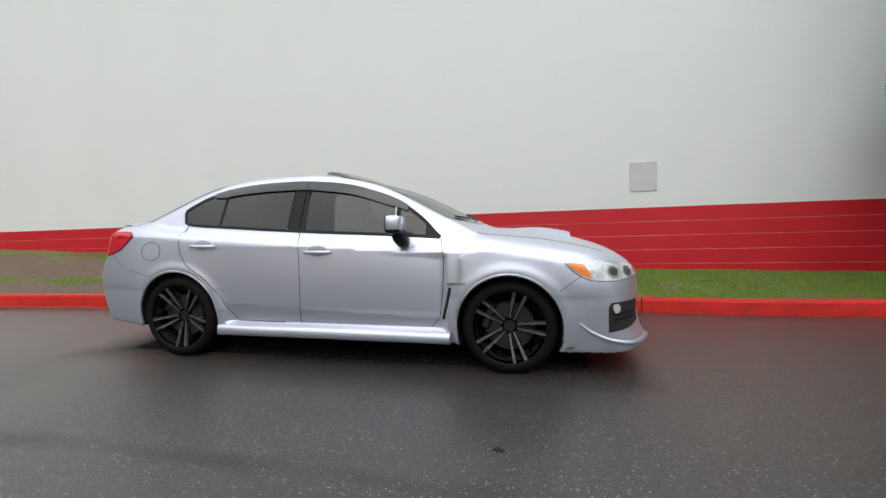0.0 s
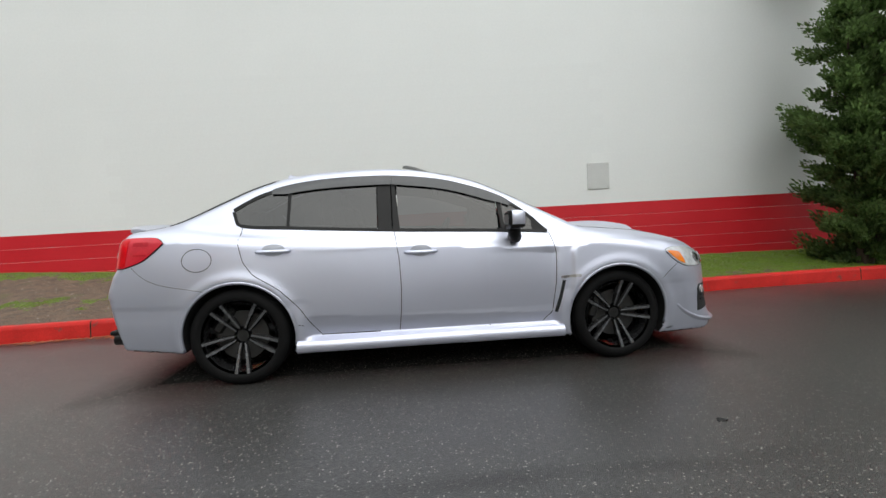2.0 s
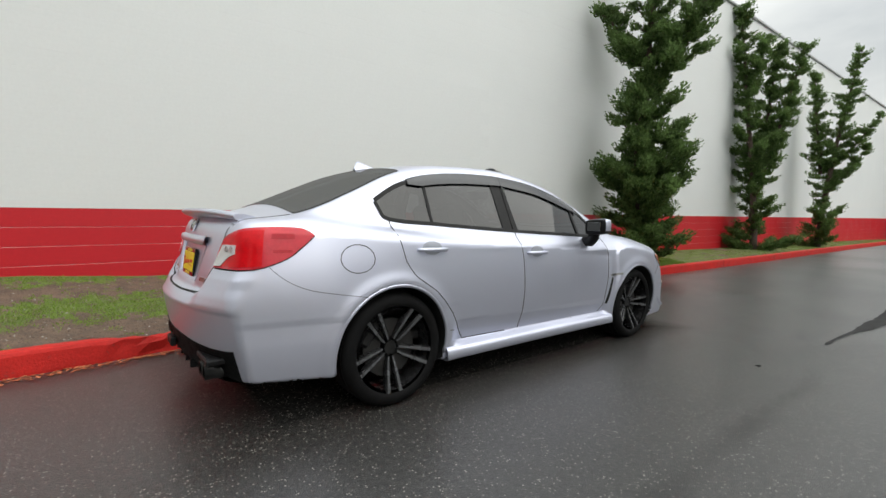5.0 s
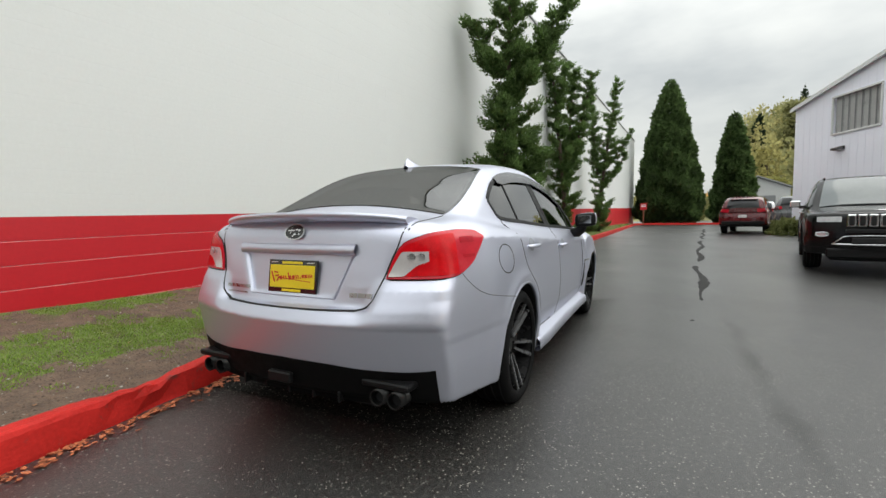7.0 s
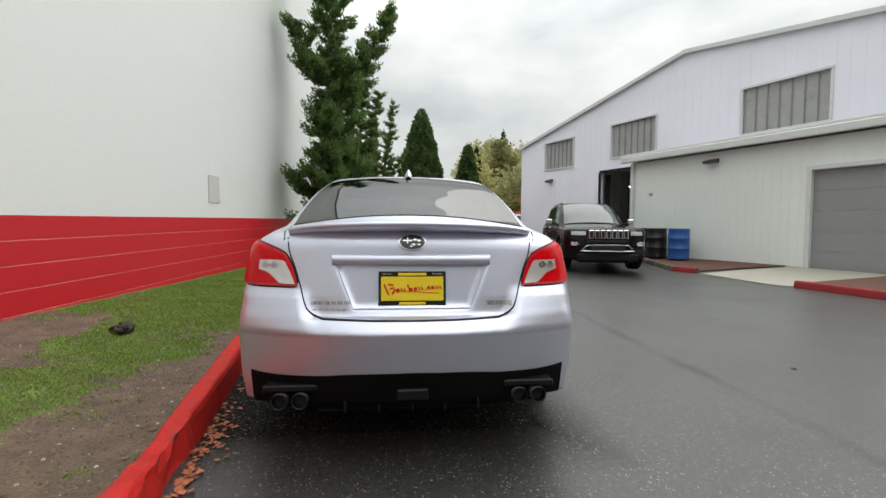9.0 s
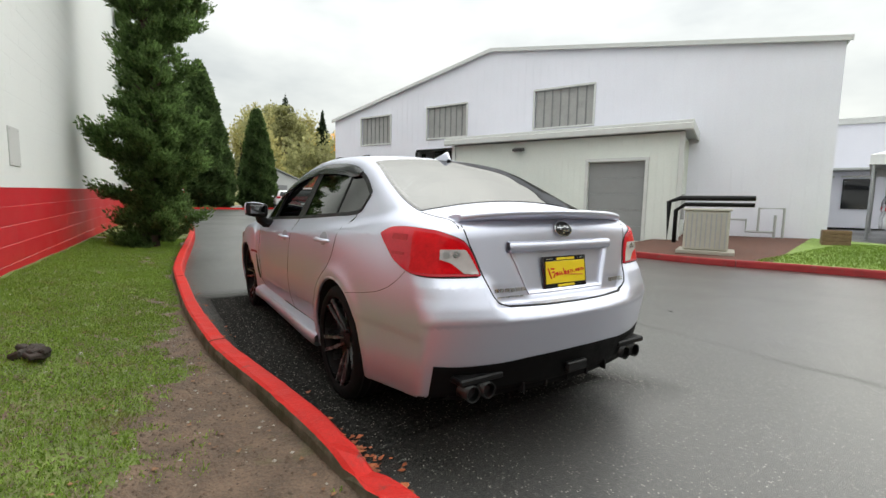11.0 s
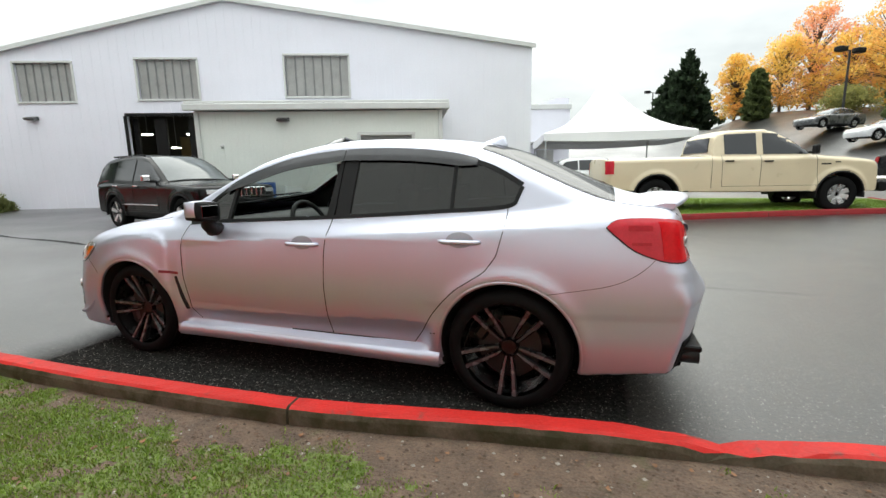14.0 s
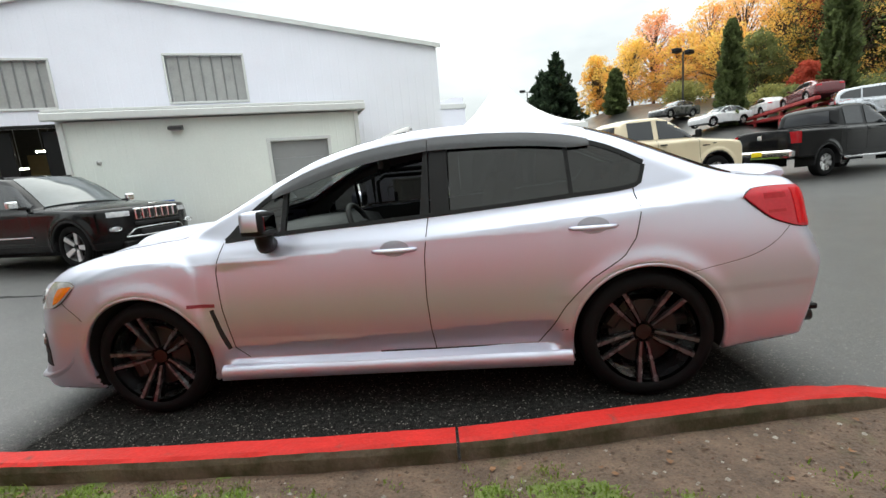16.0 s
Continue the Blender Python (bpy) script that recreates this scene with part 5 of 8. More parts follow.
# panes and their trim
for side in ("left", "right"):
    s = 1 if side == "left" else -1
    rays = facing(side)
    for a, b, name in ((-0.042, 0.318, "quarter_glass"), (0.336, 0.938, "rear_door_glass"), (1.085, 1.80, "front_door_glass"), (1.845, 2.10, "corner_glass")):
        if side == "left" and name == "front_door_glass":
            continue
        ga, gb = band(a, b, W_LOW, W_TOP, 22, 8)
        lay(car_f, rays, ga, gb, 0.001, 0.004).make(name, M_TINT, car, "dark tinted pane" if name != "corner_glass" else "", smooth=True)
    for curve, w in ((W_LOW(ux) + 0.004, 0.020), (W_TOP(ux) + 0.002, 0.024)):
        lay(car_f, rays, *strip(np.stack([ux, curve], -1), w, nv=3), 0.005, 0.02).make("window_surround", M_BLACKPLASTIC, car, "black rubber window surround", smooth=True)
    ga, gb = band(0.945, 1.04, W_LOW, W_TOP, 6, 10)
    lay(car_f, rays, ga, gb, 0.004, 0.03).make("pillar_trim", M_BLACKPLASTIC, car, "black pillar trim", smooth=True)
    q = np.linspace(0, 1, 10)
    ga = 1.048 + np.outer(np.full(5, 1.0), 0.0 * q) + np.outer(np.linspace(0, 1, 5), 0.02 + 0.03 * (1 - q))
    gb = W_LOW(ga) + (W_TOP(ga) - W_LOW(ga)) * q[None]
    lay(car_f, rays, ga, gb, 0.004, 0.03).make("pillar_trim", M_BLACKPLASTIC, car, "black pillar trim", smooth=True)
    for pts, w in (([(0.333, float(W_TOP(0.333))), (0.326, float(W_LOW(0.326)))], 0.02), ([(1.825, float(W_TOP(1.825))), (1.835, float(W_LOW(1.835)))], 0.026)):
        lay(car_f, rays, *strip(pts, w, nv=3), 0.005, 0.02).make("glass_divider", M_BLACKPLASTIC, car, smooth=True)
    ga, gb = band(2.05, 2.155, W_LOW, W_TOP, 6, 5)
    lay(car_f, rays, ga, gb, 0.004, 0.02).make("mirror_sail", M_BLACKPLASTIC, car, smooth=True)
    for a, b in ((0.21, 1.046), (1.05, 1.90)):
        vw = spline([(a, 0.02), (a + 0.12, 0.052), (b - 0.2, 0.058), (b, 0.055)]) if a < 1 else spline([(a, 0.055), (a + 0.2, 0.060), (b - 0.2, 0.060), (b, 0.03)])
        ga, gb = band(a, b, lambda u: W_TOP(u) - vw(u), lambda u: W_TOP(u) + 0.020, 30, 6)
        geo = Geo()
        o, d = rays(ga.ravel(), gb.ravel())
        p = meet(car_f, o, d)
        nn = gradient(car_f, p)
        nn /= np.linalg.norm(nn, axis=1)[:, None]
        k = np.tile(np.array((0.017, 0.0165, 0.015, 0.0125, 0.009, 0.006)), 30)[:, None]
        outer, inner = (p + nn * k).reshape(30, 6, 3), (p + nn * (k - 0.004)).reshape(30, 6, 3)
        geo.grid(outer)
        geo.grid(inner[:, ::-1])
        geo.grid(np.stack([outer[:, 0], inner[:, 0]], 1))
        for e in (0, -1):
            geo.grid(np.stack([outer[e], inner[e]], 1))
        geo.make("window_visor", M_VISOR, car, "smoked acrylic window visor", smooth=True)
    # shut lines
    for pts, w in ((F_DOOR[:5], 0.005), (F_DOOR[5:], 0.005), (R_DOOR[:10], 0.005), ([(0.53, 0.306), (1.066, 0.302), (2.10, 0.304)], 0.007),
                   ([(0.36, 0.395), (0.42, 0.385)], 0.005)):
        lay(car_f, rays, *strip(pts, w), 0.0012, 0.01).make("shut_line", M_GAP, car)
    q = np.linspace(-0.68, -0.20, 26)
    lay(car_f, rays, *strip(np.stack([q, spline([(-0.68, 0.825), (-0.64, 0.785), (-0.58, 0.742), (-0.49, 0.705), (-0.38, 0.682), (-0.20, 0.652)])(q)], -1), 0.0024), 0.001, 0.01).make("bumper_shut_line", M_GAP, car)
    lay(car_f, rays, *strip([(3.12, 0.684), (3.06, 0.645), (2.985, 0.585)], 0.0035), 0.001, 0.01).make("bumper_shut_line", M_GAP, car)
    if side == "right":
        a = np.linspace(0, 2 * np.pi, 40, endpoint=False)
        lay(car_f, rays, *strip(np.stack([-0.24 + 0.097 * np.cos(a), 0.855 + 0.075 * np.sin(a)], -1), 0.0045, True), 0.001, 0.01).make("fuel_flap", M_GAP, car, "round fuel flap seam")
    # wheel arch lips
    for hx in (0, BASE):
        a = np.radians(np.linspace(-12, 192, 48))
        px, pz = hx + (ARCH_R + 0.004) * np.cos(a), HUB_Z + (ARCH_R + 0.004) * np.sin(a)
        o, d = rays(hx + (ARCH_R + 0.022) * np.cos(a), HUB_Z + (ARCH_R + 0.022) * np.sin(a))
        p = meet(car_f, o, d)
        path = np.stack([px, p[:, 1] - s * 0.0108, pz], -1)
        Geo().tube(path, 0.0118, 8).make("arch_lip", M_SILVER, car, smooth=True)
        rin = [(hx + (ARCH_R - 0.004) * np.cos(t), HUB_Z + (ARCH_R - 0.004) * np.sin(t)) for t in a]
        Geo().grid([[(x, p[i, 1] - s * 0.012, z), (x, s * 0.5, z)] for i, (x, z) in enumerate(rin)]).make("wheel_liner", M_GAP, car)
    # side skirt, fender vent and badge
    g = Geo()
    xs_ = np.linspace(0.37, 2.24, 30)
    ring = []
    for x in xs_:
        w = float(C_W(x))
        e = 0.03 * np.clip((x - 0.37) / 0.2, 0, 1)
        ring.append([(x, s * (w - 0.045), 0.284), (x, s * (w - 0.012 + e * 0.3), 0.276), (x, s * (w + 0.006 + e * 0.4), 0.258), (x, s * (w + 0.008 + e * 0.4), 0.205), (x, s * (w - 0.006), 0.194), (x, s * (w - 0.1), 0.19)])
    g.grid(ring)
    g.make("side_skirt", M_SILVER, car, smooth=True)
    lay(car_f, rays, *strip([(2.245, 0.60), (2.222, 0.49), (2.190, 0.37)], 0.022, nv=3), 0.002, 0.01).make("fender_vent", M_GAP, car, "narrow black vent slot")
    lay(car_f, rays, *strip([(2.225, 0.622), (2.36, 0.632)], 0.018, nv=3), 0.004, 0.01).make("fender_badge", M_STEEL if side == "right" else mat("dull_red_badge", (0.2, 0.02, 0.03), 0.4), car, "small badge strip on the fender")
    # handles
    for hx, hz in ((0.25, 0.892), (1.233, 0.846)):
        ga, gb = disc(hx, hz + 0.010, 0.075, 0.040)
        # darker silver on the flat cup stands for shade in the recess
        lay(car_f, rays, ga, gb, 0.0014, 0.006).make("handle_cup", mat("shaded_silver", (0.36, 0.375, 0.42), 0.5, 0.5), car, smooth=True)
        o, d = rays(np.array([hx]), np.array([hz]))
        y = meet(car_f, o, d)[0, 1]
        hd = Geo()
        t = np.linspace(-1, 1, 13)
        hd.tube(np.stack([hx + 0.112 * t, y + s * (0.030 - 0.03 * t ** 4), hz + 0.002 + 0 * t], -1), 0.013 * (1 - 0.35 * t ** 6), 10)
        hd.make("door_handle", M_SILVER, car, "silver pull handle", smooth=True)
    # door mirror
    mir = new("door_mirror")
    mir.parent = car
    bm = bmesh.new()
    bmesh.ops.create_cube(bm, size=1)
    bmesh.ops.subdivide_edges(bm, edges=bm.edges, cuts=5, use_grid_fill=True)
    for v in bm.verts:
        p = v.co * 2
        q = Vector((p.x * math.sqrt(1 - p.y ** 2 / 3 - p.z ** 2 / 3 + p.y ** 2 * p.z ** 2 / 4), p.y * math.sqrt(1 - p.x ** 2 / 3 - p.z ** 2 / 3 + p.x ** 2 * p.z ** 2 / 4), p.z * math.sqrt(1 - p.x ** 2 / 3 - p.y ** 2 / 3 + p.x ** 2 * p.y ** 2 / 4)))
        q = q * 0.8 + p * 0.2
        v.co = Vector((1.86 + q.x * (0.080 if q.x > 0 else 0.040), s * (0.94 + q.y * 0.1), 1.043 + q.z * 0.066 + q.y * 0.008))
    me = bpy.data.meshes.new("mirror_shell")
    for f in bm.faces:
        f.smooth = True
        f.material_index = 1 if f.calc_center_median().z < 1.01 or f.calc_center_median().x < 1.835 else 0
    bm.to_mesh(me)
    bm.free()
    me.materials.append(M_SILVER)
    me.materials.append(M_BLACKPLASTIC)
    sh = new("mirror_shell", me)
    sh.parent = mir
    Geo().tube([(1.90, s * 0.80, 0.92), (1.90, s * 0.86, 0.925), (1.885, s * 0.895, 0.955), (1.87, s * 0.92, 1.02)], np.array((0.042, 0.046, 0.046, 0.04)), 12).make("mirror_foot", M_BLACKPLASTIC, mir, "black mirror foot", smooth=True)
    Geo().box((1.822, s * 0.935, 1.045), (0.006, 0.12, 0.07), 0.003).make("mirror_glass", M_MIRROR, mir)

# windscreen and rear window
tg, vg = np.meshgrid(np.linspace(0, 1, 22), np.linspace(-1, 1, 25), indexing="ij")
yy = vg * SH_W(tg)
lay(car_f, facing("top"), shield_x(tg, yy), yy, 0.001, 0.004).make("windscreen", M_PANE, car, "clear windscreen", smooth=True)
rx = np.linspace(-0.50, 0.205, 30)
ga = np.repeat(rx[:, None], 25, 1)
gb = np.linspace(-1, 1, 25)[None] * RG_W(rx)[:, None]
lay(car_f, facing("top"), ga, gb, 0.0045, 0.008).make("rear_window", M_REARTINT, car, "dark tinted rear window", smooth=True)
borders = []
tl, yl = np.linspace(0, 1, 22), np.linspace(-1, 1, 25)
for e in (-1, 1):
    borders += [(np.stack([rx, e * RG_W(rx)], -1), 0.016), (np.stack([shield_x(tl, e * SH_W(tl)), e * SH_W(tl)], -1), 0.028)]
borders += [(np.stack([0 * yl + 0.20, yl * 0.53], -1), 0.016), (np.stack([0 * yl - 0.495, yl * 0.61], -1), 0.016),
            (np.stack([shield_x(0.01, yl * 0.485), yl * 0.485], -1), 0.03), (np.stack([shield_x(0.985, yl * 0.63), yl * 0.63], -1), 0.05)]
for pts, w in borders:
    lay(car_f, facing("top"), *strip(pts, w, nv=3), 0.0035, 0.012).make("glass_border", M_GLOSSBLACK, car, "black ceramic glass border", smooth=True)
for y0, y1 in ((-0.5, 0.02), (-0.02, 0.5)):
    g = Geo()
    t = np.linspace(0, 1, 9)
    yl = y0 + (y1 - y0) * t
    xx = shield_x(0.96 - 0.06 * t, yl)
    o, d = facing("top")(xx, yl)
    p = meet(car_f, o, d) + (0, 0, 0.014)
    g.tube(p, 0.008, 6)
    g.make("wiper", M_BLACKPLASTIC, car, "black wiper blade")

# hood scoop
scoop = new("hood_scoop")
scoop.parent = car
g = Geo()
ring = []
for x in np.linspace(2.62, 3.1, 10):
    q = (x - 2.62) / 0.48
    hgt = 0.04 * math.sin(min(1, q * 1.15) * math.pi / 2)
    row = []
    for t in np.linspace(-1, 1, 15):
        y = t * (0.29 - 0.02 * q)
        o, d = facing("top")(np.array([x]), np.array([y]))
        base = meet(car_f, o, d)[0, 2]
        row.append((x, y, base + hgt * (1 - abs(t) ** 3.5) - 0.002))
    ring.append(row)
g.grid(ring)
g.make("scoop_shell", M_SILVER, scoop, smooth=True)
g = Geo()
r0 = np.array(ring[-1])
low = r0.copy()
for i in range(len(low)):
    o, d = facing("top")(low[i:i + 1, 0], low[i:i + 1, 1])
    low[i, 2] = meet(car_f, o, d)[0, 2]
g.grid(np.stack([r0 - (0.012, 0, 0.008), low - (0.012, 0, -0.002)], 1))
g.make("scoop_mouth", M_GAP, scoop, "black intake mouth")

# lights
T_HI = spline([(101.5, 0.978), (104, 0.994), (108, 1.008), (118, 1.012), (132, 1.004), (139, 0.984), (144.4, 0.960), (148.4, 0.905), (152.2, 0.812)])
T_LO = spline([(101.5, 0.974), (104, 0.950), (108, 0.915), (113, 0.872), (120, 0.838), (126, 0.818), (134, 0.810), (152.2, 0.806)])
for s in (1, -1):
    rays = facing("corner", -0.35, 0.25)

    def mir(a, b, s=s):
        o, d = rays(a, b)
        return o * (1, s, 1), d * (1, s, 1)
    tail_l = new("tail_light")
    tail_l.parent = car
    ga, gb = band(101.5, 152.2, T_LO, T_HI, 44, 16)
    lay(car_f, mir, ga, gb, 0.010, 0.02).make("lens", M_RED_LENS, tail_l, "glossy red tail lens", smooth=True)
    ga, gb = band(124, 151.6, spline([(124, 0.830), (134, 0.822), (151.6, 0.818)]), lambda u: T_HI(u) - 0.014, 26, 8)
    lay(car_f, mir, ga, gb, 0.0125, 0.006).make("inner_lens", M_DEEPRED_LENS, tail_l, "saturated red inner lamp", smooth=True)
    ga, gb = band(135, 151, spline([(135, 0.884), (139.5, 0.864), (142.5, 0.838), (145.2, 0.818), (151, 0.814)]), spline([(135, 0.926), (144.6, 0.924), (147.1, 0.892), (151, 0.822)]), 26, 6)
    lay(car_f, mir, ga, gb, 0.0155, 0.008).make("reversing_lens", M_CLEAR_LENS, tail_l, "clear reversing lens", smooth=True)
    for a0, a1 in ((136.2, 138.8), (139.6, 142.8)):
        ga, gb = disc((a0 + a1) / 2, 0.904, (a1 - a0) / 2, 0.015)
        lay(car_f, mir, ga, gb, 0.018, 0.006).make("bulb", M_STEEL, tail_l, "silvered bulb bowl", smooth=True)
    for z0, z1, a0, a1 in ((0.958, 0.980, 111, 121), (0.892, 0.905, 112, 120)):
        ga, gb = band(a0, a1, lambda u: 0 * u + z0, lambda u: 0 * u + z1, 12, 3)
        lay(car_f, mir, ga, gb, 0.0122, 0.006).make("lamp_strip", M_STRIP_LENS, tail_l, "dark red lamp strip", smooth=True)
    g = Geo()
    ou = np.linspace(101.5, 152.2, 50)
    loop = np.concatenate([np.stack([ou, T_LO(ou)], -1), np.stack([ou, T_HI(ou)], -1)[::-1]])
    lay(car_f, mir, *strip(loop, 0.010, True, aspect=115), 0.003, 0.01, g)
    g.make("lamp_seam", M_GAP, tail_l)
    # headlight
    rays_h = facing("corner", 2.7, 0.25)

    def mir_h(a, b, s=s):
        o, d = rays_h(a, b)
        return o * (1, s, 1), d * (1, s, 1)
    head = new("headlight")
    head.parent = car
    H_HI = spline([(14, 0.725), (25, 0.745), (34, 0.764), (46, 0.787), (58, 0.794), (62.6, 0.777)])
    H_LO = spline([(14, 0.668), (28, 0.656), (38, 0.645), (49.3, 0.654), (56, 0.693), (62.6, 0.772)])
    ga, gb = band(14, 62.6, H_LO, H_HI, 36, 10)
    lay(car_f, mir_h, ga, gb, 0.007, 0.02).make("lens", M_LAMPGLASS, head, "clear headlight lens", smooth=True)
    g = Geo()
    ou = np.linspace(14, 62.6, 40)
    loop = np.concatenate([np.stack([ou, H_LO(ou)], -1), np.stack([ou, H_HI(ou)], -1)[::-1]])
    lay(car_f, mir_h, *strip(loop, 0.006, True, aspect=95), 0.004, 0.01, g)
    g.make("lamp_seam", M_GAP, head)
    ga, gb = band(50.6, 61.2, spline([(50.6, 0.672), (55, 0.697), (61.2, 0.764)]), spline([(50.6, 0.70), (53.0, 0.757), (61.2, 0.772)]), 14, 6)
    lay(car_f, mir_h, ga, gb, 0.011, 0.01).make("indicator", M_AMBER_LENS, head, "amber indicator", smooth=True)
    ga, gb = disc(37.5, 0.705, 3.6, 0.042)
    lay(car_f, mir_h, ga, gb, 0.0105, 0.006).make("projector", M_STEEL, head, smooth=True)
    ga, gb = disc(37.5, 0.705, 2.4, 0.028)
    lay(car_f, mir_h, ga, gb, 0.0125, 0.006).make("projector_lens", M_DARKGLASS, head, "dark glass projector", smooth=True)
    ga, gb = disc(27, 0.70, 3.6, 0.034)
    lay(car_f, mir_h, ga, gb, 0.0105, 0.006).make("projector", M_STEEL, head, smooth=True)
    ga, gb = band(20, 43, spline([(20, 0.36), (30, 0.325), (43, 0.305)]), spline([(20, 0.50), (41, 0.503), (43, 0.47)]), 14, 8)
    lay(car_f, mir_h, ga, gb, 0.003, 0.01).make("fog_pocket", M_GAP, car, "black fog lamp pocket", smooth=True)
    for zz in (0.40, 0.435):
        lay(car_f, mir_h, *strip([(22, zz), (40, zz - 0.012)], 0.008, nv=2, aspect=90), 0.008, 0.01).make("fog_pocket_bar", M_BLACKPLASTIC, car)
    ga, gb = disc(39, 0.463, 2.0, 0.03)
    lay(car_f, mir_h, ga, gb, 0.012, 0.02).make("fog_lamp", M_CLEAR_LENS, car, "round fog lamp", smooth=True)
    # the blade that sweeps down from the wheel arch to the chin
    g = Geo()
    t = np.linspace(0, 1, 24)
    ang = 8 + 48 * t
    hz = spline([(8, 0.215), (30, 0.222), (40, 0.245), (50, 0.31), (56, 0.375)])(ang)
    o, d = mir_h(ang, hz)
    p = meet(car_f, o, d)
    c = np.stack([0 * t + 2.7, 0 * t, hz], -1)
    outw = (p - c) / np.linalg.norm(p - c, axis=1)[:, None]
    k = (0.030 * (1 - t) ** 0.6 + 0.002)[:, None]
    g.grid(np.stack([p - outw * 0.012 + (0, 0, 0.02), p + outw * k + (0, 0, 0.004), p + outw * k * 0.9 - (0, 0, 0.008), p - outw * 0.012 - (0, 0, 0.03)], 1))
    g.make("chin_lip", M_SILVER, car, smooth=True)

ga, gb = np.meshgrid(np.linspace(-0.42, 0.42, 25), np.linspace(0, 1, 8), indexing="ij")
gb = 0.57 + gb * (0.15 - 0.03 * np.abs(ga))
lay(car_f, facing("front"), ga, gb, 0.003, 0.01).make("grille", M_GAP, car, "black hexagonal grille", smooth=True)
ga, gb = np.meshgrid(np.linspace(-0.4, 0.4, 25), np.linspace(0.27, 0.45, 8), indexing="ij")
lay(car_f, facing("front"), ga, gb, 0.003, 0.01).make("lower_intake", M_GAP, car, "black lower intake", smooth=True)

# boot: spoiler, chrome bar, plate, badges
g = Geo()
ring = []
for t in np.linspace(-1, 1, 41):
    y = 0.575 * t
    e = abs(t) ** 6
    back = -0.905 + 0.12 * abs(t) ** 2.6
    z = 1.104 - 0.018 * t * t - 0.012 * e
    ring.append([(back + 0.20, y, z - 0.035), (back + 0.12, y, z - 0.012), (back + 0.05, y, z + 0.004), (back + 0.006, y, z + 0.002), (back, y, z - 0.012), (back + 0.012, y, z - 0.026), (back + 0.06, y, z - 0.04), (back + 0.12, y, z - 0.06)])
g.grid(ring)
g.add(ring[0], [tuple(range(8))])
g.add(ring[-1], [tuple(range(8))[::-1]])
g.make("spoiler", M_SILVER, car, "low silver boot spoiler", smooth=True)
lines = [("back", [(0.575, 1.03), (0.56, 0.955), (0.535, 0.90), (0.505, 0.81), (0.475, 0.72), (0.44, 0.684), (0.40, 0.672), (0.2, 0.667), (0, 0.666), (-0.2, 0.667), (-0.40, 0.672), (-0.44, 0.684), (-0.475, 0.72), (-0.505, 0.81), (-0.535, 0.90), (-0.56, 0.955), (-0.575, 1.03)], 0.006)]
for s in (-1, 1):
    lines += [("top", [(-0.82, s * 0.585), (-0.7, s * 0.61), (-0.52, s * 0.625)], 0.006), ("top", [(2.42, s * 0.70), (2.7, s * 0.685), (3.05, s * 0.63), (3.3, s * 0.52)], 0.005)]
for way, pts, w in lines:
    lay(car_f, facing(way), *strip(pts, w), 0.0015, 0.012).make("shut_line", M_GAP, car)
yb = np.linspace(-0.362, 0.362, 24)
o, d = facing("back")(yb, 0 * yb + 0.945)
p = meet(car_f, o, d)
g = Geo()
g.grid([[q + (0.01, 0, 0.012), q + (-0.010, 0, 0.010), q + (-0.020, 0, 0.004), q + (-0.026, 0, -0.016), q + (-0.022, 0, -0.032), q + (-0.012, 0, -0.038), q + (0.02, 0, -0.036)] for q in p])
g.make("boot_bar", M_SILVER, car, "bright bar above the plate", smooth=True)
g = Geo()
lay(car_f, facing("back"), *strip([(-0.345, 0.915), (-0.262, 0.715), (0.262, 0.715), (0.345, 0.915)], 0.012, nv=3), 0.006, 0.01, g)
g.make("plate_recess_edge", M_SILVER, car, smooth=True)
plate = new("number_plate")
plate.parent = car
PT = Matrix.Translation((-0.888, 0, 0.799)) @ Matrix.Rotation(radians(7), 4, "Y")


def plate_box(c, s, name, material, label="", turn=0):
    g = Geo()
    g.box((0, 0, 0), s, 0.003, Euler((radians(turn), 0, 0)).to_matrix())
    g.v = [np.array([PT @ Vector(q + np.array(c)) for q in g.v[0]])]
    g.make(name, material, plate, label)


plate_box((0, 0, 0), (0.012, 0.308, 0.158), "plate_frame", M_GLOSSBLACK, "black plate frame")
plate_box((-0.005, 0, 0), (0.01, 0.284, 0.110), "plate_sheet", M_PLATE, "yellow dealer plate")
for y, z, w, h, lean_ in ((0.118, -0.004, 0.008, 0.056, -24), (0.098, 0.018, 0.026, 0.008, 8), (0.092, 0.002, 0.022, 0.007, -12), (0.085, -0.014, 0.008, 0.026, 30), (0.066, -0.008, 0.016, 0.018, -20), (0.048, -0.006, 0.006, 0.020, -20), (0.034, -0.006, 0.006, 0.020, -20), (0.016, 0.002, 0.007, 0.036, -20),
                              (0.006, -0.004, 0.014, 0.017, -20), (-0.014, -0.002, 0.015, 0.017, -20), (-0.032, 0.0, 0.006, 0.019, -20), (-0.044, 0.001, 0.006, 0.018, -20), (-0.060, -0.004, 0.006, 0.006, 0), (-0.074, 0.004, 0.013, 0.015, -20), (-0.092, 0.005, 0.014, 0.016, -20), (-0.108, 0.006, 0.005, 0.017, -20), (-0.118, 0.007, 0.005, 0.017, -20), (-0.128, 0.007, 0.005, 0.016, -20)):
    plate_box((-0.0107, y, z), (0.002, w, h), "print_bar", M_PLATE_RED, turn=lean_)
plate_box((-0.0107, -0.02, -0.014), (0.002, 0.20, 0.0035), "print_bar", M_PLATE_RED, turn=4)
for z, w in ((0.066, 0.13), (-0.066, 0.12)):
    plate_box((-0.0075, 0, z), (0.002, w, 0.012), "print_bar", M_PLATE)
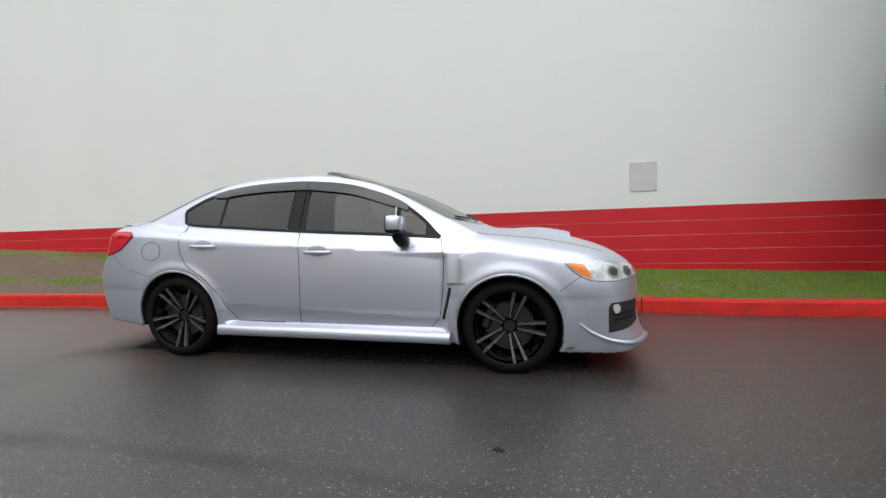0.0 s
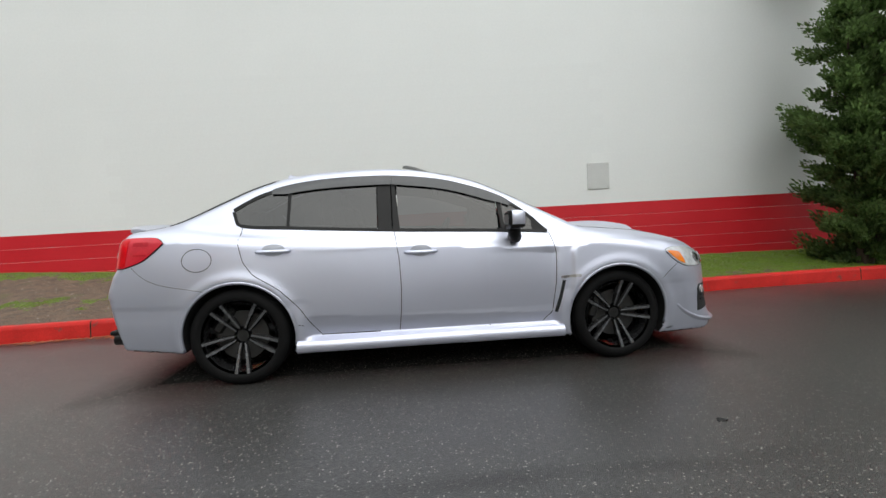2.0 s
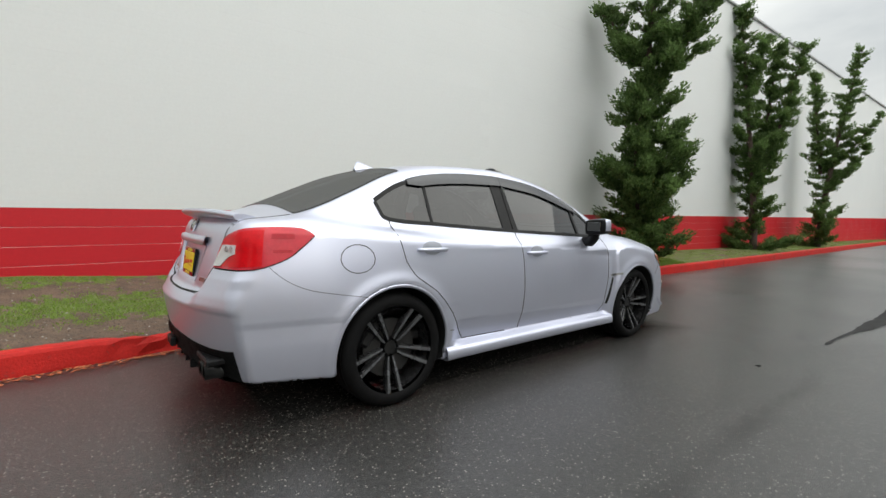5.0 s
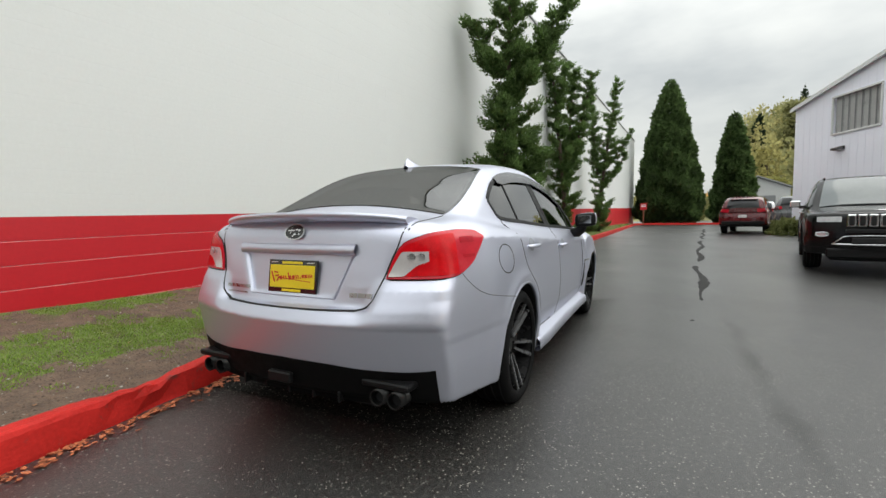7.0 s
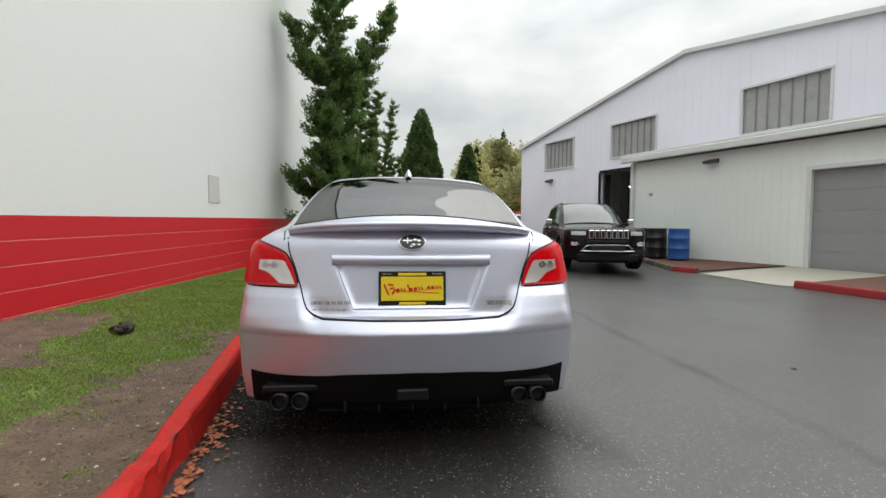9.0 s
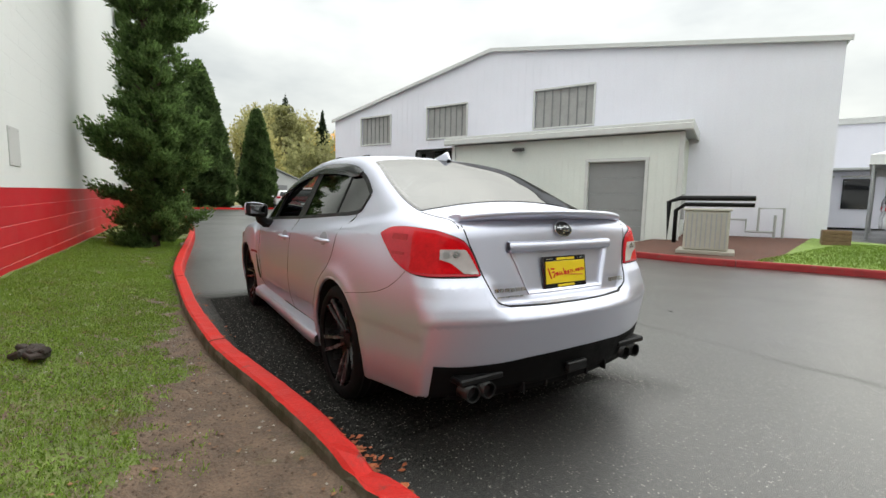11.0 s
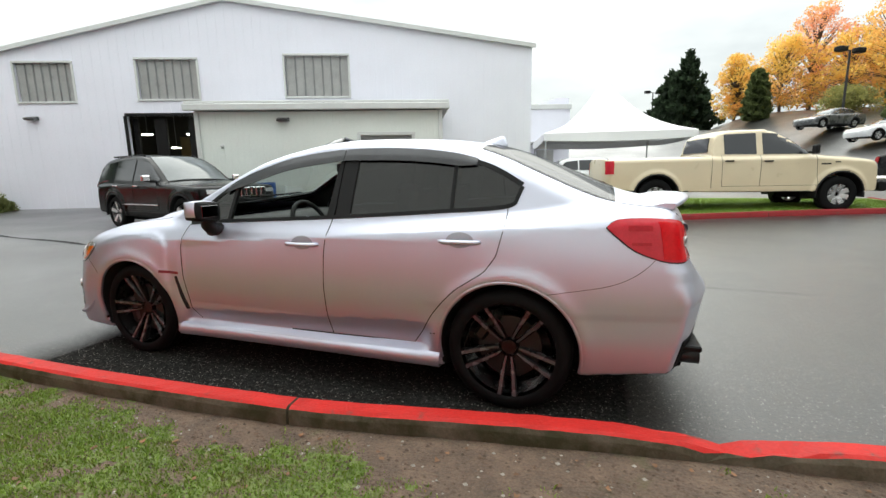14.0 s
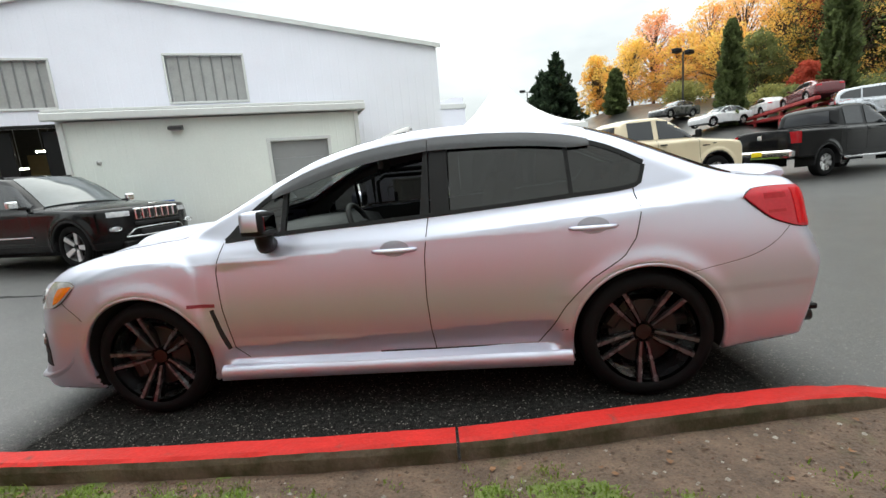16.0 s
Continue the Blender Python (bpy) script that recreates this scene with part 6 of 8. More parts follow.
for y in (-0.115, 0.115):
    plate_box((-0.0075, y, 0.067), (0.002, 0.045, 0.004), "print_bar", M_CHROME)
ga, gb = disc(0, 1.008, 0.06, 0.033)
lay(car_f, facing("back"), ga, gb, 0.010, 0.012).make("emblem", M_GLOSSBLACK, car, "oval dark emblem", smooth=True)
g = Geo()
a = np.linspace(0, 2 * np.pi, 40, endpoint=False)
lay(car_f, facing("back"), *strip(np.stack([0.06 * np.cos(a), 1.008 + 0.033 * np.sin(a)], -1), 0.005, True, step=0.012), 0.012, 0.008, g)
for ey, ez, er in ((0.022, 1.014, 0.022), (-0.006, 0.998, 0.009), (-0.012, 1.018, 0.008), (-0.030, 1.014, 0.008), (-0.030, 0.998, 0.008), (0.006, 0.990, 0.007)):
    lay(car_f, facing("back"), *strip([(ey - er, ez), (ey + er, ez)], 0.004, step=0.01), 0.0125, 0.003, g)
    lay(car_f, facing("back"), *strip([(ey, ez - er * 0.6), (ey, ez + er * 0.6)], 0.004, step=0.01), 0.013, 0.003, g)
g.make("emblem_ring", M_CHROME, car, "chrome emblem ring")
for y0, n, w, z, h in ((0.455, 6, 0.024, 0.738, 0.016), (0.445, 6, 0.02, 0.708, 0.006), (-0.345, 3, 0.036, 0.733, 0.020)):
    for k in range(n):
        y = y0 - k * (w + 0.006)
        lay(car_f, facing("back"), *strip([(y, z), (y - w, z)], h, step=0.01), 0.004, 0.006).make("badge_bar", M_STEEL, car)
# smoked wind deflector that stands up at the roof's front
g = Geo()
yy_ = np.linspace(-0.47, 0.47, 31)
bow_ = 0.10 * (yy_ / 0.47) ** 2
edge_ = np.clip((0.47 - np.abs(yy_)) / 0.05, 0, 1) ** 0.5
roof_at = lambda x_, y_: meet(car_f, *facing("top")(x_, y_))[:, 2]
rows_ = []
for back_, up_ in ((0.0, 0.002), (0.07, 0.018), (0.15, 0.035), (0.21, 0.042), (0.235, 0.04), (0.21, 0.034), (0.15, 0.026), (0.07, 0.01), (0.0, -0.004)):
    xx_ = 1.47 - bow_ - back_
    rows_.append(np.stack([xx_, yy_, roof_at(xx_, yy_) + up_ * (0.25 + 0.75 * edge_)], -1))
g.grid(np.stack(rows_, 1))
g.make("roof_deflector", M_GLOSSBLACK, car, "smoked roof wind deflector", smooth=True)
# shark fin
g = Geo()
prof = [(0.42, 0.0, 0.03), (0.33, 0.014, 0.040), (0.26, 0.036, 0.036), (0.205, 0.052, 0.024), (0.185, 0.046, 0.018), (0.17, 0.0, 0.026)]
zt = float(C_ROOF(0.3)) - 0.004
g.grid([[(x, w, zt - 0.02 - 0.1 * max(0, 0.3 - x)), (x, w * 0.6, zt + h * 0.7 - 0.06 * max(0, 0.3 - x)), (x, 0, zt + h), (x, -w * 0.6, zt + h * 0.7 - 0.06 * max(0, 0.3 - x)), (x, -w, zt - 0.02 - 0.1 * max(0, 0.3 - x))] for x, h, w in prof])
g.make("shark_fin", M_SILVER, car, "silver shark fin antenna", smooth=True)
# exhaust
for s in (-1, 1):
    for y in (0.50, 0.588):
        g = Geo()
        g.lathe(((0.032, 0.0), (0.037, -0.004), (0.037, 0.16), (0.030, 0.16), (0.030, 0.004)), 24, pose(-0.925, s * y, 0.302, 0, 90, 0))
        g.make("exhaust_tip", M_DARKSTEEL, car, "round dark steel exhaust tip", smooth=True)
        g = Geo()
        g.lathe(((0.0001, 0.03), (0.031, 0.03)), 20, pose(-0.925, s * y, 0.302, 0, 90, 0))
        g.make("exhaust_bore", M_GAP, car)
    Geo().box((-0.86, s * 0.54, 0.362), (0.14, 0.24, 0.03), 0.012).make("exhaust_shroud", M_BLACKPLASTIC, car)
for y in (-0.3, -0.15, 0, 0.15, 0.3):
    Geo().box((-0.90, y, 0.275), (0.08, 0.012, 0.05), 0.004).make("diffuser_fin", M_BLACKPLASTIC, car)
Geo().box((-0.985, 0, 0.345), (0.03, 0.14, 0.05), 0.01).make("fog_light_rear", M_BLACKPLASTIC, car)
g = Geo()
g.grid([[(-0.94 + 0.08 * abs(y / 0.6) ** 2, y, 0.30), (-0.93 + 0.08 * abs(y / 0.6) ** 2, y, 0.255), (-0.70, y, 0.20)] for y in np.linspace(-0.62, 0.62, 25)])
g.make("diffuser_panel", M_DIFFUSER, car, "black sloping diffuser panel", smooth=True)
# undertray, its middle low and wide to block red kerb light, and axles
Geo().box((1.3, 0, 0.205), (1.9, 1.5, 0.09), 0.02).make("undertray", M_GAP, car)
Geo().box((3.05, 0, 0.2), (0.5, 1.3, 0.09), 0.02).make("undertray", M_GAP, car)
Geo().box((2.65, 0, 0.22), (0.8, 0.9, 0.09), 0.02).make("undertray", M_GAP, car)
Geo().box((-0.3, 0, 0.26), (1.1, 0.9, 0.09), 0.02).make("undertray", M_GAP, car)
for hx in (0, BASE):
    Geo().tube([(hx, -0.8, HUB_Z), (hx, 0.8, HUB_Z)], 0.04, 10).make("axle", M_DARKSTEEL, car)

wheel_set = wheel_meshes(0.327, 0.257, 0.235, 5, True, (M_GUNMETAL, M_MACHINED))
for hx in (0, BASE):
    for s in (1, -1):
        put_wheel(wheel_set, car, pose(hx, s * 0.760, HUB_Z, 0, (-18 * s if hx else 36), 180 if s > 0 else 0))

# cabin: floor, dash, wheel, seats
Geo().box((1.0, 0, 0.36), (2.5, 1.5, 0.06), 0.02).make("cabin_floor", M_CABIN, car)
g = Geo()
g.grid([[(1.62, y, 0.55), (1.60, y, 0.82), (1.66, y, 0.93 + 0.035 * math.exp(-((y - 0.36) / 0.2) ** 2)), (1.85, y, 0.965), (2.25, y, 0.95), (2.3, y, 0.6)] for y in np.linspace(-0.7, 0.7, 21)])
g.make("dashboard", M_CABIN, car, "charcoal dashboard", smooth=True)
sw = new("steering_wheel")
sw.parent = car
sw.matrix_basis = pose(1.50, 0.37, 0.90, 0, -66, 0)
a = np.linspace(0, 2 * np.pi, 33)
Geo().tube(np.stack([0.18 * np.cos(a), 0.18 * np.sin(a), 0 * a], -1), 0.016, 10, False).make("steering_rim", M_CABIN, sw, smooth=True)
Geo().box((0, 0, 0.01), (0.14, 0.12, 0.05), 0.02).make("steering_boss", M_CABIN, sw)
Geo().box((0, 0.11, 0.005), (0.05, 0.12, 0.02), 0.008).make("steering_spoke", M_GREY_METAL, sw)
Geo().box((0, -0.11, 0.005), (0.05, 0.12, 0.02), 0.008).make("steering_spoke", M_GREY_METAL, sw)
Geo().box((-0.11, 0, 0.005), (0.12, 0.04, 0.02), 0.008).make("steering_spoke", M_GREY_METAL, sw)
for y in (0.37, -0.37):
    seat = new("front_seat")
    seat.parent = car
    Geo().box((1.02, y, 0.56), (0.5, 0.5, 0.16), 0.06).make("seat_cushion", M_SEAT, seat)
    Geo().box((0.72, y, 0.88), (0.14, 0.48, 0.62), 0.06, Euler((0, radians(-14), 0)).to_matrix()).make("seat_back", M_SEAT, seat)
    Geo().box((0.61, y, 1.235), (0.09, 0.26, 0.17), 0.04, Euler((0, radians(-10), 0)).to_matrix()).make("headrest", M_SEAT, seat)
Geo().box((0.12, 0, 0.55), (0.5, 1.3, 0.16), 0.05).make("rear_bench", M_SEAT, car)
Geo().box((-0.10, 0, 0.84), (0.14, 1.2, 0.56), 0.05, Euler((0, radians(-20), 0)).to_matrix()).make("rear_backrest", M_SEAT, car)
for y in (-0.4, 0, 0.4):
    Geo().box((-0.14, y, 1.12), (0.08, 0.22, 0.13), 0.03).make("rear_headrest", M_SEAT, car)
Geo().box((1.42, 0, 1.30), (0.04, 0.22, 0.07), 0.02).make("rear_view_mirror", M_CABIN, car)


# ---- the other vehicles: origin under the middle of the rear axle, nose to +x ----
def vehicle_f(v):
    W, deck, roof, green, back, nose, floor = [spline(v[k]) for k in ("wide", "deck", "roof", "green", "back", "nose", "floor")]
    g0, g1 = v["cab"]

    def f(x, y, z):
        ay = np.abs(y)
        inset = 0.03 * np.clip((0.55 - z) / 0.3, 0, 1) ** 2 + 0.05 * np.clip((z - v["belt"] + 0.12) / 0.2, 0, 1) ** 2
        d0, d1 = np.hypot(x, z - v["hub"]), np.hypot(x - v["base"], z - v["hub"])
        w = W(x) - inset + 0.03 * np.exp(-((d0 - v["arch"] - 0.05) / 0.06) ** 2) + 0.03 * np.exp(-((d1 - v["arch"] - 0.05) / 0.06) ** 2)
        low = smax(ay - w, z - (deck(x) - 0.06 * (ay / 0.9) ** 3), 0.09)
        low = smax(low, back(z) + 0.08 * (ay / 0.9) ** 5 - x, 0.07)
        low = smax(low, x - nose(z) + v["bow"] * (ay / 0.9) ** 3, 0.09)
        low = smax(low, floor(x) - z, 0.03)
        sh = x + ay * ay * np.where(x > (g0 + g1) / 2, 0.22, -0.06)
        top = z - roof(sh) + 0.04 * (ay / 0.7) ** 3
        cab = smax(smax(ay - (green(x) - v["tumble"] * (z - v["belt"])), top * 0.85, v.get("round", 0.09)), v["belt"] - 0.12 - z, 0.02)
        cab = np.maximum(cab, np.maximum(g0 - x, x - g1))
        f0 = smin(low, cab, 0.03)
        if "bed" in v:
            b0, b1, bz = v["bed"]
            f0 = np.maximum(f0, -np.maximum(np.maximum(b0 - x, x - b1), np.maximum(ay - 0.82, bz - z)))
        for d in (d0, d1):
            f0 = smax(f0, -np.maximum(d - v["arch"], 0.5 - ay), 0.015)
        return f0
    return f


def vehicle(name, label, category, at, v, paint, style, res=0.045, trim=M_BLACKPLASTIC, spokes=5):
    """A parked vehicle with glass, lamps, bumpers, mirrors, handles and wheels."""
    root = thing(name, label, category, at)
    f = vehicle_f(v)
    x0, x1, top = v["span"]
    p, q, n = skin(f, (x0, -1.14, v["low"]), (x1, 1.14, top), res)
    c, nn = p[q].mean(1), n[q].mean(1)
    d = np.minimum(np.hypot(c[:, 0], c[:, 2] - v["hub"]), np.hypot(c[:, 0] - v["base"], c[:, 2] - v["hub"]))
    dark = (d < v["arch"] + 0.025) & (np.abs(nn[:, 1]) < 0.8) | ((nn[:, 2] < -0.5) & (c[:, 2] < 0.6))
    lowtrim = ~dark & (c[:, 2] < v.get("cladding", 0))
    roofm = ~dark & (c[:, 2] > v["belt"] + 0.02)
    if "bed" in v:
        inbed = (c[:, 0] > v["bed"][0]) & (c[:, 0] < v["bed"][1]) & (np.abs(c[:, 1]) < 0.835) & (c[:, 2] < v["deck"][0][1] - 0.03)
        dark |= inbed
    skin_part("underbody", p, n, q[dark], M_GAP, root, "black wheel wells and underside")
    skin_part("cladding", p, n, q[lowtrim & ~dark], trim, root, "dark lower cladding")
    skin_part("cab", p, n, q[roofm & ~dark & ~lowtrim], paint, root)
    skin_part("body", p, n, q[~dark & ~lowtrim & ~roofm], paint, root)
    for side in ("left", "right"):
        s = 1 if side == "left" else -1
        rays = facing(side)
        for a, b, lo, hi in v["panes"]:
            L, H = spline(lo), spline(hi)
            lay(f, rays, *band(a, b, L, H, 14, 6), 0.01, 0.02).make("side_glass", M_DARKGLASS, root, "dark side window", smooth=True)
        for pts in v["seams"]:
            lay(f, rays, *strip(pts, 0.007), 0.004, 0.01).make("shut_line", M_GAP, root)
        for hx, hz in v["handles"]:
            y = meet(f, *rays(np.array([hx]), np.array([hz])))[0, 1]
            Geo().box((hx, y + s * 0.02, hz), (0.2, 0.035, 0.035), 0.012).make("door_handle", v.get("bright", trim), root)
        mx, mz = v["mirror"]
        m = new("door_mirror")
        m.parent = root
        Geo().box((mx, s * (v["wide"][1][1] + 0.13), mz), (0.09, 0.17, v.get("mirror_h", 0.18) * 0.8), 0.04).make("mirror_shell", v.get("bright", trim), m)
        Geo().box((mx, s * (v["wide"][1][1] + 0.0), mz - 0.06), (0.08, 0.14, 0.06), 0.02).make("mirror_foot", trim, m)
    ta, tb, tlo, thi = v["shield"]
    tg, vg = np.meshgrid(np.linspace(0.03, 0.97, 12), np.linspace(-1, 1, 15), indexing="ij")
    yy = vg * (tlo + (thi - tlo) * tg)
    lay(f, facing("top"), ta + (tb - ta) * tg - 0.2 * yy * yy, yy, 0.014, 0.03).make("windscreen", M_SCREEN, root, "dark windscreen", smooth=True)

    def behind(a, b):
        o, d_ = facing("back")(a, b)
        return o + (v.get("glass_x", 0.0), 0, 0), d_
    for (ya, za, yb, zb) in v["backglass"]:
        ga, gb = np.meshgrid(np.linspace(-1, 1, 12), np.linspace(0, 1, 8), indexing="ij")
        lay(f, behind, ga * (ya + (yb - ya) * gb), za + (zb - za) * gb, 0.02, 0.04).make("rear_glass", M_DARKGLASS, root, "dark rear window", smooth=True)
    for way, a, b, c0, c1, material, nm, lab in v["lamps"]:
        for s in (1, -1):
            ga, gb = np.meshgrid(np.linspace(a, b, 8) * (s if way in ("back", "front") else 1), np.linspace(c0, c1, 6), indexing="ij")
            w = way if way in ("back", "front") else ("left" if s > 0 else "right")
            lay(f, facing(w), ga, gb, 0.012, 0.025).make(nm, material, root, lab, smooth=True)
    for nm, cc_, ss_, material, lab in v["boxes"]:
        Geo().box(cc_, ss_, min(ss_) * 0.25).make(nm, material, root, lab)
    for side in ("left", "right"):
        s = 1 if side == "left" else -1
        for hx in (0, v["base"]):
            a = np.radians(np.linspace(-8, 188, 40))
            o, d_ = facing(side)(hx + (v["arch"] + 0.035) * np.cos(a), v["hub"] + (v["arch"] + 0.035) * np.sin(a))
            py_ = meet(f, o, d_)[:, 1]
            py_ = np.where(np.abs(py_) > 1.08, s * np.median(np.abs(py_)), py_)
            ring_x, ring_z = hx + v["arch"] * np.cos(a), v["hub"] + v["arch"] * np.sin(a)
            Geo().tube(np.stack([ring_x, py_ - s * 0.012, ring_z], -1), 0.02, 7).make("arch_lip", v.get("lip", M_GAP), root, smooth=True)
            Geo().grid([[(x_, y_ - s * 0.02, z_), (x_, s * 0.47, z_)] for x_, y_, z_ in zip(ring_x, py_, ring_z)]).make("wheel_liner", M_GAP, root)
            Geo().box((hx, s * 0.46, v["hub"] + 0.22), (v["arch"] * 1.9, 0.03, v["arch"] * 1.3), 0.01).make("inner_wing", M_GAP, root)
    ws = wheel_meshes(v["hub"], v["rim"], v["tyre"], spokes, False, style)
    for hx in (0, v["base"]):
        for s in (1, -1):
            put_wheel(ws, root, pose(hx, s * v["track"], v["hub"], 0, 20 if hx else 0, 180 if s > 0 else 0))
    return root


def seat_on_ground(x, y, yaw, up=0.0):
    return pose(x, y, float(ground_z(x, y)) + up, 0, 0, yaw)


M_BLACKPAINT = mat("black_paint", (0.006, 0.006, 0.0065), 0.16, 0, 0.1, 3, 300, coat=0.0, coat_rough=0.03, rvar=0.04, spec=0.26)
M_MAROON = mat("maroon_paint", (0.105, 0.006, 0.010), 0.25, 0.3, 0.08, 3, 300, coat=1.0, coat_rough=0.03, rvar=0.03)
M_CREAM = mat("cream_paint", (0.66, 0.56, 0.38), 0.3, 0, 0.04, 3, 300, coat=0.7, coat_rough=0.04, rvar=0.03)
M_WHITEPAINT = mat("white_paint", (0.72, 0.73, 0.74), 0.28, 0, 0.03, 3, 300, coat=0.8, coat_rough=0.04)
M_GREYPAINT = mat("grey_paint", (0.12, 0.125, 0.13), 0.28, 0.4, 0.05, 3, 300, coat=0.8)

M_DARKRED = mat("dark_red_lens", (0.3, 0.004, 0.008), 0.2, 0, 0.2, 20, 90, spec=0.3)
M_SCREEN = mat("windscreen_glass", (0.12, 0.135, 0.14), 0.08, 0, 0.1, 4, 40, rvar=0.02, spec=0.4, coat=0.15)
M_HEADLENS = mat("bright_headlight", (0.55, 0.56, 0.58), 0.12, 0.3, 0.3, 20, 90, rvar=0.03, coat=0.6)

SUV = dict(base=2.915, hub=0.385, rim=0.27, tyre=0.26, track=0.83, arch=0.45, belt=1.12, tumble=0.32, cab=(-0.98, 2.2), bow=0.28, low=0.2, span=(-1.15, 4.0, 1.85),
           wide=[(-1.1, 0.93), (0, 0.955), (1.4, 0.94), (2.9, 0.965), (3.9, 0.9)],
           deck=[(-1.1, 1.10), (0, 1.14), (1.6, 1.13), (2.2, 1.13), (2.9, 1.09), (3.4, 1.05), (3.85, 0.98)],
           roof=[(-1.1, 0.95), (-1.0, 1.3), (-0.88, 1.58), (-0.6, 1.70), (0, 1.75), (0.7, 1.765), (1.2, 1.715), (1.55, 1.56), (2.15, 1.17), (2.4, 1.0)],
           green=[(-1.1, 0.86), (0, 0.9), (1.4, 0.9), (2.3, 0.84)],
           back=[(0.2, -0.95), (0.5, -1.02), (0.75, -1.02), (0.95, -0.98), (1.2, -0.95)],
           nose=[(0.2, 3.7), (0.4, 3.8), (0.6, 3.82), (0.85, 3.81), (1.0, 3.79), (1.2, 3.72)],
           floor=[(-1.1, 0.42), (0, 0.32), (2.9, 0.30), (3.9, 0.30)], cladding=0.42,
           panes=[(-0.80, -0.08, [(-0.8, 1.24), (-0.08, 1.17)], [(-0.8, 1.36), (-0.6, 1.54), (-0.08, 1.60)]), (-0.02, 0.86, [(-0.02, 1.17), (0.86, 1.14)], [(-0.02, 1.61), (0.86, 1.62)]), (0.93, 1.92, [(0.93, 1.14), (1.92, 1.12)], [(0.93, 1.62), (1.3, 1.56), (1.92, 1.16)])],
           seams=[[(0.9, 1.12), (0.9, 0.5)], [(1.95, 1.10), (1.98, 0.5)], [(-0.03, 1.12), (0.1, 0.95), (0.42, 0.7), (0.5, 0.5)], [(0.5, 0.48), (1.98, 0.48)]],
           handles=[(0.12, 1.03), (1.08, 1.02)], mirror=(1.85, 1.19), mirror_h=0.17, bright=M_CHROME,
           shield=(1.25, 2.2, 0.6, 0.72), backglass=[(0.62, 1.2, 0.55, 1.58)],
           lamps=[("front", 0.50, 0.80, 0.845, 0.93, M_HEADLENS, "headlight", "slim grey headlight"), ("front", 0.68, 0.8, 0.61, 0.66, M_HEADLENS, "fog_lamp", "chrome-rimmed fog lamp"),
                  ("back", 0.55, 0.88, 1.0, 1.16, M_RED_LENS, "tail_light", "red tail light")], boxes=[])
jeep_v = dict(SUV)
# black under_tray added so the gap beneath the body stays in shade
jeep_v["boxes"] = [("grille_slot", (3.836 - 0.02 * (k - 3) ** 2 / 9, -0.384 + 0.128 * k, 0.865), (0.06, 0.07, 0.16), M_GAP, "") for k in range(7)] + \
                  [("grille_rim", (3.822 - 0.02 * (k - 3) ** 2 / 9, -0.384 + 0.128 * k, 0.865), (0.06, 0.112, 0.205), M_CHROME, "chrome grille rim") for k in range(7)] + \
                  [("upper_grille", (3.80, 0, 0.70), (0.08, 0.9, 0.06), M_GAP, ""), ("lower_grille", (3.81, 0, 0.545), (0.08, 0.74, 0.10), M_GAP, ""), ("bumper_lip", (3.74, 0, 0.33), (0.10, 1.36, 0.16), M_BLACKPLASTIC, ""),
                   ("door_trim", (1.2, 0.97, 0.6), (1.6, 0.02, 0.025), M_CHROME, "chrome door strip"), ("door_trim", (1.2, -0.97, 0.6), (1.6, 0.02, 0.025), M_CHROME, "chrome door strip"),
                   ("under_tray", (1.5, 0, 0.27), (4.3, 1.28, 0.14), M_GAP, "black underside"), ("hood_badge", (3.74, 0, 1.03), (0.03, 0.16, 0.02), M_CHROME, "small chrome bonnet badge"),
                   ("roof_rail", (0.2, 0.6, 1.735), (1.5, 0.035, 0.04), M_BLACKPLASTIC, ""), ("roof_rail", (0.2, -0.6, 1.735), (1.5, 0.035, 0.04), M_BLACKPLASTIC, "")]
M_ALLOY = (mat("grey_alloy", (0.30, 0.30, 0.31), 0.45, 0.5, 0.1), mat("bright_alloy", (0.66, 0.66, 0.67), 0.42, 0.4, 0.05))
suv = vehicle("black_suv", "glossy black four-wheel-drive with a chrome slotted grille", "car", seat_on_ground(10.53, -5.47, 168.5), jeep_v, M_BLACKPAINT, M_ALLOY, 0.035)
g = Geo()
cy_ = np.array((0.60, 0.47, 0.40, 0.2, -0.2, -0.40, -0.47, -0.60))
cz_ = np.array((0.485, 0.60, 0.615, 0.622, 0.622, 0.615, 0.60, 0.485))
g.tube(np.stack([3.80 - 0.28 * np.abs(cy_ / 0.9) ** 3 + 0.02, cy_, cz_], -1), 0.013, 8)
cy_ = np.linspace(-0.61, 0.61, 15)
g.tube(np.stack([3.80 - 0.28 * np.abs(cy_ / 0.9) ** 3 + 0.025, cy_, 0.478 + 0 * cy_], -1), 0.02, 8)
g.make("bumper_chrome", M_CHROME, suv, "chrome frame of the lower grille", smooth=True)
for s_ in (-1, 1):
    g = Geo()
    a = np.linspace(0, 2 * np.pi, 25)
    g.tube(np.stack([3.72 - 0.0 * a, s_ * 0.74 + 0.085 * np.cos(a), 0.64 + 0.035 * np.sin(a)], -1), 0.010, 6, False)
    g.make("fog_lamp_ring", M_CHROME, suv, "chrome fog lamp ring", smooth=True)
red_v = dict(SUV)
red_v.update(bright=M_MAROON, boxes=[("number_plate", (-1.035, 0, 0.82), (0.02, 0.32, 0.13), M_WHITEPAINT, "pale number plate"), ("rear_bumper", (-0.99, 0, 0.52), (0.12, 1.66, 0.16), M_BLACKPLASTIC, "black rear bumper"),
                                     ("rear_spoiler", (-0.95, 0, 1.68), (0.24, 1.05, 0.04), M_MAROON, "")])
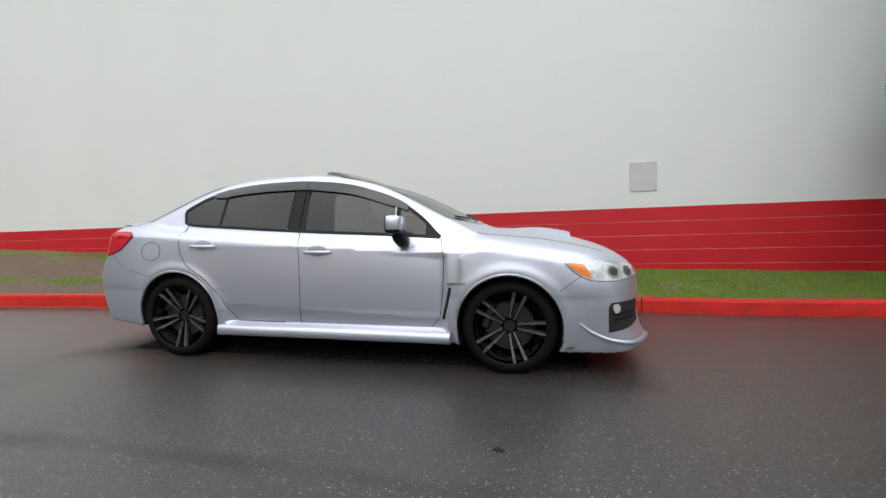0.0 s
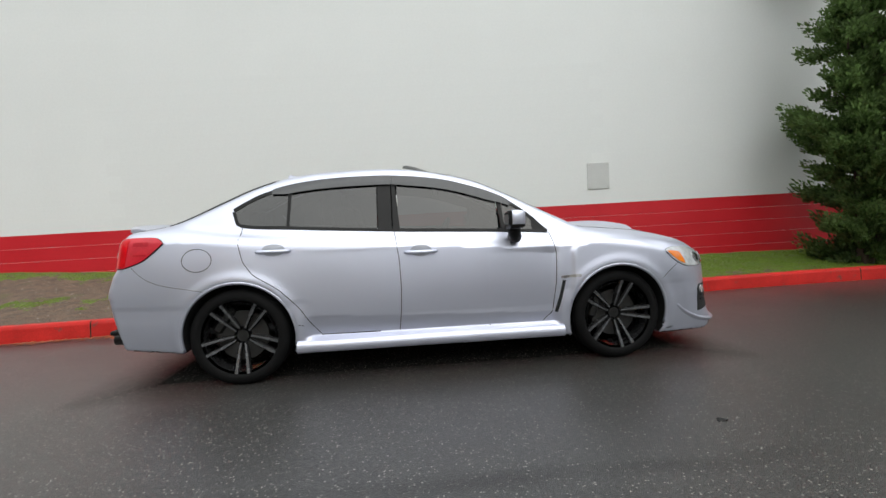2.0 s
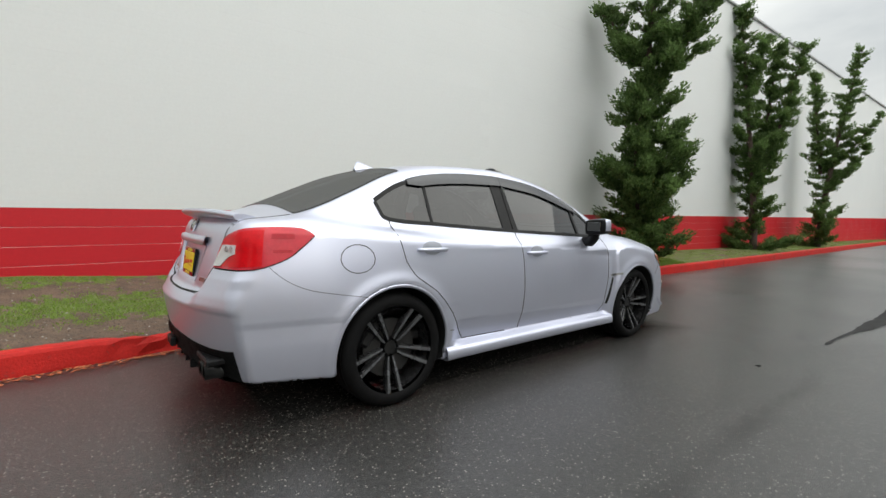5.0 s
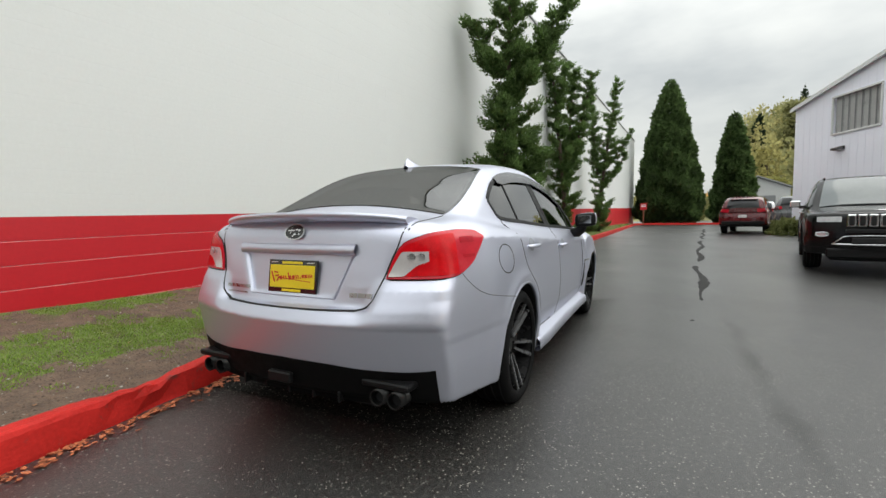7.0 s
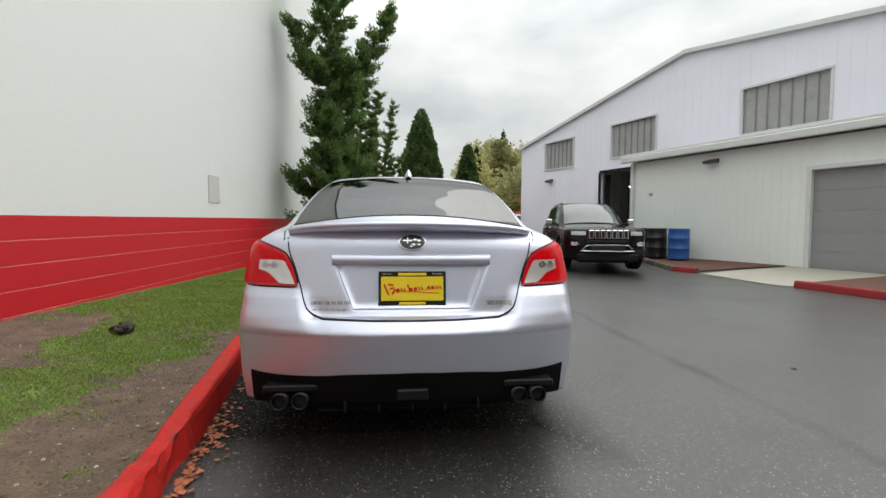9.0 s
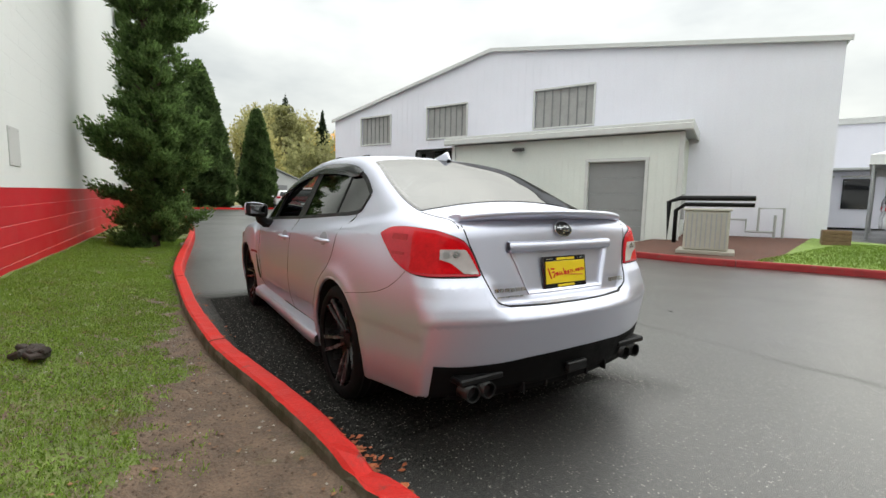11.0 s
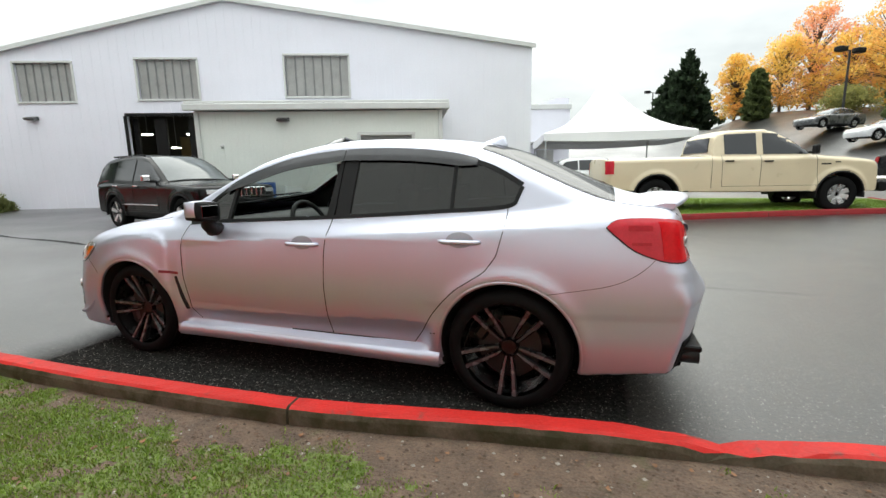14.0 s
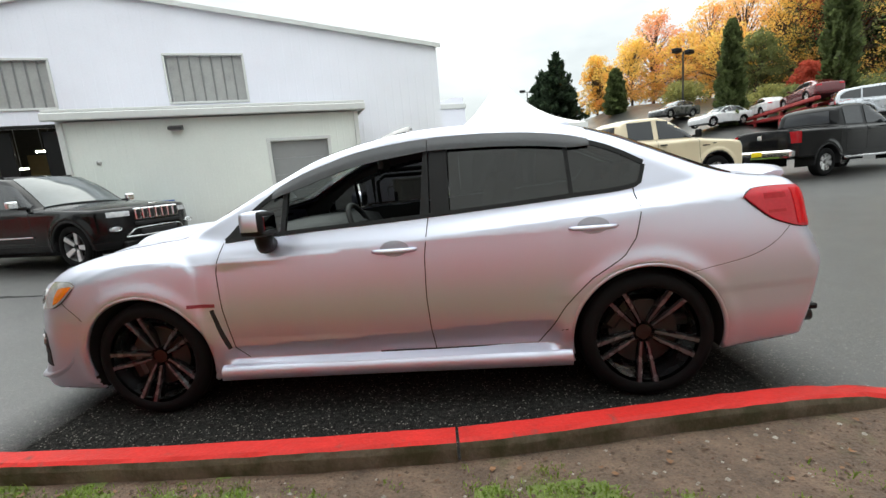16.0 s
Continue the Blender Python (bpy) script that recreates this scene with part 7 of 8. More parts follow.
vehicle("red_suv", "dark red compact off-roader seen from behind", "car", seat_on_ground(21.0, -4.9, -14) @ Matrix.Scale(0.93, 4), red_v, M_MAROON, M_ALLOY)
dark_v = dict(red_v)
dark_v.update(bright=M_GREYPAINT, boxes=[])
vehicle("grey_suv", "dark grey off-roader parked beyond the hall", "car", seat_on_ground(27.5, -8.2, -20), dark_v, M_GREYPAINT, M_ALLOY, 0.06)
wh_v = dict(dark_v)
wh_v.update(bright=M_WHITEPAINT)
vehicle("white_suv", "white off-roader parked far down the lot", "car", seat_on_ground(40, -8.7, -10), wh_v, M_WHITEPAINT, M_ALLOY, 0.07)
vehicle("white_suv", "white off-roader parked by the tent", "car", seat_on_ground(0.5, -16.4, 196, 0.0) @ Matrix.Scale(0.88, 4), wh_v, M_WHITEPAINT, M_ALLOY, 0.06)


def pickup(base, bed_len, hub, a):
    """A crew-cab pickup: wheelbase, length of the bed, hub height, foot of the windscreen."""
    c0 = bed_len - 1.18
    return dict(round=0.06, glass_x=c0 + 1.6, base=base, hub=hub, rim=0.25, tyre=0.27, track=0.86, arch=hub + 0.11, belt=1.40, tumble=0.26, cab=(c0, a + 0.1), bow=0.12, low=0.3, span=(-1.35, base + 1.15, 2.2),
                wide=[(-1.3, 0.98), (0, 1.0), (base / 2, 0.985), (base, 1.0), (base + 1.1, 0.97)],
                deck=[(-1.3, 1.42), (c0, 1.44), (c0 + 0.3, 1.42), (a - 0.1, 1.42), (base - 0.2, 1.39), (base + 0.6, 1.31), (base + 1.05, 1.2)],
                roof=[(c0 - 0.2, 1.45), (c0 - 0.05, 1.55), (c0 + 0.04, 1.9), (c0 + 0.14, 1.975), (c0 + 0.6, 2.04), (a - 1.3, 2.05), (a - 0.95, 2.0), (a - 0.7, 1.88), (a, 1.43), (a + 0.2, 1.3)],
                green=[(c0, 0.90), (a, 0.90)], bed=(-1.16, c0 - 0.06, 0.85),
                back=[(0.3, -1.15), (0.7, -1.24), (1.0, -1.24), (1.45, -1.22)], nose=[(0.3, base + 0.9), (0.6, base + 1.0), (1.0, base + 0.98), (1.35, base + 0.86)],
                floor=[(-1.3, 0.62), (0, 0.55), (base, 0.5), (base + 1, 0.5)],
                panes=[(c0 + 0.28, c0 + 1.02, [(c0, 1.44), (c0 + 1.1, 1.42)], [(c0, 1.9), (c0 + 1.1, 1.93)]), (c0 + 1.17, a - 0.2, [(c0 + 1, 1.42), (a, 1.40)], [(c0 + 1.2, 1.93), (a - 0.75, 1.86), (a - 0.2, 1.47)])],
                seams=[[(c0 + 1.1, 1.4), (c0 + 1.1, 0.65)], [(a - 0.16, 1.4), (a - 0.1, 0.65)], [(c0 + 0.2, 1.4), (c0 + 0.22, 0.65)], [(c0 - 0.03, 1.4), (c0 - 0.03, 0.62)], [(c0 + 0.22, 0.66), (a - 0.1, 0.66)]],
                handles=[(c0 + 0.36, 1.27), (c0 + 1.26, 1.25)], mirror=(a - 0.3, 1.5), mirror_h=0.26,
                shield=(a - 0.8, a - 0.02, 0.68, 0.76), backglass=[(0.66, 1.5, 0.6, 1.84)],
                lamps=[("front", 0.6, 0.92, 1.02, 1.2, M_CLEAR_LENS, "headlight", "clear headlight"), ("back", 0.85, 0.96, 1.0, 1.32, M_RED_LENS, "tail_light", "tall red tail light"), ("side", -1.19, -1.03, 1.0, 1.32, M_RED_LENS, "tail_light", "tall red tail light")],
                boxes=[])


ram = pickup(4.24, 2.5, 0.43, 3.82)
ram["boxes"] = [("rear_bumper", (-1.3, 0, 0.72), (0.2, 1.95, 0.22), M_BLACKPLASTIC, "black rear bumper"), ("front_bumper", (5.26, 0, 0.62), (0.2, 1.95, 0.26), M_BLACKPLASTIC, "black front bumper"),
                ("grille", (5.19, 0, 1.06), (0.08, 1.0, 0.36), M_BLACKPLASTIC, "black grille"), ("badge_bar", (3.88, 0.995, 1.16), (0.22, 0.012, 0.035), M_BLACKPLASTIC, ""), ("badge_bar", (3.88, -0.995, 1.16), (0.22, 0.012, 0.035), M_BLACKPLASTIC, ""),
                ("badge_bar", (4.14, -1.0, 1.2), (0.12, 0.012, 0.025), M_BLACKPLASTIC, ""), ("undertray", (2.0, 0, 0.62), (5.6, 1.2, 0.14), M_GAP, "")]
STEEL_WHEEL = (mat("steel_wheel", (0.5, 0.5, 0.5), 0.35, 0.8, 0.1), mat("bright_steel_wheel", (0.66, 0.66, 0.66), 0.3, 0.9, 0.06))
vehicle("cream_pickup", "cream crew-cab pickup truck standing on the lawn", "pickup truck", seat_on_ground(-1.53, -10.05, 194.5, 0.05), ram, M_CREAM, STEEL_WHEEL, 0.035, spokes=8)
blk = pickup(3.57, 1.75, 0.40, 3.05)
blk["boxes"] = [("rear_bumper", (-1.3, 0, 0.72), (0.2, 1.95, 0.22), M_CHROME, "chrome rear bumper"), ("front_bumper", (4.6, 0, 0.62), (0.2, 1.95, 0.26), M_CHROME, "chrome front bumper"),
                ("number_plate", (-1.41, 0.0, 0.75), (0.02, 0.3, 0.14), M_PLATE, "yellow dealer plate"), ("side_step", (1.7, -0.98, 0.48), (2.0, 0.1, 0.06), M_CHROME, "chrome side step"), ("side_step", (1.7, 0.98, 0.48), (2.0, 0.1, 0.06), M_CHROME, "chrome side step"),
                ("tailgate_badge", (-1.25, 0.05, 1.22), (0.02, 0.13, 0.12), M_CHROME, "chrome shield badge")]
blk["bright"] = M_BLACKPAINT
blk["lamps"] = [(w_, a_, b_, c_, e_, M_DARKRED if m_ is M_RED_LENS else m_, n_, l_) for w_, a_, b_, c_, e_, m_, n_, l_ in blk["lamps"]]
vehicle("black_pickup", "glossy black crew-cab pickup truck with chrome bumper", "pickup truck", seat_on_ground(-8.77, -11.61, -158), blk, M_BLACKPAINT, STEEL_WHEEL, 0.045, spokes=7)

# far cars on a transporter
SED = dict(SUV)
SED.update(hub=0.32, rim=0.22, tyre=0.2, track=0.76, arch=0.37, base=2.7, belt=0.92, tumble=0.45, cab=(-0.7, 2.3), low=0.12, span=(-1.1, 3.7, 1.55), cladding=0.2, bow=0.3,
           wide=[(-1.1, 0.86), (0, 0.88), (2.7, 0.88), (3.6, 0.82)], deck=[(-1.1, 0.98), (-0.5, 1.02), (0.3, 0.98), (2.2, 0.95), (2.8, 0.88), (3.3, 0.75), (3.6, 0.6)],
           roof=[(-0.8, 1.0), (-0.4, 1.17), (0.1, 1.36), (0.7, 1.43), (1.2, 1.4), (1.6, 1.27), (2.2, 0.98), (2.5, 0.85)], green=[(-0.8, 0.72), (0.6, 0.78), (2.3, 0.72)],
           back=[(0.1, -0.9), (0.5, -1.0), (1.0, -0.95)], nose=[(0.1, 3.45), (0.5, 3.55), (0.8, 3.4), (0.9, 3.2)], floor=[(-1.1, 0.25), (3.6, 0.2)],
           panes=[(-0.15, 0.9, [(-0.15, 1.02), (0.9, 0.99)], [(-0.15, 1.12), (0.3, 1.3), (0.9, 1.34)]), (0.95, 1.9, [(0.95, 0.99), (1.9, 0.96)], [(0.95, 1.34), (1.3, 1.29), (1.9, 1.0)])],
           seams=[], handles=[], mirror=(1.75, 1.0), mirror_h=0.12, shield=(1.25, 2.15, 0.5, 0.64), backglass=[],
           lamps=[("back", 0.5, 0.8, 0.8, 0.9, M_RED_LENS, "tail_light", ""), ("front", 0.5, 0.75, 0.62, 0.72, M_CLEAR_LENS, "headlight", "")], boxes=[])
M_RAMP = mat("red_ramp_steel", (0.28, 0.02, 0.02), 0.5, 0.2, 0.2)


def toward(px_az, rng_m):
    return 0.78 + rng_m * math.cos(radians(px_az)), 3.0 + rng_m * math.sin(radians(px_az))


TX, TY, TH = -19.6, -29.0, -96
tz = float(ground_z(TX, TY))
trailer = thing("car_transporter", "red steel car transporter with a sloping deck across the lot", "trailer", pose(TX, TY, tz, 0, 0, TH))
deck_at = Euler((0, radians(3), 0)).to_matrix()
for y in (-1.0, 1.0):
    Geo().box((0, y, 3.22 - tz), (10.5, 0.3, 0.2), 0.03, deck_at).make("deck_rail", M_RAMP, trailer)
    for x in (-5, -1.6, 1.6, 5):
        Geo().box((x, y, (3.1 - tz) / 2), (0.18, 0.18, 3.2 - tz), 0.03).make("post", M_RAMP, trailer)
Geo().box((0, 0, 0.6), (10.5, 2.2, 0.18), 0.03).make("lower_deck", M_RAMP, trailer)
for dx, paint, lab, tilt in ((-2.6, M_MAROON, "dark red saloon on the transporter's tilted deck", 4), (2.55, M_WHITEPAINT, "white saloon on the transporter's deck", 1)):
    v = dict(SED)
    v.update(bright=paint)
    vehicle("far_saloon", lab, "car", pose(TX, TY, 3.32, 0, 0, TH) @ pose(dx - 1.1, 0, -0.05 * dx, 0, tilt, 0) @ Matrix.Scale(0.87, 4), v, paint, STEEL_WHEEL, 0.06)
for az, r, paint, lab, yaw in ((-118.2, 40, M_WHITEPAINT, "white covered saloon in the upper row", 20), (-113.6, 44, M_GREYPAINT, "grey saloon in the upper row", 30)):
    v = dict(SED)
    v.update(bright=paint)
    x, y = toward(az, r)
    vehicle("far_saloon", lab, "car", seat_on_ground(x, y, yaw, 0.0), v, paint, M_ALLOY, 0.08)
x, y = toward(-127.9, 30)
v = dict(dark_v)
v.update(bright=M_GREYPAINT)
vehicle("silver_suv", "silver boxy off-roader in the upper row", "car", seat_on_ground(x, y, 152), v, mat("pale_silver", (0.4, 0.42, 0.45), 0.3, 0.5, 0.05, coat=0.8), M_ALLOY, 0.07)


# ---- trees ----
def leaf_cloud(name, pts, out, size, material, parent, label, r, flat=0.5, long=1.6):
    """Many small leaves at points; out: the way each points."""
    n = len(pts)
    d = out + r.normal(0, 0.45, (n, 3))
    d /= np.linalg.norm(d, axis=1)[:, None] + 1e-9
    s = np.cross(d, r.normal(0, 1, (n, 3)))
    s /= np.linalg.norm(s, axis=1)[:, None] + 1e-9
    z = size * r.uniform(0.6, 1.4, n)[:, None]
    a, b = pts - d * z * 0.4 * long, pts + d * z * 0.6 * long
    m = pts + d * z * 0.1
    v = np.stack([a, m + s * z * flat, b, m - s * z * flat], 1).reshape(-1, 3)
    k = np.arange(n) * 4
    me = bpy.data.meshes.new(name)
    me.from_pydata(v.tolist(), [], np.stack([k, k + 1, k + 2, k + 3], -1).tolist())
    me.materials.append(material)
    me.update()
    ob = new(name, me)
    ob.parent = parent
    return tagged(ob, label)


def leaf_mat(name, a, var, rough=0.6, other=None):
    m = mat(name, a, rough, 0, var, 1.2, 14, island=0.6, other=other, patch=(0.32, 0.46, 0.6))
    n, l = m.node_tree.nodes, m.node_tree.links
    p, t, x = n["Principled BSDF"], n.new("ShaderNodeBsdfTranslucent"), n.new("ShaderNodeMixShader")
    l.new(p.inputs["Base Color"].links[0].from_socket, t.inputs["Color"])
    x.inputs["Fac"].default_value = 0.68
    l.new(p.outputs["BSDF"], x.inputs[1])
    l.new(t.outputs["BSDF"], x.inputs[2])
    l.new(x.outputs["Shader"], n["Material Output"].inputs["Surface"])
    return m


M_BARK = mat("bark", (0.09, 0.065, 0.05), 0.9, 0, 0.35, 8, 60, bump=0.01, bscale=25)
M_CYPRESS = leaf_mat("cypress_green", (0.125, 0.20, 0.062), 0.6)
M_THUJA = leaf_mat("thuja_green", (0.085, 0.135, 0.045), 0.45)
M_FIR = leaf_mat("fir_green", (0.036, 0.056, 0.030), 0.4)
M_GOLD = leaf_mat("golden_leaves", (0.92, 0.64, 0.17), 0.16, other=(0.92, 0.54, 0.18))
M_ORANGE = leaf_mat("orange_leaves", (0.93, 0.50, 0.19), 0.16, other=(0.93, 0.63, 0.18))
M_ROSE = leaf_mat("rusty_leaves", (0.92, 0.47, 0.30), 0.16, other=(0.93, 0.56, 0.20))
M_SCARLET = leaf_mat("scarlet_leaves", (0.58, 0.13, 0.08), 0.3)
M_OLIVE = leaf_mat("olive_leaves", (0.2, 0.22, 0.08), 0.4)
M_YELLOWGREEN = leaf_mat("yellow_green_leaves", (0.33, 0.32, 0.11), 0.4)


def tufted(name, label, x, y, z, leaders, seed, per):
    """A ragged cypress. leaders: (foot, tip, curve, low radius, high radius, limbs): each a stem from foot to tip with shelves of upswept tufts."""
    r = np.random.default_rng(seed)
    tree = thing(name, label, "tree", pose(x, y, z))
    P, D = [], []
    limbs = Geo()
    for foot, tip, curve, r0, r1, count in leaders:
        foot, tip = np.array(foot, float), np.array(tip, float)
        t = np.linspace(0, 1, 14)
        flat = foot[None, :2] + (tip - foot)[None, :2] * (t ** curve)[:, None]
        stem = np.concatenate([flat, (foot[2] + (tip[2] - foot[2]) * t)[:, None]], 1)
        stem[:, 0] += 0.05 * np.sin(8 * t)
        length = np.linalg.norm(tip - foot)
        Geo().tube(stem, 0.013 * length * (1 - t) ** 0.8 + 0.012, 8).make("trunk", M_BARK, tree, smooth=True)
        for k in range(count):
            q = np.clip((k + r.uniform(0.1, 0.9)) / count, 0.01, 0.99)
            at = np.array([np.interp(q, t, stem[:, i]) for i in range(3)])
            wave = 0.80 + 0.42 * math.sin(9.5 * q + seed) * math.sin(23 * q + 2 * seed)
            out = (r0 + (r1 - r0) * q) * wave * r.uniform(0.5, 1.1) * min(1.0, 0.55 + 2.5 * (1 - q))
            a = 2.4 * k + r.normal(0, 0.4)
            way = np.array((math.cos(a), math.sin(a), 0))
            u = np.linspace(0, 1, 6)
            rise = r.uniform(0.25, 0.85)
            path = at + way * (out * u)[:, None] + np.outer(out * (rise * u ** 2.2 - 0.10 * u), (0, 0, 1))
            limbs.tube(path, 0.022 - 0.016 * u, 5, False)
            for e0 in np.linspace(0.34, 1.0, max(2, int(out / 0.13))):
                c = np.array([np.interp(e0, u, path[:, i]) for i in range(3)]) + r.normal(0, 0.03, 3)
                up = way * (0.3 + 0.5 * e0) + (0, 0, 0.75)
                up /= np.linalg.norm(up)
                size = r.uniform(0.11, 0.24) * (1.1 - 0.3 * q)
                n = int(per * (size / 0.2) ** 2)
                e = r.normal(0, 1, (n, 3))
                e /= np.linalg.norm(e, axis=1)[:, None]
                e *= r.uniform(0.3, 1.0, n)[:, None]
                P.append(c + e * size * (1, 1, 0.55) + np.outer(np.maximum(0, e @ up) ** 1.5 * size * 1.0, up))
                D.append(e * 0.5 + up)
    tagged(limbs.make("branchwork", M_BARK, tree), kind="stuff")
    leaf_cloud("crown", np.concatenate(P), np.concatenate(D), 0.040, M_CYPRESS, tree, "dense dark green scale foliage", r, 0.36, 1.7)
    return tree


def base_z(x, y):
    return float(verge_point(np.array([x]), np.array([y]))[0]) - 0.02


tufted("cypress", "tall ragged dark green cypress against the white wall", 7.72, 1.73, base_z(7.72, 1.73),
       [((0, 0, -0.1), (0.1, -0.05, 7.4), 1.5, 0.98, 0.46, 86), ((0.05, -0.1, 3.6), (0.3, -1.45, 6.1), 0.9, 0.42, 0.30, 26), ((0, 0.1, 4.2), (-0.5, 0.75, 5.5), 0.8, 0.35, 0.22, 12), ((0, -0.1, 0.2), (0.3, -0.45, 2.8), 0.9, 0.5, 0.35, 24), ((-0.1, 0, 0.7), (-0.5, -0.1, 3.5), 0.8, 0.45, 0.38, 26)], 3, 470)
tufted("cypress", "ragged dark green cypress with several leaders", 15.2, 1.78, base_z(15.2, 1.78),
       [((0, 0, -0.1), (-0.75, 0.55, 7.5), 1.3, 1.05, 0.28, 66), ((0.1, 0, 2.2), (0.5, -0.15, 6.4), 0.9, 0.55, 0.24, 34), ((0, -0.1, 2.4), (0.55, -0.85, 6.3), 0.9, 0.5, 0.22, 30), ((-0.5, 0.3, 4.9), (-0.2, -0.1, 6.6), 0.8, 0.25, 0.18, 12)], 7, 360)
tufted("cypress", "thin ragged cypress at the end of the verge", 20.6, 1.25, base_z(20.6, 1.25),
       [((0, 0, -0.1), (0.1, -0.85, 7.3), 1.4, 0.85, 0.28, 60), ((0, 0.05, 2.8), (-0.5, 0.35, 6.6), 0.9, 0.5, 0.22, 28), ((0.05, -0.3, 3.2), (0.3, -1.5, 4.9), 0.8, 0.22, 0.10, 10), ((0, -0.2, 2.2), (0.2, -1.3, 3.9), 0.8, 0.25, 0.10, 10)], 12, 320)


def cone_tree(name, label, x, y, z, height, radius, seed, n, material, size, power=0.8, ragged=0.12, trunk=0.15):
    r = np.random.default_rng(seed)
    tree = thing(name, label, "tree", pose(x, y, z))
    Geo().tube([(0, 0, -0.3), (0, 0, height * 0.5), (0, 0, height * 0.93)], np.array((trunk, trunk * 0.6, 0.02)), 8).make("trunk", M_BARK, tree)
    q = 1 - np.sqrt(1 - r.random(n)) if power > 0.5 else r.random(n)
    a = r.uniform(0, 2 * np.pi, n)
    lobes = 1 + ragged * np.sin(5 * a + 9 * q) + ragged * np.sin(11 * a - 23 * q) + ragged * 1.2 * np.sin(37 * q + 3 * a)
    prof = np.minimum(1, (1 - q) ** power * 1.15) * np.minimum(1, 0.72 + 4 * q)
    rr = radius * prof * lobes * (1 - 0.35 * r.random(n) ** 2)
    P = np.stack([np.cos(a) * rr, np.sin(a) * rr, q * height], -1)
    D = np.stack([np.cos(a) * 0.7, np.sin(a) * 0.7, np.full(n, 0.7)], -1)
    leaf_cloud("crown", P, D, size, material, tree, "", r, 0.45, 1.7)
    return tree


cone_tree("arborvitae", "broad dense dark green arborvitae", 43.5, -2.1, 0.3, 13.2, 2.6, 21, 34000, M_THUJA, 0.26, 0.62, 0.06)
cone_tree("arborvitae", "tall dense dark green arborvitae", 46.5, -7.5, 0.3, 10.3, 1.7, 22, 24000, M_THUJA, 0.26, 0.6, 0.07)


def broad_tree(label, x, y, height, radius, seed, material, n=8400, size=0.15, z=None, low=0.07):
    """A deciduous tree: trunk, limbs and a crown of leaf clumps with gaps."""
    r = np.random.default_rng(seed)
    z = float(ground_z(x, y)) if z is None else z
    tree = thing("autumn_tree", label, "tree", pose(x, y, z))
    Geo().tube([(0, 0, -0.4), (0.1, 0.05, height * 0.3), (0, 0.1, height * 0.75)], np.array((0.28, 0.2, 0.05)) * height / 12, 8).make("trunk", M_BARK, tree)
    P, D = [], []
    m = 120
    limb = Geo()
    for k in range(m):
        q = r.uniform(0, 1)
        h = height * (low + (1 - low) * q)
        rr = radius * math.sqrt(max(0.02, 1 - (2 * q - 0.75) ** 2 / 1.65)) * r.uniform(0.25, 0.95)
        a = r.uniform(0, 2 * np.pi)
        c = np.array((math.cos(a) * rr, math.sin(a) * rr, h))
        limb.tube([(0, 0, h * 0.62), c * (0.5, 0.5, 0.85), c], np.array((0.07, 0.05, 0.02)) * height / 12, 5, False)
        s = radius * r.uniform(0.14, 0.32)
        nn = n // m
        e = r.normal(0, 1, (nn, 3))
        e /= np.linalg.norm(e, axis=1)[:, None]
        e *= r.uniform(0.4, 1.0, nn)[:, None] ** 0.6
        P.append(c + e * s * (1, 1, 0.75))
        D.append(e + (0, 0, 0.2))
    tagged(limb.make("branchwork", M_BARK, tree), kind="stuff")
    leaf_cloud("crown", np.concatenate(P), np.concatenate(D), size, material, tree, "", r, 0.5, 1.2)
    return tree


k = 40
for az, rng_m, hgt, rad, material, lab in (
        (-104.6, 60, 8.4, 2.4, M_GOLD, "golden autumn tree beyond the lot"), (-105.6, 63, 6.5, 2.4, M_OLIVE, "olive green broadleaf tree"), (-110.6, 62, 12.8, 3.8, M_ROSE, "tall rust-red and golden autumn tree"),
        (-108.4, 58, 8.6, 3.4, M_GOLD, "golden autumn tree beyond the lot"), (-113.4, 60, 8.6, 3.8, M_GOLD, "golden autumn tree beyond the lot"), (-116.0, 62, 12.6, 4.0, M_ORANGE, "tall orange autumn tree"),
        (-118.9, 64, 14.0, 4.4, M_ORANGE, "tall orange autumn tree"), (-116.9, 57, 8.6, 4.0, M_GOLD, "golden autumn tree beyond the lot"), (-122.4, 58, 12.0, 4.2, M_GOLD, "golden autumn tree beyond the lot"),
        (-124.2, 50, 4.2, 1.4, M_SCARLET, "small scarlet autumn tree"), (-120.3, 53, 7.5, 2.6, M_OLIVE, "olive green broadleaf tree"), (-127.5, 56, 13.0, 5.0, M_OLIVE, "olive green broadleaf tree"),
        (-125.8, 60, 15.0, 4.4, M_SCARLET, "dark red autumn tree beyond the lot"), (-130.5, 54, 14.0, 5.0, M_GOLD, "golden autumn tree beyond the lot"), (-135.0, 52, 15.0, 5.5, M_OLIVE, "olive green broadleaf tree"), (-140.0, 55, 15.0, 6.0, M_GOLD, "golden autumn tree beyond the lot")):
    x, y = toward(az, rng_m)
    broad_tree(lab, x, y, hgt * (0.80 if az > -124.5 else 1.0), rad, k, material)
    k += 1
for az, rng_m, hgt, rad, lab in ((-100.0, 66, 10.6, 2.3, "dark green fir beyond the lot"), (-98.4, 68, 8.8, 2.2, "dark green fir beyond the lot"), (-124.0, 66, 19.0, 3.2, "tall dark fir behind the autumn trees"), (-128.2, 62, 21.0, 4.2, "tall dark fir behind the autumn trees"), (-132.5, 64, 22.0, 4.5, "tall dark fir behind the autumn trees")):
    x, y = toward(az, rng_m)
    cone_tree("fir", lab, x, y, float(ground_z(x, y)), hgt, rad, k, 6000, M_FIR, 0.45, 0.8, 0.3)
    k += 1
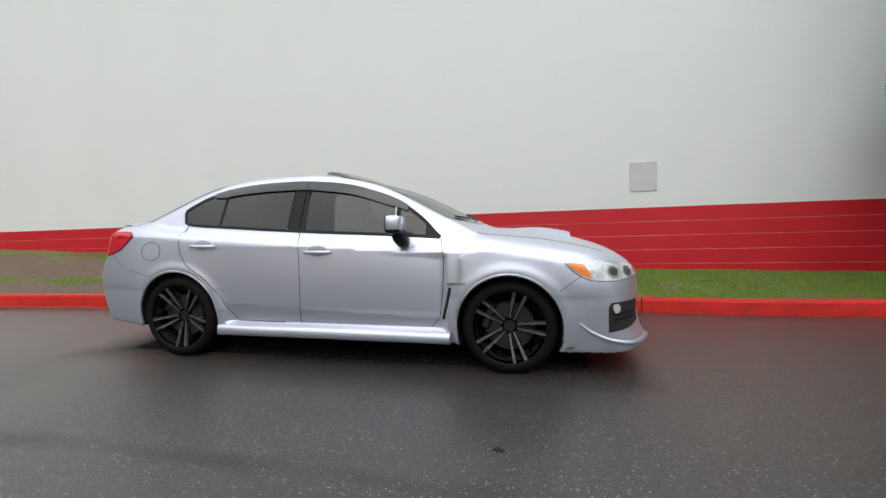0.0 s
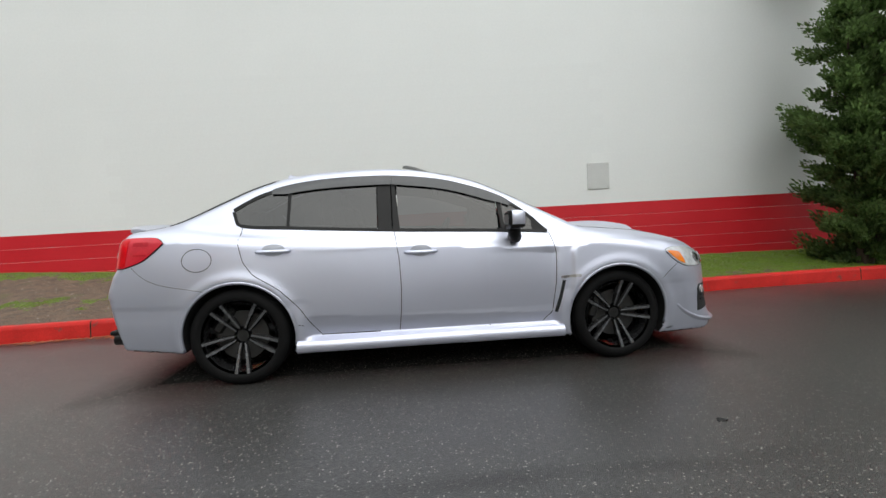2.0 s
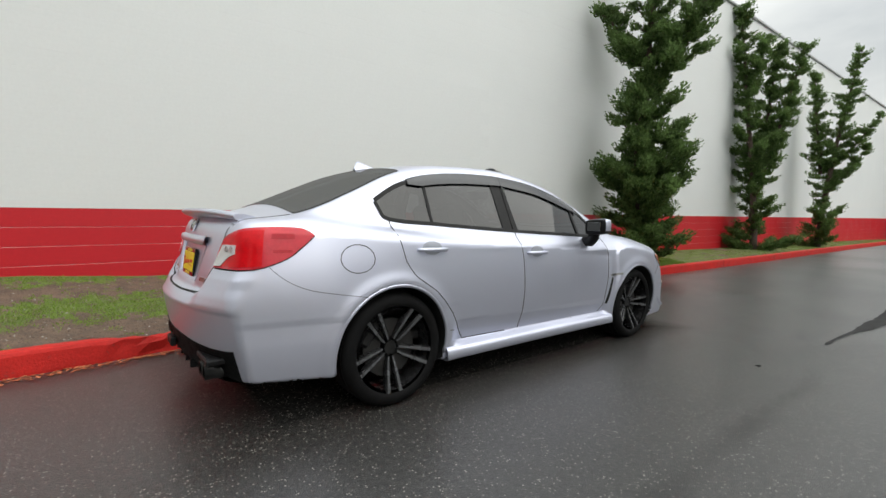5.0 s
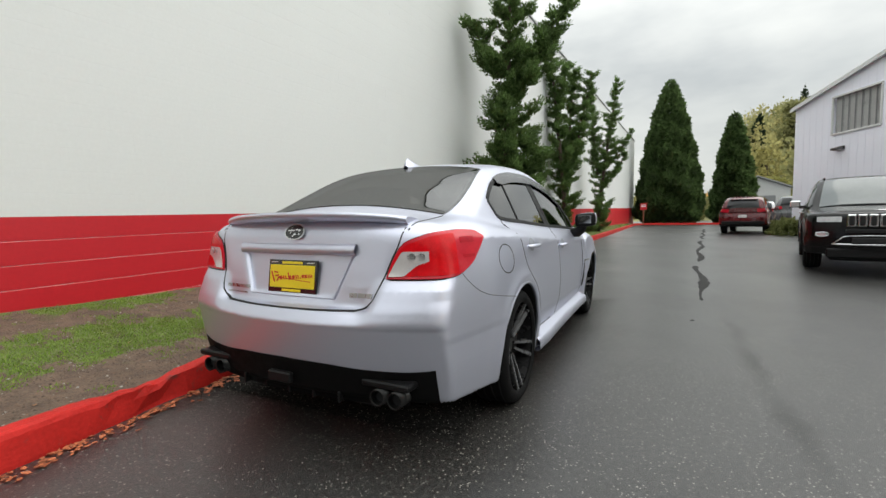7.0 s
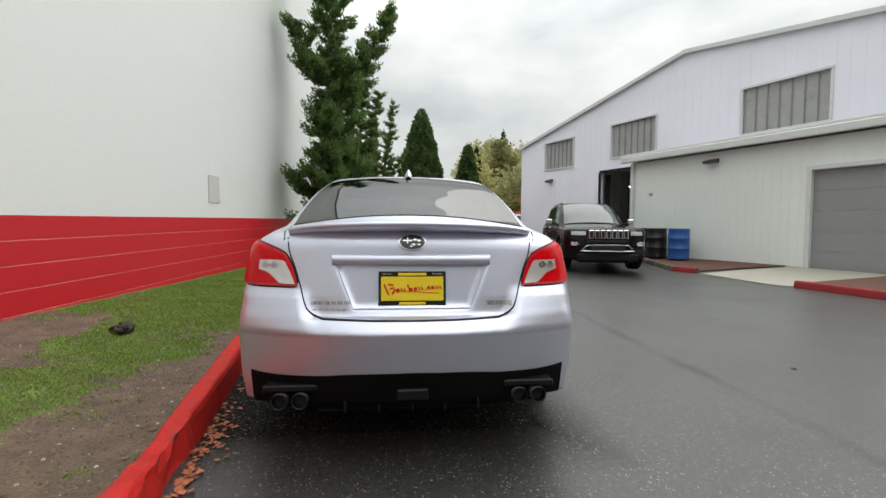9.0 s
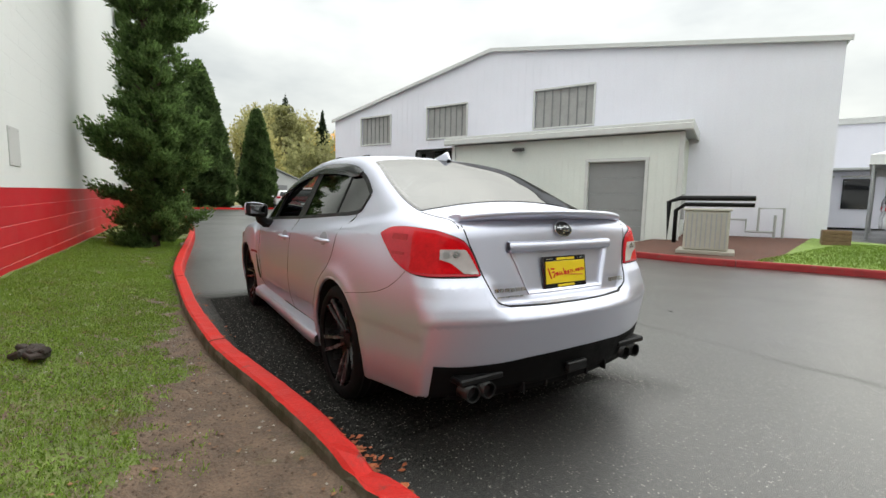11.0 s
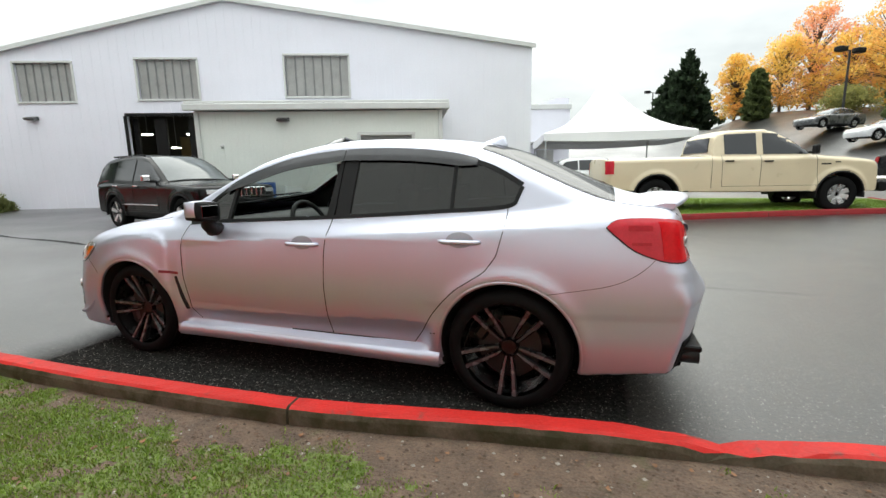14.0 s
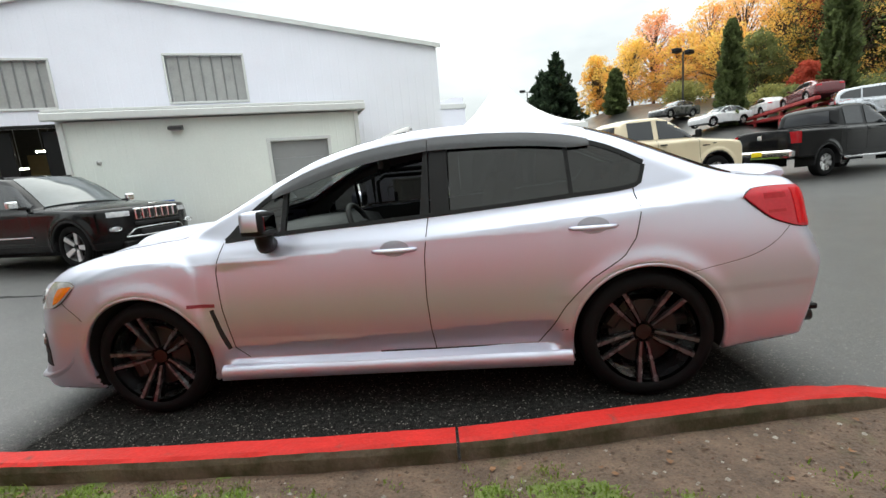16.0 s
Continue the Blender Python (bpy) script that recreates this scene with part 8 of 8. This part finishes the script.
for az, rng_m, hgt, rad in ((-117.9, 40, 7.3, 0.74), (-126.4, 37, 11.5, 0.72), (-106.6, 52, 4.5, 0.85)):
    x, y = toward(az, rng_m)
    cone_tree("hornbeam", "narrow upright dark green tree in the lot", x, y, float(ground_z(x, y)), hgt, rad, k, 9000, leaf_mat("dull_green", (0.12, 0.15, 0.055), 0.5), 0.2, 0.42, 0.2)
    k += 1

for az, rng_m, hgt, rad, material in ((-113.5, 52, 2.6, 2.4, M_YELLOWGREEN), (-121.4, 47, 2.4, 2.2, M_YELLOWGREEN), (-123.6, 45, 2.6, 2.2, M_OLIVE), (-126.4, 46, 3.2, 3.0, M_OLIVE), (-129.5, 44, 3.2, 3.0, M_OLIVE)):
    x, y = toward(az, rng_m)
    broad_tree("low olive green bush along the upper lot", x, y, hgt * 0.75, rad, k, material, 4500, 0.14, None, 0.02)
    k += 1

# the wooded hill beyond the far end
# leaf colours lightened to stand for the haze of distance
M_HAZY_OLIVE = leaf_mat("hazy_hill_olive_leaves", (0.32, 0.32, 0.15), 0.3)
M_HAZY_YELLOW = leaf_mat("hazy_hill_yellow_leaves", (0.42, 0.39, 0.17), 0.3)
M_HILL = mat("hill_undergrowth", (0.24, 0.23, 0.10), 0.95, 0, 0.4, 0.05, 0.6)
hx, hy = np.meshgrid(np.linspace(62, 260, 34), np.linspace(-110, 60, 34), indexing="ij")


def hill_z(x, y):
    q = np.clip((x - 62) / 90, 0, 1)
    shoulder = 0.12 + 0.88 * np.clip((-y - 0.10 * (x + 2.9)) / 12, 0, 1)
    return 0.2 + 25 * q * q * (3 - 2 * q) * np.clip(0.85 + 0.35 * np.sin(0.03 * y + 0.9), 0.3, 1.3) * shoulder


tagged(Geo().grid(np.stack([hx, hy, hill_z(hx, hy)], -1)).make("hill", M_HILL, smooth=True), "olive wooded hillside beyond the lot", "hill", kind="structure")
rh = np.random.default_rng(77)
for material, count, nm in ((M_HAZY_OLIVE, 60, "olive_wood"), (M_HAZY_YELLOW, 55, "yellowing_wood"), (M_GOLD, 2, "golden_wood"), (M_FIR, 9, "fir_wood")):
    P, D = [], []
    trunks = Geo()
    for i in range(count):
        x, y = rh.uniform(64, 170), rh.uniform(-80, 32)
        z = float(hill_z(x, y))
        hgt = rh.uniform(6, 11) * (1 if material is not M_FIR else 1.35) * (0.4 if -y < 0.4 + 0.14 * (x + 2.9) else 1.0)
        rad = hgt * rh.uniform(0.28, 0.4) * (1 if material is not M_FIR else 0.55)
        nn = 1300
        e = rh.normal(0, 1, (nn, 3))
        e /= np.linalg.norm(e, axis=1)[:, None]
        e *= (rh.uniform(0.5, 1.0, nn) * (1 + 0.3 * np.sin(5 * np.arctan2(e[:, 1], e[:, 0]) + 6 * e[:, 2])))[:, None]
        q = e * (rad, rad, hgt * 0.5) + (x, y, z + hgt * 0.52)
        if material is M_FIR:
            q[:, :2] = (q[:, :2] - (x, y)) * (1.25 - (q[:, 2:3] - z) / hgt) + (x, y)
        P.append(q)
        D.append(e + (0, 0, 0.3))
        trunks.tube([(x, y, z - 0.5), (x, y, z + hgt * 0.6)], 0.25, 5, False)
    w = thing(nm, "mixed autumn woodland on the far hillside", "woods", kind="stuff")
    tagged(trunks.make("trunks", M_BARK, w), kind="stuff")
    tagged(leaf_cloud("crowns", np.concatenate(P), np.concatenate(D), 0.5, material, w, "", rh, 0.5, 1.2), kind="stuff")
broad_tree("small scarlet autumn tree beside the hall", 58, -18.6, 5.6, 2.6, 99, M_SCARLET, 6000, 0.2, 0.3, 0.05)
broad_tree("yellowing broadleaf tree beyond the lot", 66, -14.0, 5.2, 3.4, 98, M_YELLOWGREEN, 12000, 0.2, 0.3, 0.05)
broad_tree("yellowing broadleaf tree beyond the lot", 70, -21.0, 6.0, 4.0, 97, M_YELLOWGREEN, 12000, 0.2, 0.3, 0.05)
broad_tree("rounded olive tree on the far hillside", 100, -23.5, 12.5, 4.2, 96, M_HAZY_OLIVE, 12000, 0.3, float(hill_z(100, -23.5)), 0.05)
cone_tree("fir", "dark fir standing out on the far hillside", 110, -19.4, float(hill_z(110, -19.4)), 12.5, 1.9, 95, 6000, M_FIR, 0.45, 0.8, 0.3)


# ---- far shed, sign, tent, wing building, fittings ----
shed = thing("far_shed", "small white shed with a low gable far off", "shed", pose(52, -10.2, 0.3, 0, 0, 90) @ Matrix.Scale(0.92, 4))
Geo().prism([(-3, 0, 0), (3, 0, 0), (3, 0, 3.8), (0, 0, 5.0), (-3, 0, 3.8)], (0, -6, 0)).make("wall", M_TRIM, shed)
Geo().prism([(-3.3, 0.3, 3.75), (0, 0.3, 5.1), (0, -6.3, 5.1), (-3.3, -6.3, 3.75)], (0, 0, 0.12)).make("roof", M_GREY_METAL, shed)
Geo().prism([(3.3, 0.3, 3.75), (0, 0.3, 5.1), (0, -6.3, 5.1), (3.3, -6.3, 3.75)], (0, 0, 0.12)).make("roof", M_GREY_METAL, shed)
Geo().box((0, 0.04, 1.5), (3.4, 0.08, 3.0), 0.02).make("door", M_DOOR_GREY, shed)
sign = thing("sign_post", "small red and white sign on a wooden post", "sign", pose(38.5, -0.2, float(ground_z(38.5, -0.2)), 0, 0, 180))
Geo().box((0, 0, 0.9), (0.1, 0.1, 1.9), 0.01).make("post", mat("weathered_post", (0.25, 0.09, 0.05), 0.8, 0, 0.2), sign)
Geo().box((0.06, 0, 1.6), (0.02, 0.5, 0.55), 0.005).make("board", M_RED_BLOCK, sign)
Geo().box((0.073, 0, 1.6), (0.006, 0.34, 0.08), 0.002).make("print_bar", M_WHITEPAINT, sign)
Geo().box((0.073, 0, 1.72), (0.006, 0.34, 0.08), 0.002).make("print_bar", M_WHITEPAINT, sign)

M_TENT = mat("white_canvas", (0.80, 0.80, 0.80), 0.7, 0, 0.03, 1, 20)
tent = thing("marquee", "white peaked marquee tent on slim poles", "tent", pose(-0.55, -20.3, float(ground_z(-1, -20)), 0, 0, 12))
g = Geo()
nA, S_, H0, H1 = 12, 3.1, 2.3, 5.4
ring = []
per = []
for e in range(4):
    c0, c1 = [np.array(p) * S_ for p in (((-1, -1), (1, -1)), ((1, -1), (1, 1)), ((1, 1), (-1, 1)), ((-1, 1), (-1, -1)))[e]]
    for t in np.linspace(0, 1, nA, endpoint=False):
        per.append((c0 + (c1 - c0) * t, 0.10 * math.sin(math.pi * t)))
for t in np.linspace(0, 1, 12):
    row = []
    for (px, py), dip in per + per[:1]:
        k_ = (1 - t) ** 1.0
        row.append((px * k_ + 0.01, py * k_, H0 + 0.3 + (H1 - H0 - 0.3) * (0.35 * t + 0.65 * t ** 2.6) - dip * (1 - t) * 1.2))
    ring.append(row)
g.grid(ring)
g.make("canopy", M_TENT, tent, smooth=True)
g = Geo()
g.grid([[(px, py, H0 + 0.3 - 0.001) for (px, py), dip in per + per[:1]], [(px * 1.003, py * 1.003, H0 - dip * 0.9) for (px, py), dip in per + per[:1]]])
g.make("valance", M_TENT, tent)
for sx in (-1, 1):
    for sy in (-1, 1):
        Geo().tube([(sx * S_ * 0.97, sy * S_ * 0.97, 0), (sx * S_ * 0.97, sy * S_ * 0.97, H0 + 0.2)], 0.04, 8).make("pole", M_GREY_METAL, tent)

wing = thing("office_wing", "long grey-white building wing behind the hall", "building", pose(6.0, -25.0, 0.4, 0, 0, 203.52))
Geo().box((-1.0, 3, 2.5), (12, 6, 5.0), 0.02).make("wall", M_HALL, wing)
Geo().box((-1.0, -0.05, 4.95), (12.1, 0.12, 0.3), 0.02).make("parapet", M_TRIM, wing)
for k_ in range(7):
    w = new("window")
    w.parent = wing
    Geo().box((-5.6 + 1.5 * k_, -0.03, 1.6), (1.1, 0.08, 1.4), 0.02).make("pane", M_DARKGLASS if k_ % 2 else M_TRANSLUCENT, w)
    Geo().box((-5.6 + 1.5 * k_, -0.05, 2.4), (1.25, 0.1, 0.08), 0.01).make("window_frame", M_TRIM, w)
Geo().box((-1.0, -0.4, 2.7), (11.5, 0.9, 0.12), 0.02).make("canopy", M_GREY_METAL, wing)
Geo().prism([(2.4, 0, 5.0), (4.9, 0, 5.0), (4.9, 0, 5.5), (4.2, 0, 5.5)], (0, 4, 0)).make("roof_gable", M_HALL, wing)

# cooling unit and pipes beside the lean-to
ac = thing("cooling_unit", "beige outdoor cooling unit with a slatted side", "air conditioner", pose(2.55, -8.55, float(ground_z(2.5, -8.5)) + 0.1, 0, 0, 203.5))
M_BEIGE = mat("beige_steel", (0.50, 0.49, 0.42), 0.5, 0, 0.06)
Geo().box((0, 0, 0.03), (1.1, 0.95, 0.08), 0.01).make("slab", M_PALE_CONCRETE, ac)
Geo().box((0, 0, 0.5), (0.85, 0.75, 0.86), 0.03).make("housing", M_BEIGE, ac)
Geo().box((0, 0, 0.95), (0.9, 0.8, 0.05), 0.02).make("lid", M_BEIGE, ac)
for k_ in range(9):
    Geo().box((-0.36 + 0.09 * k_, -0.385, 0.5), (0.025, 0.03, 0.74), 0.006).make("slat", M_GREY_METAL, ac)
Geo().box((-0.44, 0.1, 0.45), (0.03, 0.3, 0.4), 0.01).make("switch_box", M_BLACKPLASTIC, ac)
pipes = thing("pipework", "dark insulated pipes bent over the cooling unit", "pipe", pose(2.9, -9.3, float(ground_z(2.9, -9.3)) + 0.1, 0, 0, 203.5))
Geo().tube([(0.9, 0, 1.2), (-0.6, 0, 1.2), (-0.85, 0, 1.1), (-0.85, 0, 0.1)], 0.06, 8).make("pipe", M_BLACKPLASTIC, pipes, smooth=True)
Geo().tube([(0.9, 0.15, 1.05), (-0.5, 0.15, 1.05), (-0.7, 0.15, 0.9), (-0.7, 0.1, 0.1)], 0.05, 8).make("pipe", M_BLACKPLASTIC, pipes, smooth=True)
gas = thing("gas_pipes", "grey gas meter pipes against the hall wall", "pipe", HALL @ pose(18.2, -0.35, 0.3))
for path in ([(-0.7, 0, 0), (-0.7, 0, 0.55), (-0.2, 0, 0.55), (-0.2, 0, 0.2), (0.5, 0, 0.2)], [(0.5, 0, 0), (0.5, 0, 0.7)], [(0.1, 0, 0.2), (0.1, 0, 0.9), (0.7, 0, 0.9), (0.7, 0, 0)]):
    Geo().tube(path, 0.035, 8).make("pipe", M_GREY_METAL, gas)
meter = thing("electric_boxes", "pair of narrow grey boxes on the lean-to wall", "meter box", HALL @ pose(LU1 + 0.02, -1.9, 1.2))
Geo().box((0.06, 0, 0), (0.1, 0.16, 0.7), 0.01).make("box", M_GREY_METAL, meter)
Geo().box((0.06, 0.3, 0), (0.1, 0.14, 0.75), 0.01).make("box", M_GREY_METAL, meter)
planter = thing("planter", "square brown timber planter box", "planter", pose(1.4, -12.6, float(ground_z(0.9, -12.6)) + 0.1, 0, 0, 20) @ Matrix.Scale(0.55, 4))
M_TIMBER = mat("brown_timber", (0.2, 0.13, 0.075), 0.8, 0, 0.25, 6, 60)
for k_ in range(4):
    for s_ in (-1, 1):
        Geo().box((0, s_ * 0.47, 0.09 + 0.17 * k_), (1.0, 0.05, 0.16), 0.01).make("board", M_TIMBER, planter)
        Geo().box((s_ * 0.47, 0, 0.09 + 0.17 * k_), (0.05, 0.89, 0.16), 0.01).make("board", M_TIMBER, planter)
Geo().box((0, 0, 0.55), (0.88, 0.88, 0.1), 0.02).make("soil", M_MULCH, planter)


def drum(x, y, material, label, h=0.88, r=0.29):
    d = thing("drum", label, "drum", pose(x, y, float(ground_z(x, y)) + 0.06), "drums by the lean-to")
    Geo().lathe(((0.0001, 0), (r * 0.97, 0), (r, 0.02), (r * 0.97, 0.05), (r * 0.97, h * 0.32), (r * 1.02, h * 0.34), (r * 0.97, h * 0.36), (r * 0.97, h * 0.65), (r * 1.02, h * 0.67), (r * 0.97, h * 0.69), (r * 0.97, h - 0.04), (r, h - 0.015), (r * 0.96, h), (r * 0.93, h - 0.02), (0.0001, h - 0.02)), 28).make("shell", material, d, smooth=True)
    Geo().lathe(((0.0001, 0.03), (0.035, 0.03), (0.035, 0)), 12, pose(r * 0.55, 0, h - 0.02)).make("bung", M_GREY_METAL, d)


drum(9.15, -8.0, mat("blue_plastic", (0.02, 0.09, 0.32), 0.35, 0, 0.1), "blue plastic drum standing by the lean-to")
drum(9.85, -7.75, mat("black_drum_plastic", (0.015, 0.015, 0.016), 0.4, 0, 0.1), "black plastic drum standing by the lean-to")
drum(10.5, -7.6, mat("dark_drum_plastic", (0.02, 0.022, 0.022), 0.4, 0, 0.1), "black plastic drum standing by the lean-to")

# shrub at the hall's far corner
rs = np.random.default_rng(6)
sx_, sy_ = 19.6, -6.1
shrub = thing("shrub", "low rounded green shrub at the hall corner", "shrub", pose(sx_, sy_, float(ground_z(sx_, sy_))))
e = rs.normal(0, 1, (5000, 3))
e /= np.linalg.norm(e, axis=1)[:, None]
e[:, 2] = np.abs(e[:, 2])
q = e * (1.2, 0.6, 0.62) * rs.uniform(0.7, 1.0, 5000)[:, None] * (1 + 0.15 * np.sin(9 * e[:, :1]) + 0.12 * np.sin(13 * e[:, 1:2]))
leaf_cloud("foliage", q, e, 0.06, M_OLIVE, shrub, "", rs)
Geo().tube([(0, 0, -0.1), (0.05, 0, 0.4)], np.array((0.04, 0.02)), 6).make("stem", M_BARK, shrub)

# lot lights
def lot_light(x, y, h, label):
    z = float(ground_z(x, y))
    p = thing("street_lamp", label, "street lamp", pose(x, y, z, 0, 0, 35))
    Geo().tube([(0, 0, -0.2), (0, 0, h)], np.array((0.09, 0.07)), 10).make("pole", M_DARKSTEEL, p)
    Geo().tube([(-0.9, 0, h), (0.9, 0, h)], 0.04, 8).make("arm", M_DARKSTEEL, p)
    for s_ in (-1, 1):
        Geo().box((s_ * 0.9, 0, h + 0.05), (0.75, 0.5, 0.35), 0.05).make("head", M_BLACKPLASTIC, p)


x, y = toward(-113.5, 45)
lot_light(x, y, 5.3, "twin-headed dark lot light on a pole")
x, y = toward(-96.5, 70)
lot_light(x, y, 6.4, "twin-headed dark lot light on a pole")

# bark chunk, fallen leaves, pebbles
chunk = thing("bark_chunk", "dark rotten chunk of wood on the grass", "wood", pose(0.92, 2.33, float(verge_point(np.array([0.92]), np.array([2.33]))[0]), 0, 0, 25))
rc = np.random.default_rng(4)
for k_ in range(16):
    g = Geo()
    g.box((rc.uniform(-0.12, 0.12), rc.uniform(-0.06, 0.06), 0.02 + 0.025 * rc.random()), (rc.uniform(0.05, 0.13), rc.uniform(0.03, 0.07), rc.uniform(0.02, 0.045)), 0.012, Euler((rc.uniform(-0.3, 0.3), rc.uniform(-0.4, 0.4), rc.uniform(-0.6, 0.6))).to_matrix())
    g.make("splinter", mat("rotten_wood", (0.035, 0.027, 0.022), 0.85, 0, 0.4, 20, 90, bump=0.006, bscale=60), chunk)


def litter(name, label, px, py, pz, size, material, r, category):
    n = len(px)
    a = r.uniform(0, 2 * np.pi, n)
    s = size * r.uniform(0.5, 1.3, n)
    t = r.uniform(-0.35, 0.35, (n, 2))
    shape = np.array(((1.0, 0), (0.45, 0.42), (-0.3, 0.5), (-0.9, 0.12), (-0.9, -0.12), (-0.3, -0.5), (0.45, -0.42)))
    jag = r.uniform(0.55, 1.25, (n, 7))
    x = shape[None, :, 0] * s[:, None] * jag
    y = shape[None, :, 1] * s[:, None] * jag * r.uniform(0.7, 1.7, (n, 1))
    v = np.stack([px[:, None] + x * np.cos(a)[:, None] - y * np.sin(a)[:, None], py[:, None] + x * np.sin(a)[:, None] + y * np.cos(a)[:, None],
                  pz[:, None] + 0.006 + np.abs(x * t[:, :1] + y * t[:, 1:]) + 0.3 * y * y / (s[:, None] + 1e-6)], -1)
    me = bpy.data.meshes.new(name)
    k = np.arange(n)[:, None] * 7 + np.arange(7)[None]
    me.from_pydata(v.reshape(-1, 3).tolist(), [], k.tolist())
    me.materials.append(material)
    me.update()
    return tagged(new(name, me), label, category, kind="stuff")


M_LITTER = mat("fallen_leaf", (0.18, 0.09, 0.042), 0.7, 0, 0.75, 3, 40, island=0.8)
n = 650
px = rc.uniform(-6, 8, n)
py = KERB(px) + 0.2 + (wall_y(px) - KERB(px) - 0.25) * rc.random(n) ** 1.5
litter("verge_leaves", "scattered brown and orange leaves on the verge", px, py, verge_point(px, py), 0.013, M_LITTER, rc, "leaves")
n = 800
px = np.concatenate([rc.uniform(-6, -0.2, n), rc.uniform(-0.2, 9, 160)])
py = KERB(px) - 0.015 - np.abs(rc.normal(0, 0.055, len(px)))
litter("gutter_leaves", "wet orange leaves gathered along the kerb", px, py, ground_z(px, py), 0.02, mat("orange_fallen_leaf", (0.36, 0.11, 0.045), 0.6, 0, 0.6, 3, 40, island=0.8), rc, "leaves")
n = 1700
px = rc.uniform(-5, 6, n)
py = KERB(px) + 0.17 + (wall_y(px) - KERB(px) - 0.25) * rc.random(n)
pz = verge_point(px, py)
oct_v = np.array(((1, 0, 0), (-1, 0, 0), (0, 1, 0), (0, -1, 0), (0, 0, 0.7), (0, 0, -0.7)))
sz = rc.uniform(0.003, 0.008, n) * rc.choice((1, 1, 1, 1.6), n)
v = px[:, None, None] * (1, 0, 0) + py[:, None, None] * (0, 1, 0) + pz[:, None, None] * (0, 0, 1) + oct_v[None] * sz[:, None, None]
g = Geo()
fo = [(0, 2, 4), (2, 1, 4), (1, 3, 4), (3, 0, 4), (2, 0, 5), (1, 2, 5), (3, 1, 5), (0, 3, 5)]
me = bpy.data.meshes.new("pebbles")
me.from_pydata(v.reshape(-1, 3).tolist(), [], [tuple(i * 6 + j for j in f) for i in range(n) for f in fo])
me.materials.append(mat("pebble", (0.32, 0.30, 0.265), 0.8, 0, 0.4, 5, 60, island=0.7))
tagged(new("pebbles", me), "small grey stones in the damp soil", "pebbles", kind="stuff")
# crumbs of soil
n = 9000
px = rc.uniform(-4.5, 4, n)
py = KERB(px) + 0.16 + 1.1 * rc.random(n)
sz = rc.uniform(0.003, 0.011, n)
pz = verge_point(px, py)
v = px[:, None, None] * (1, 0, 0) + py[:, None, None] * (0, 1, 0) + pz[:, None, None] * (0, 0, 1) + oct_v[None] * rc.uniform(0.6, 1.3, (n, 6, 1)) * sz[:, None, None]
me = bpy.data.meshes.new("soil_crumbs")
me.from_pydata(v.reshape(-1, 3).tolist(), [], [tuple(i * 6 + j for j in f) for i in range(n) for f in fo])
me.materials.append(mat("soil_crumb", (0.125, 0.088, 0.064), 0.9, 0, 0.6, 5, 60, island=0.9))
tagged(new("soil_crumbs", me), "dark crumbs of damp soil on the verge", "soil", kind="stuff")
# sprigs of weed in the soil
n = 900
cxx, cyy = rc.uniform(-4.5, 2.0, 20), rc.random(20)
pick = rc.integers(0, 20, n)
px = cxx[pick] + rc.normal(0, 0.035, n)
py = KERB(cxx[pick]) + 0.25 + 0.9 * cyy[pick] + rc.normal(0, 0.035, n)
ok = (py < wall_y(px) - 0.05) & (py > KERB(px) + 0.19)
px, py = px[ok], py[ok]
blades("weeds", px, py, verge_point(px, py), rc.uniform(0.012, 0.03, len(px)), 0.004, M_GRASS, "small tufts of weed in the bare soil", rc, "weeds")
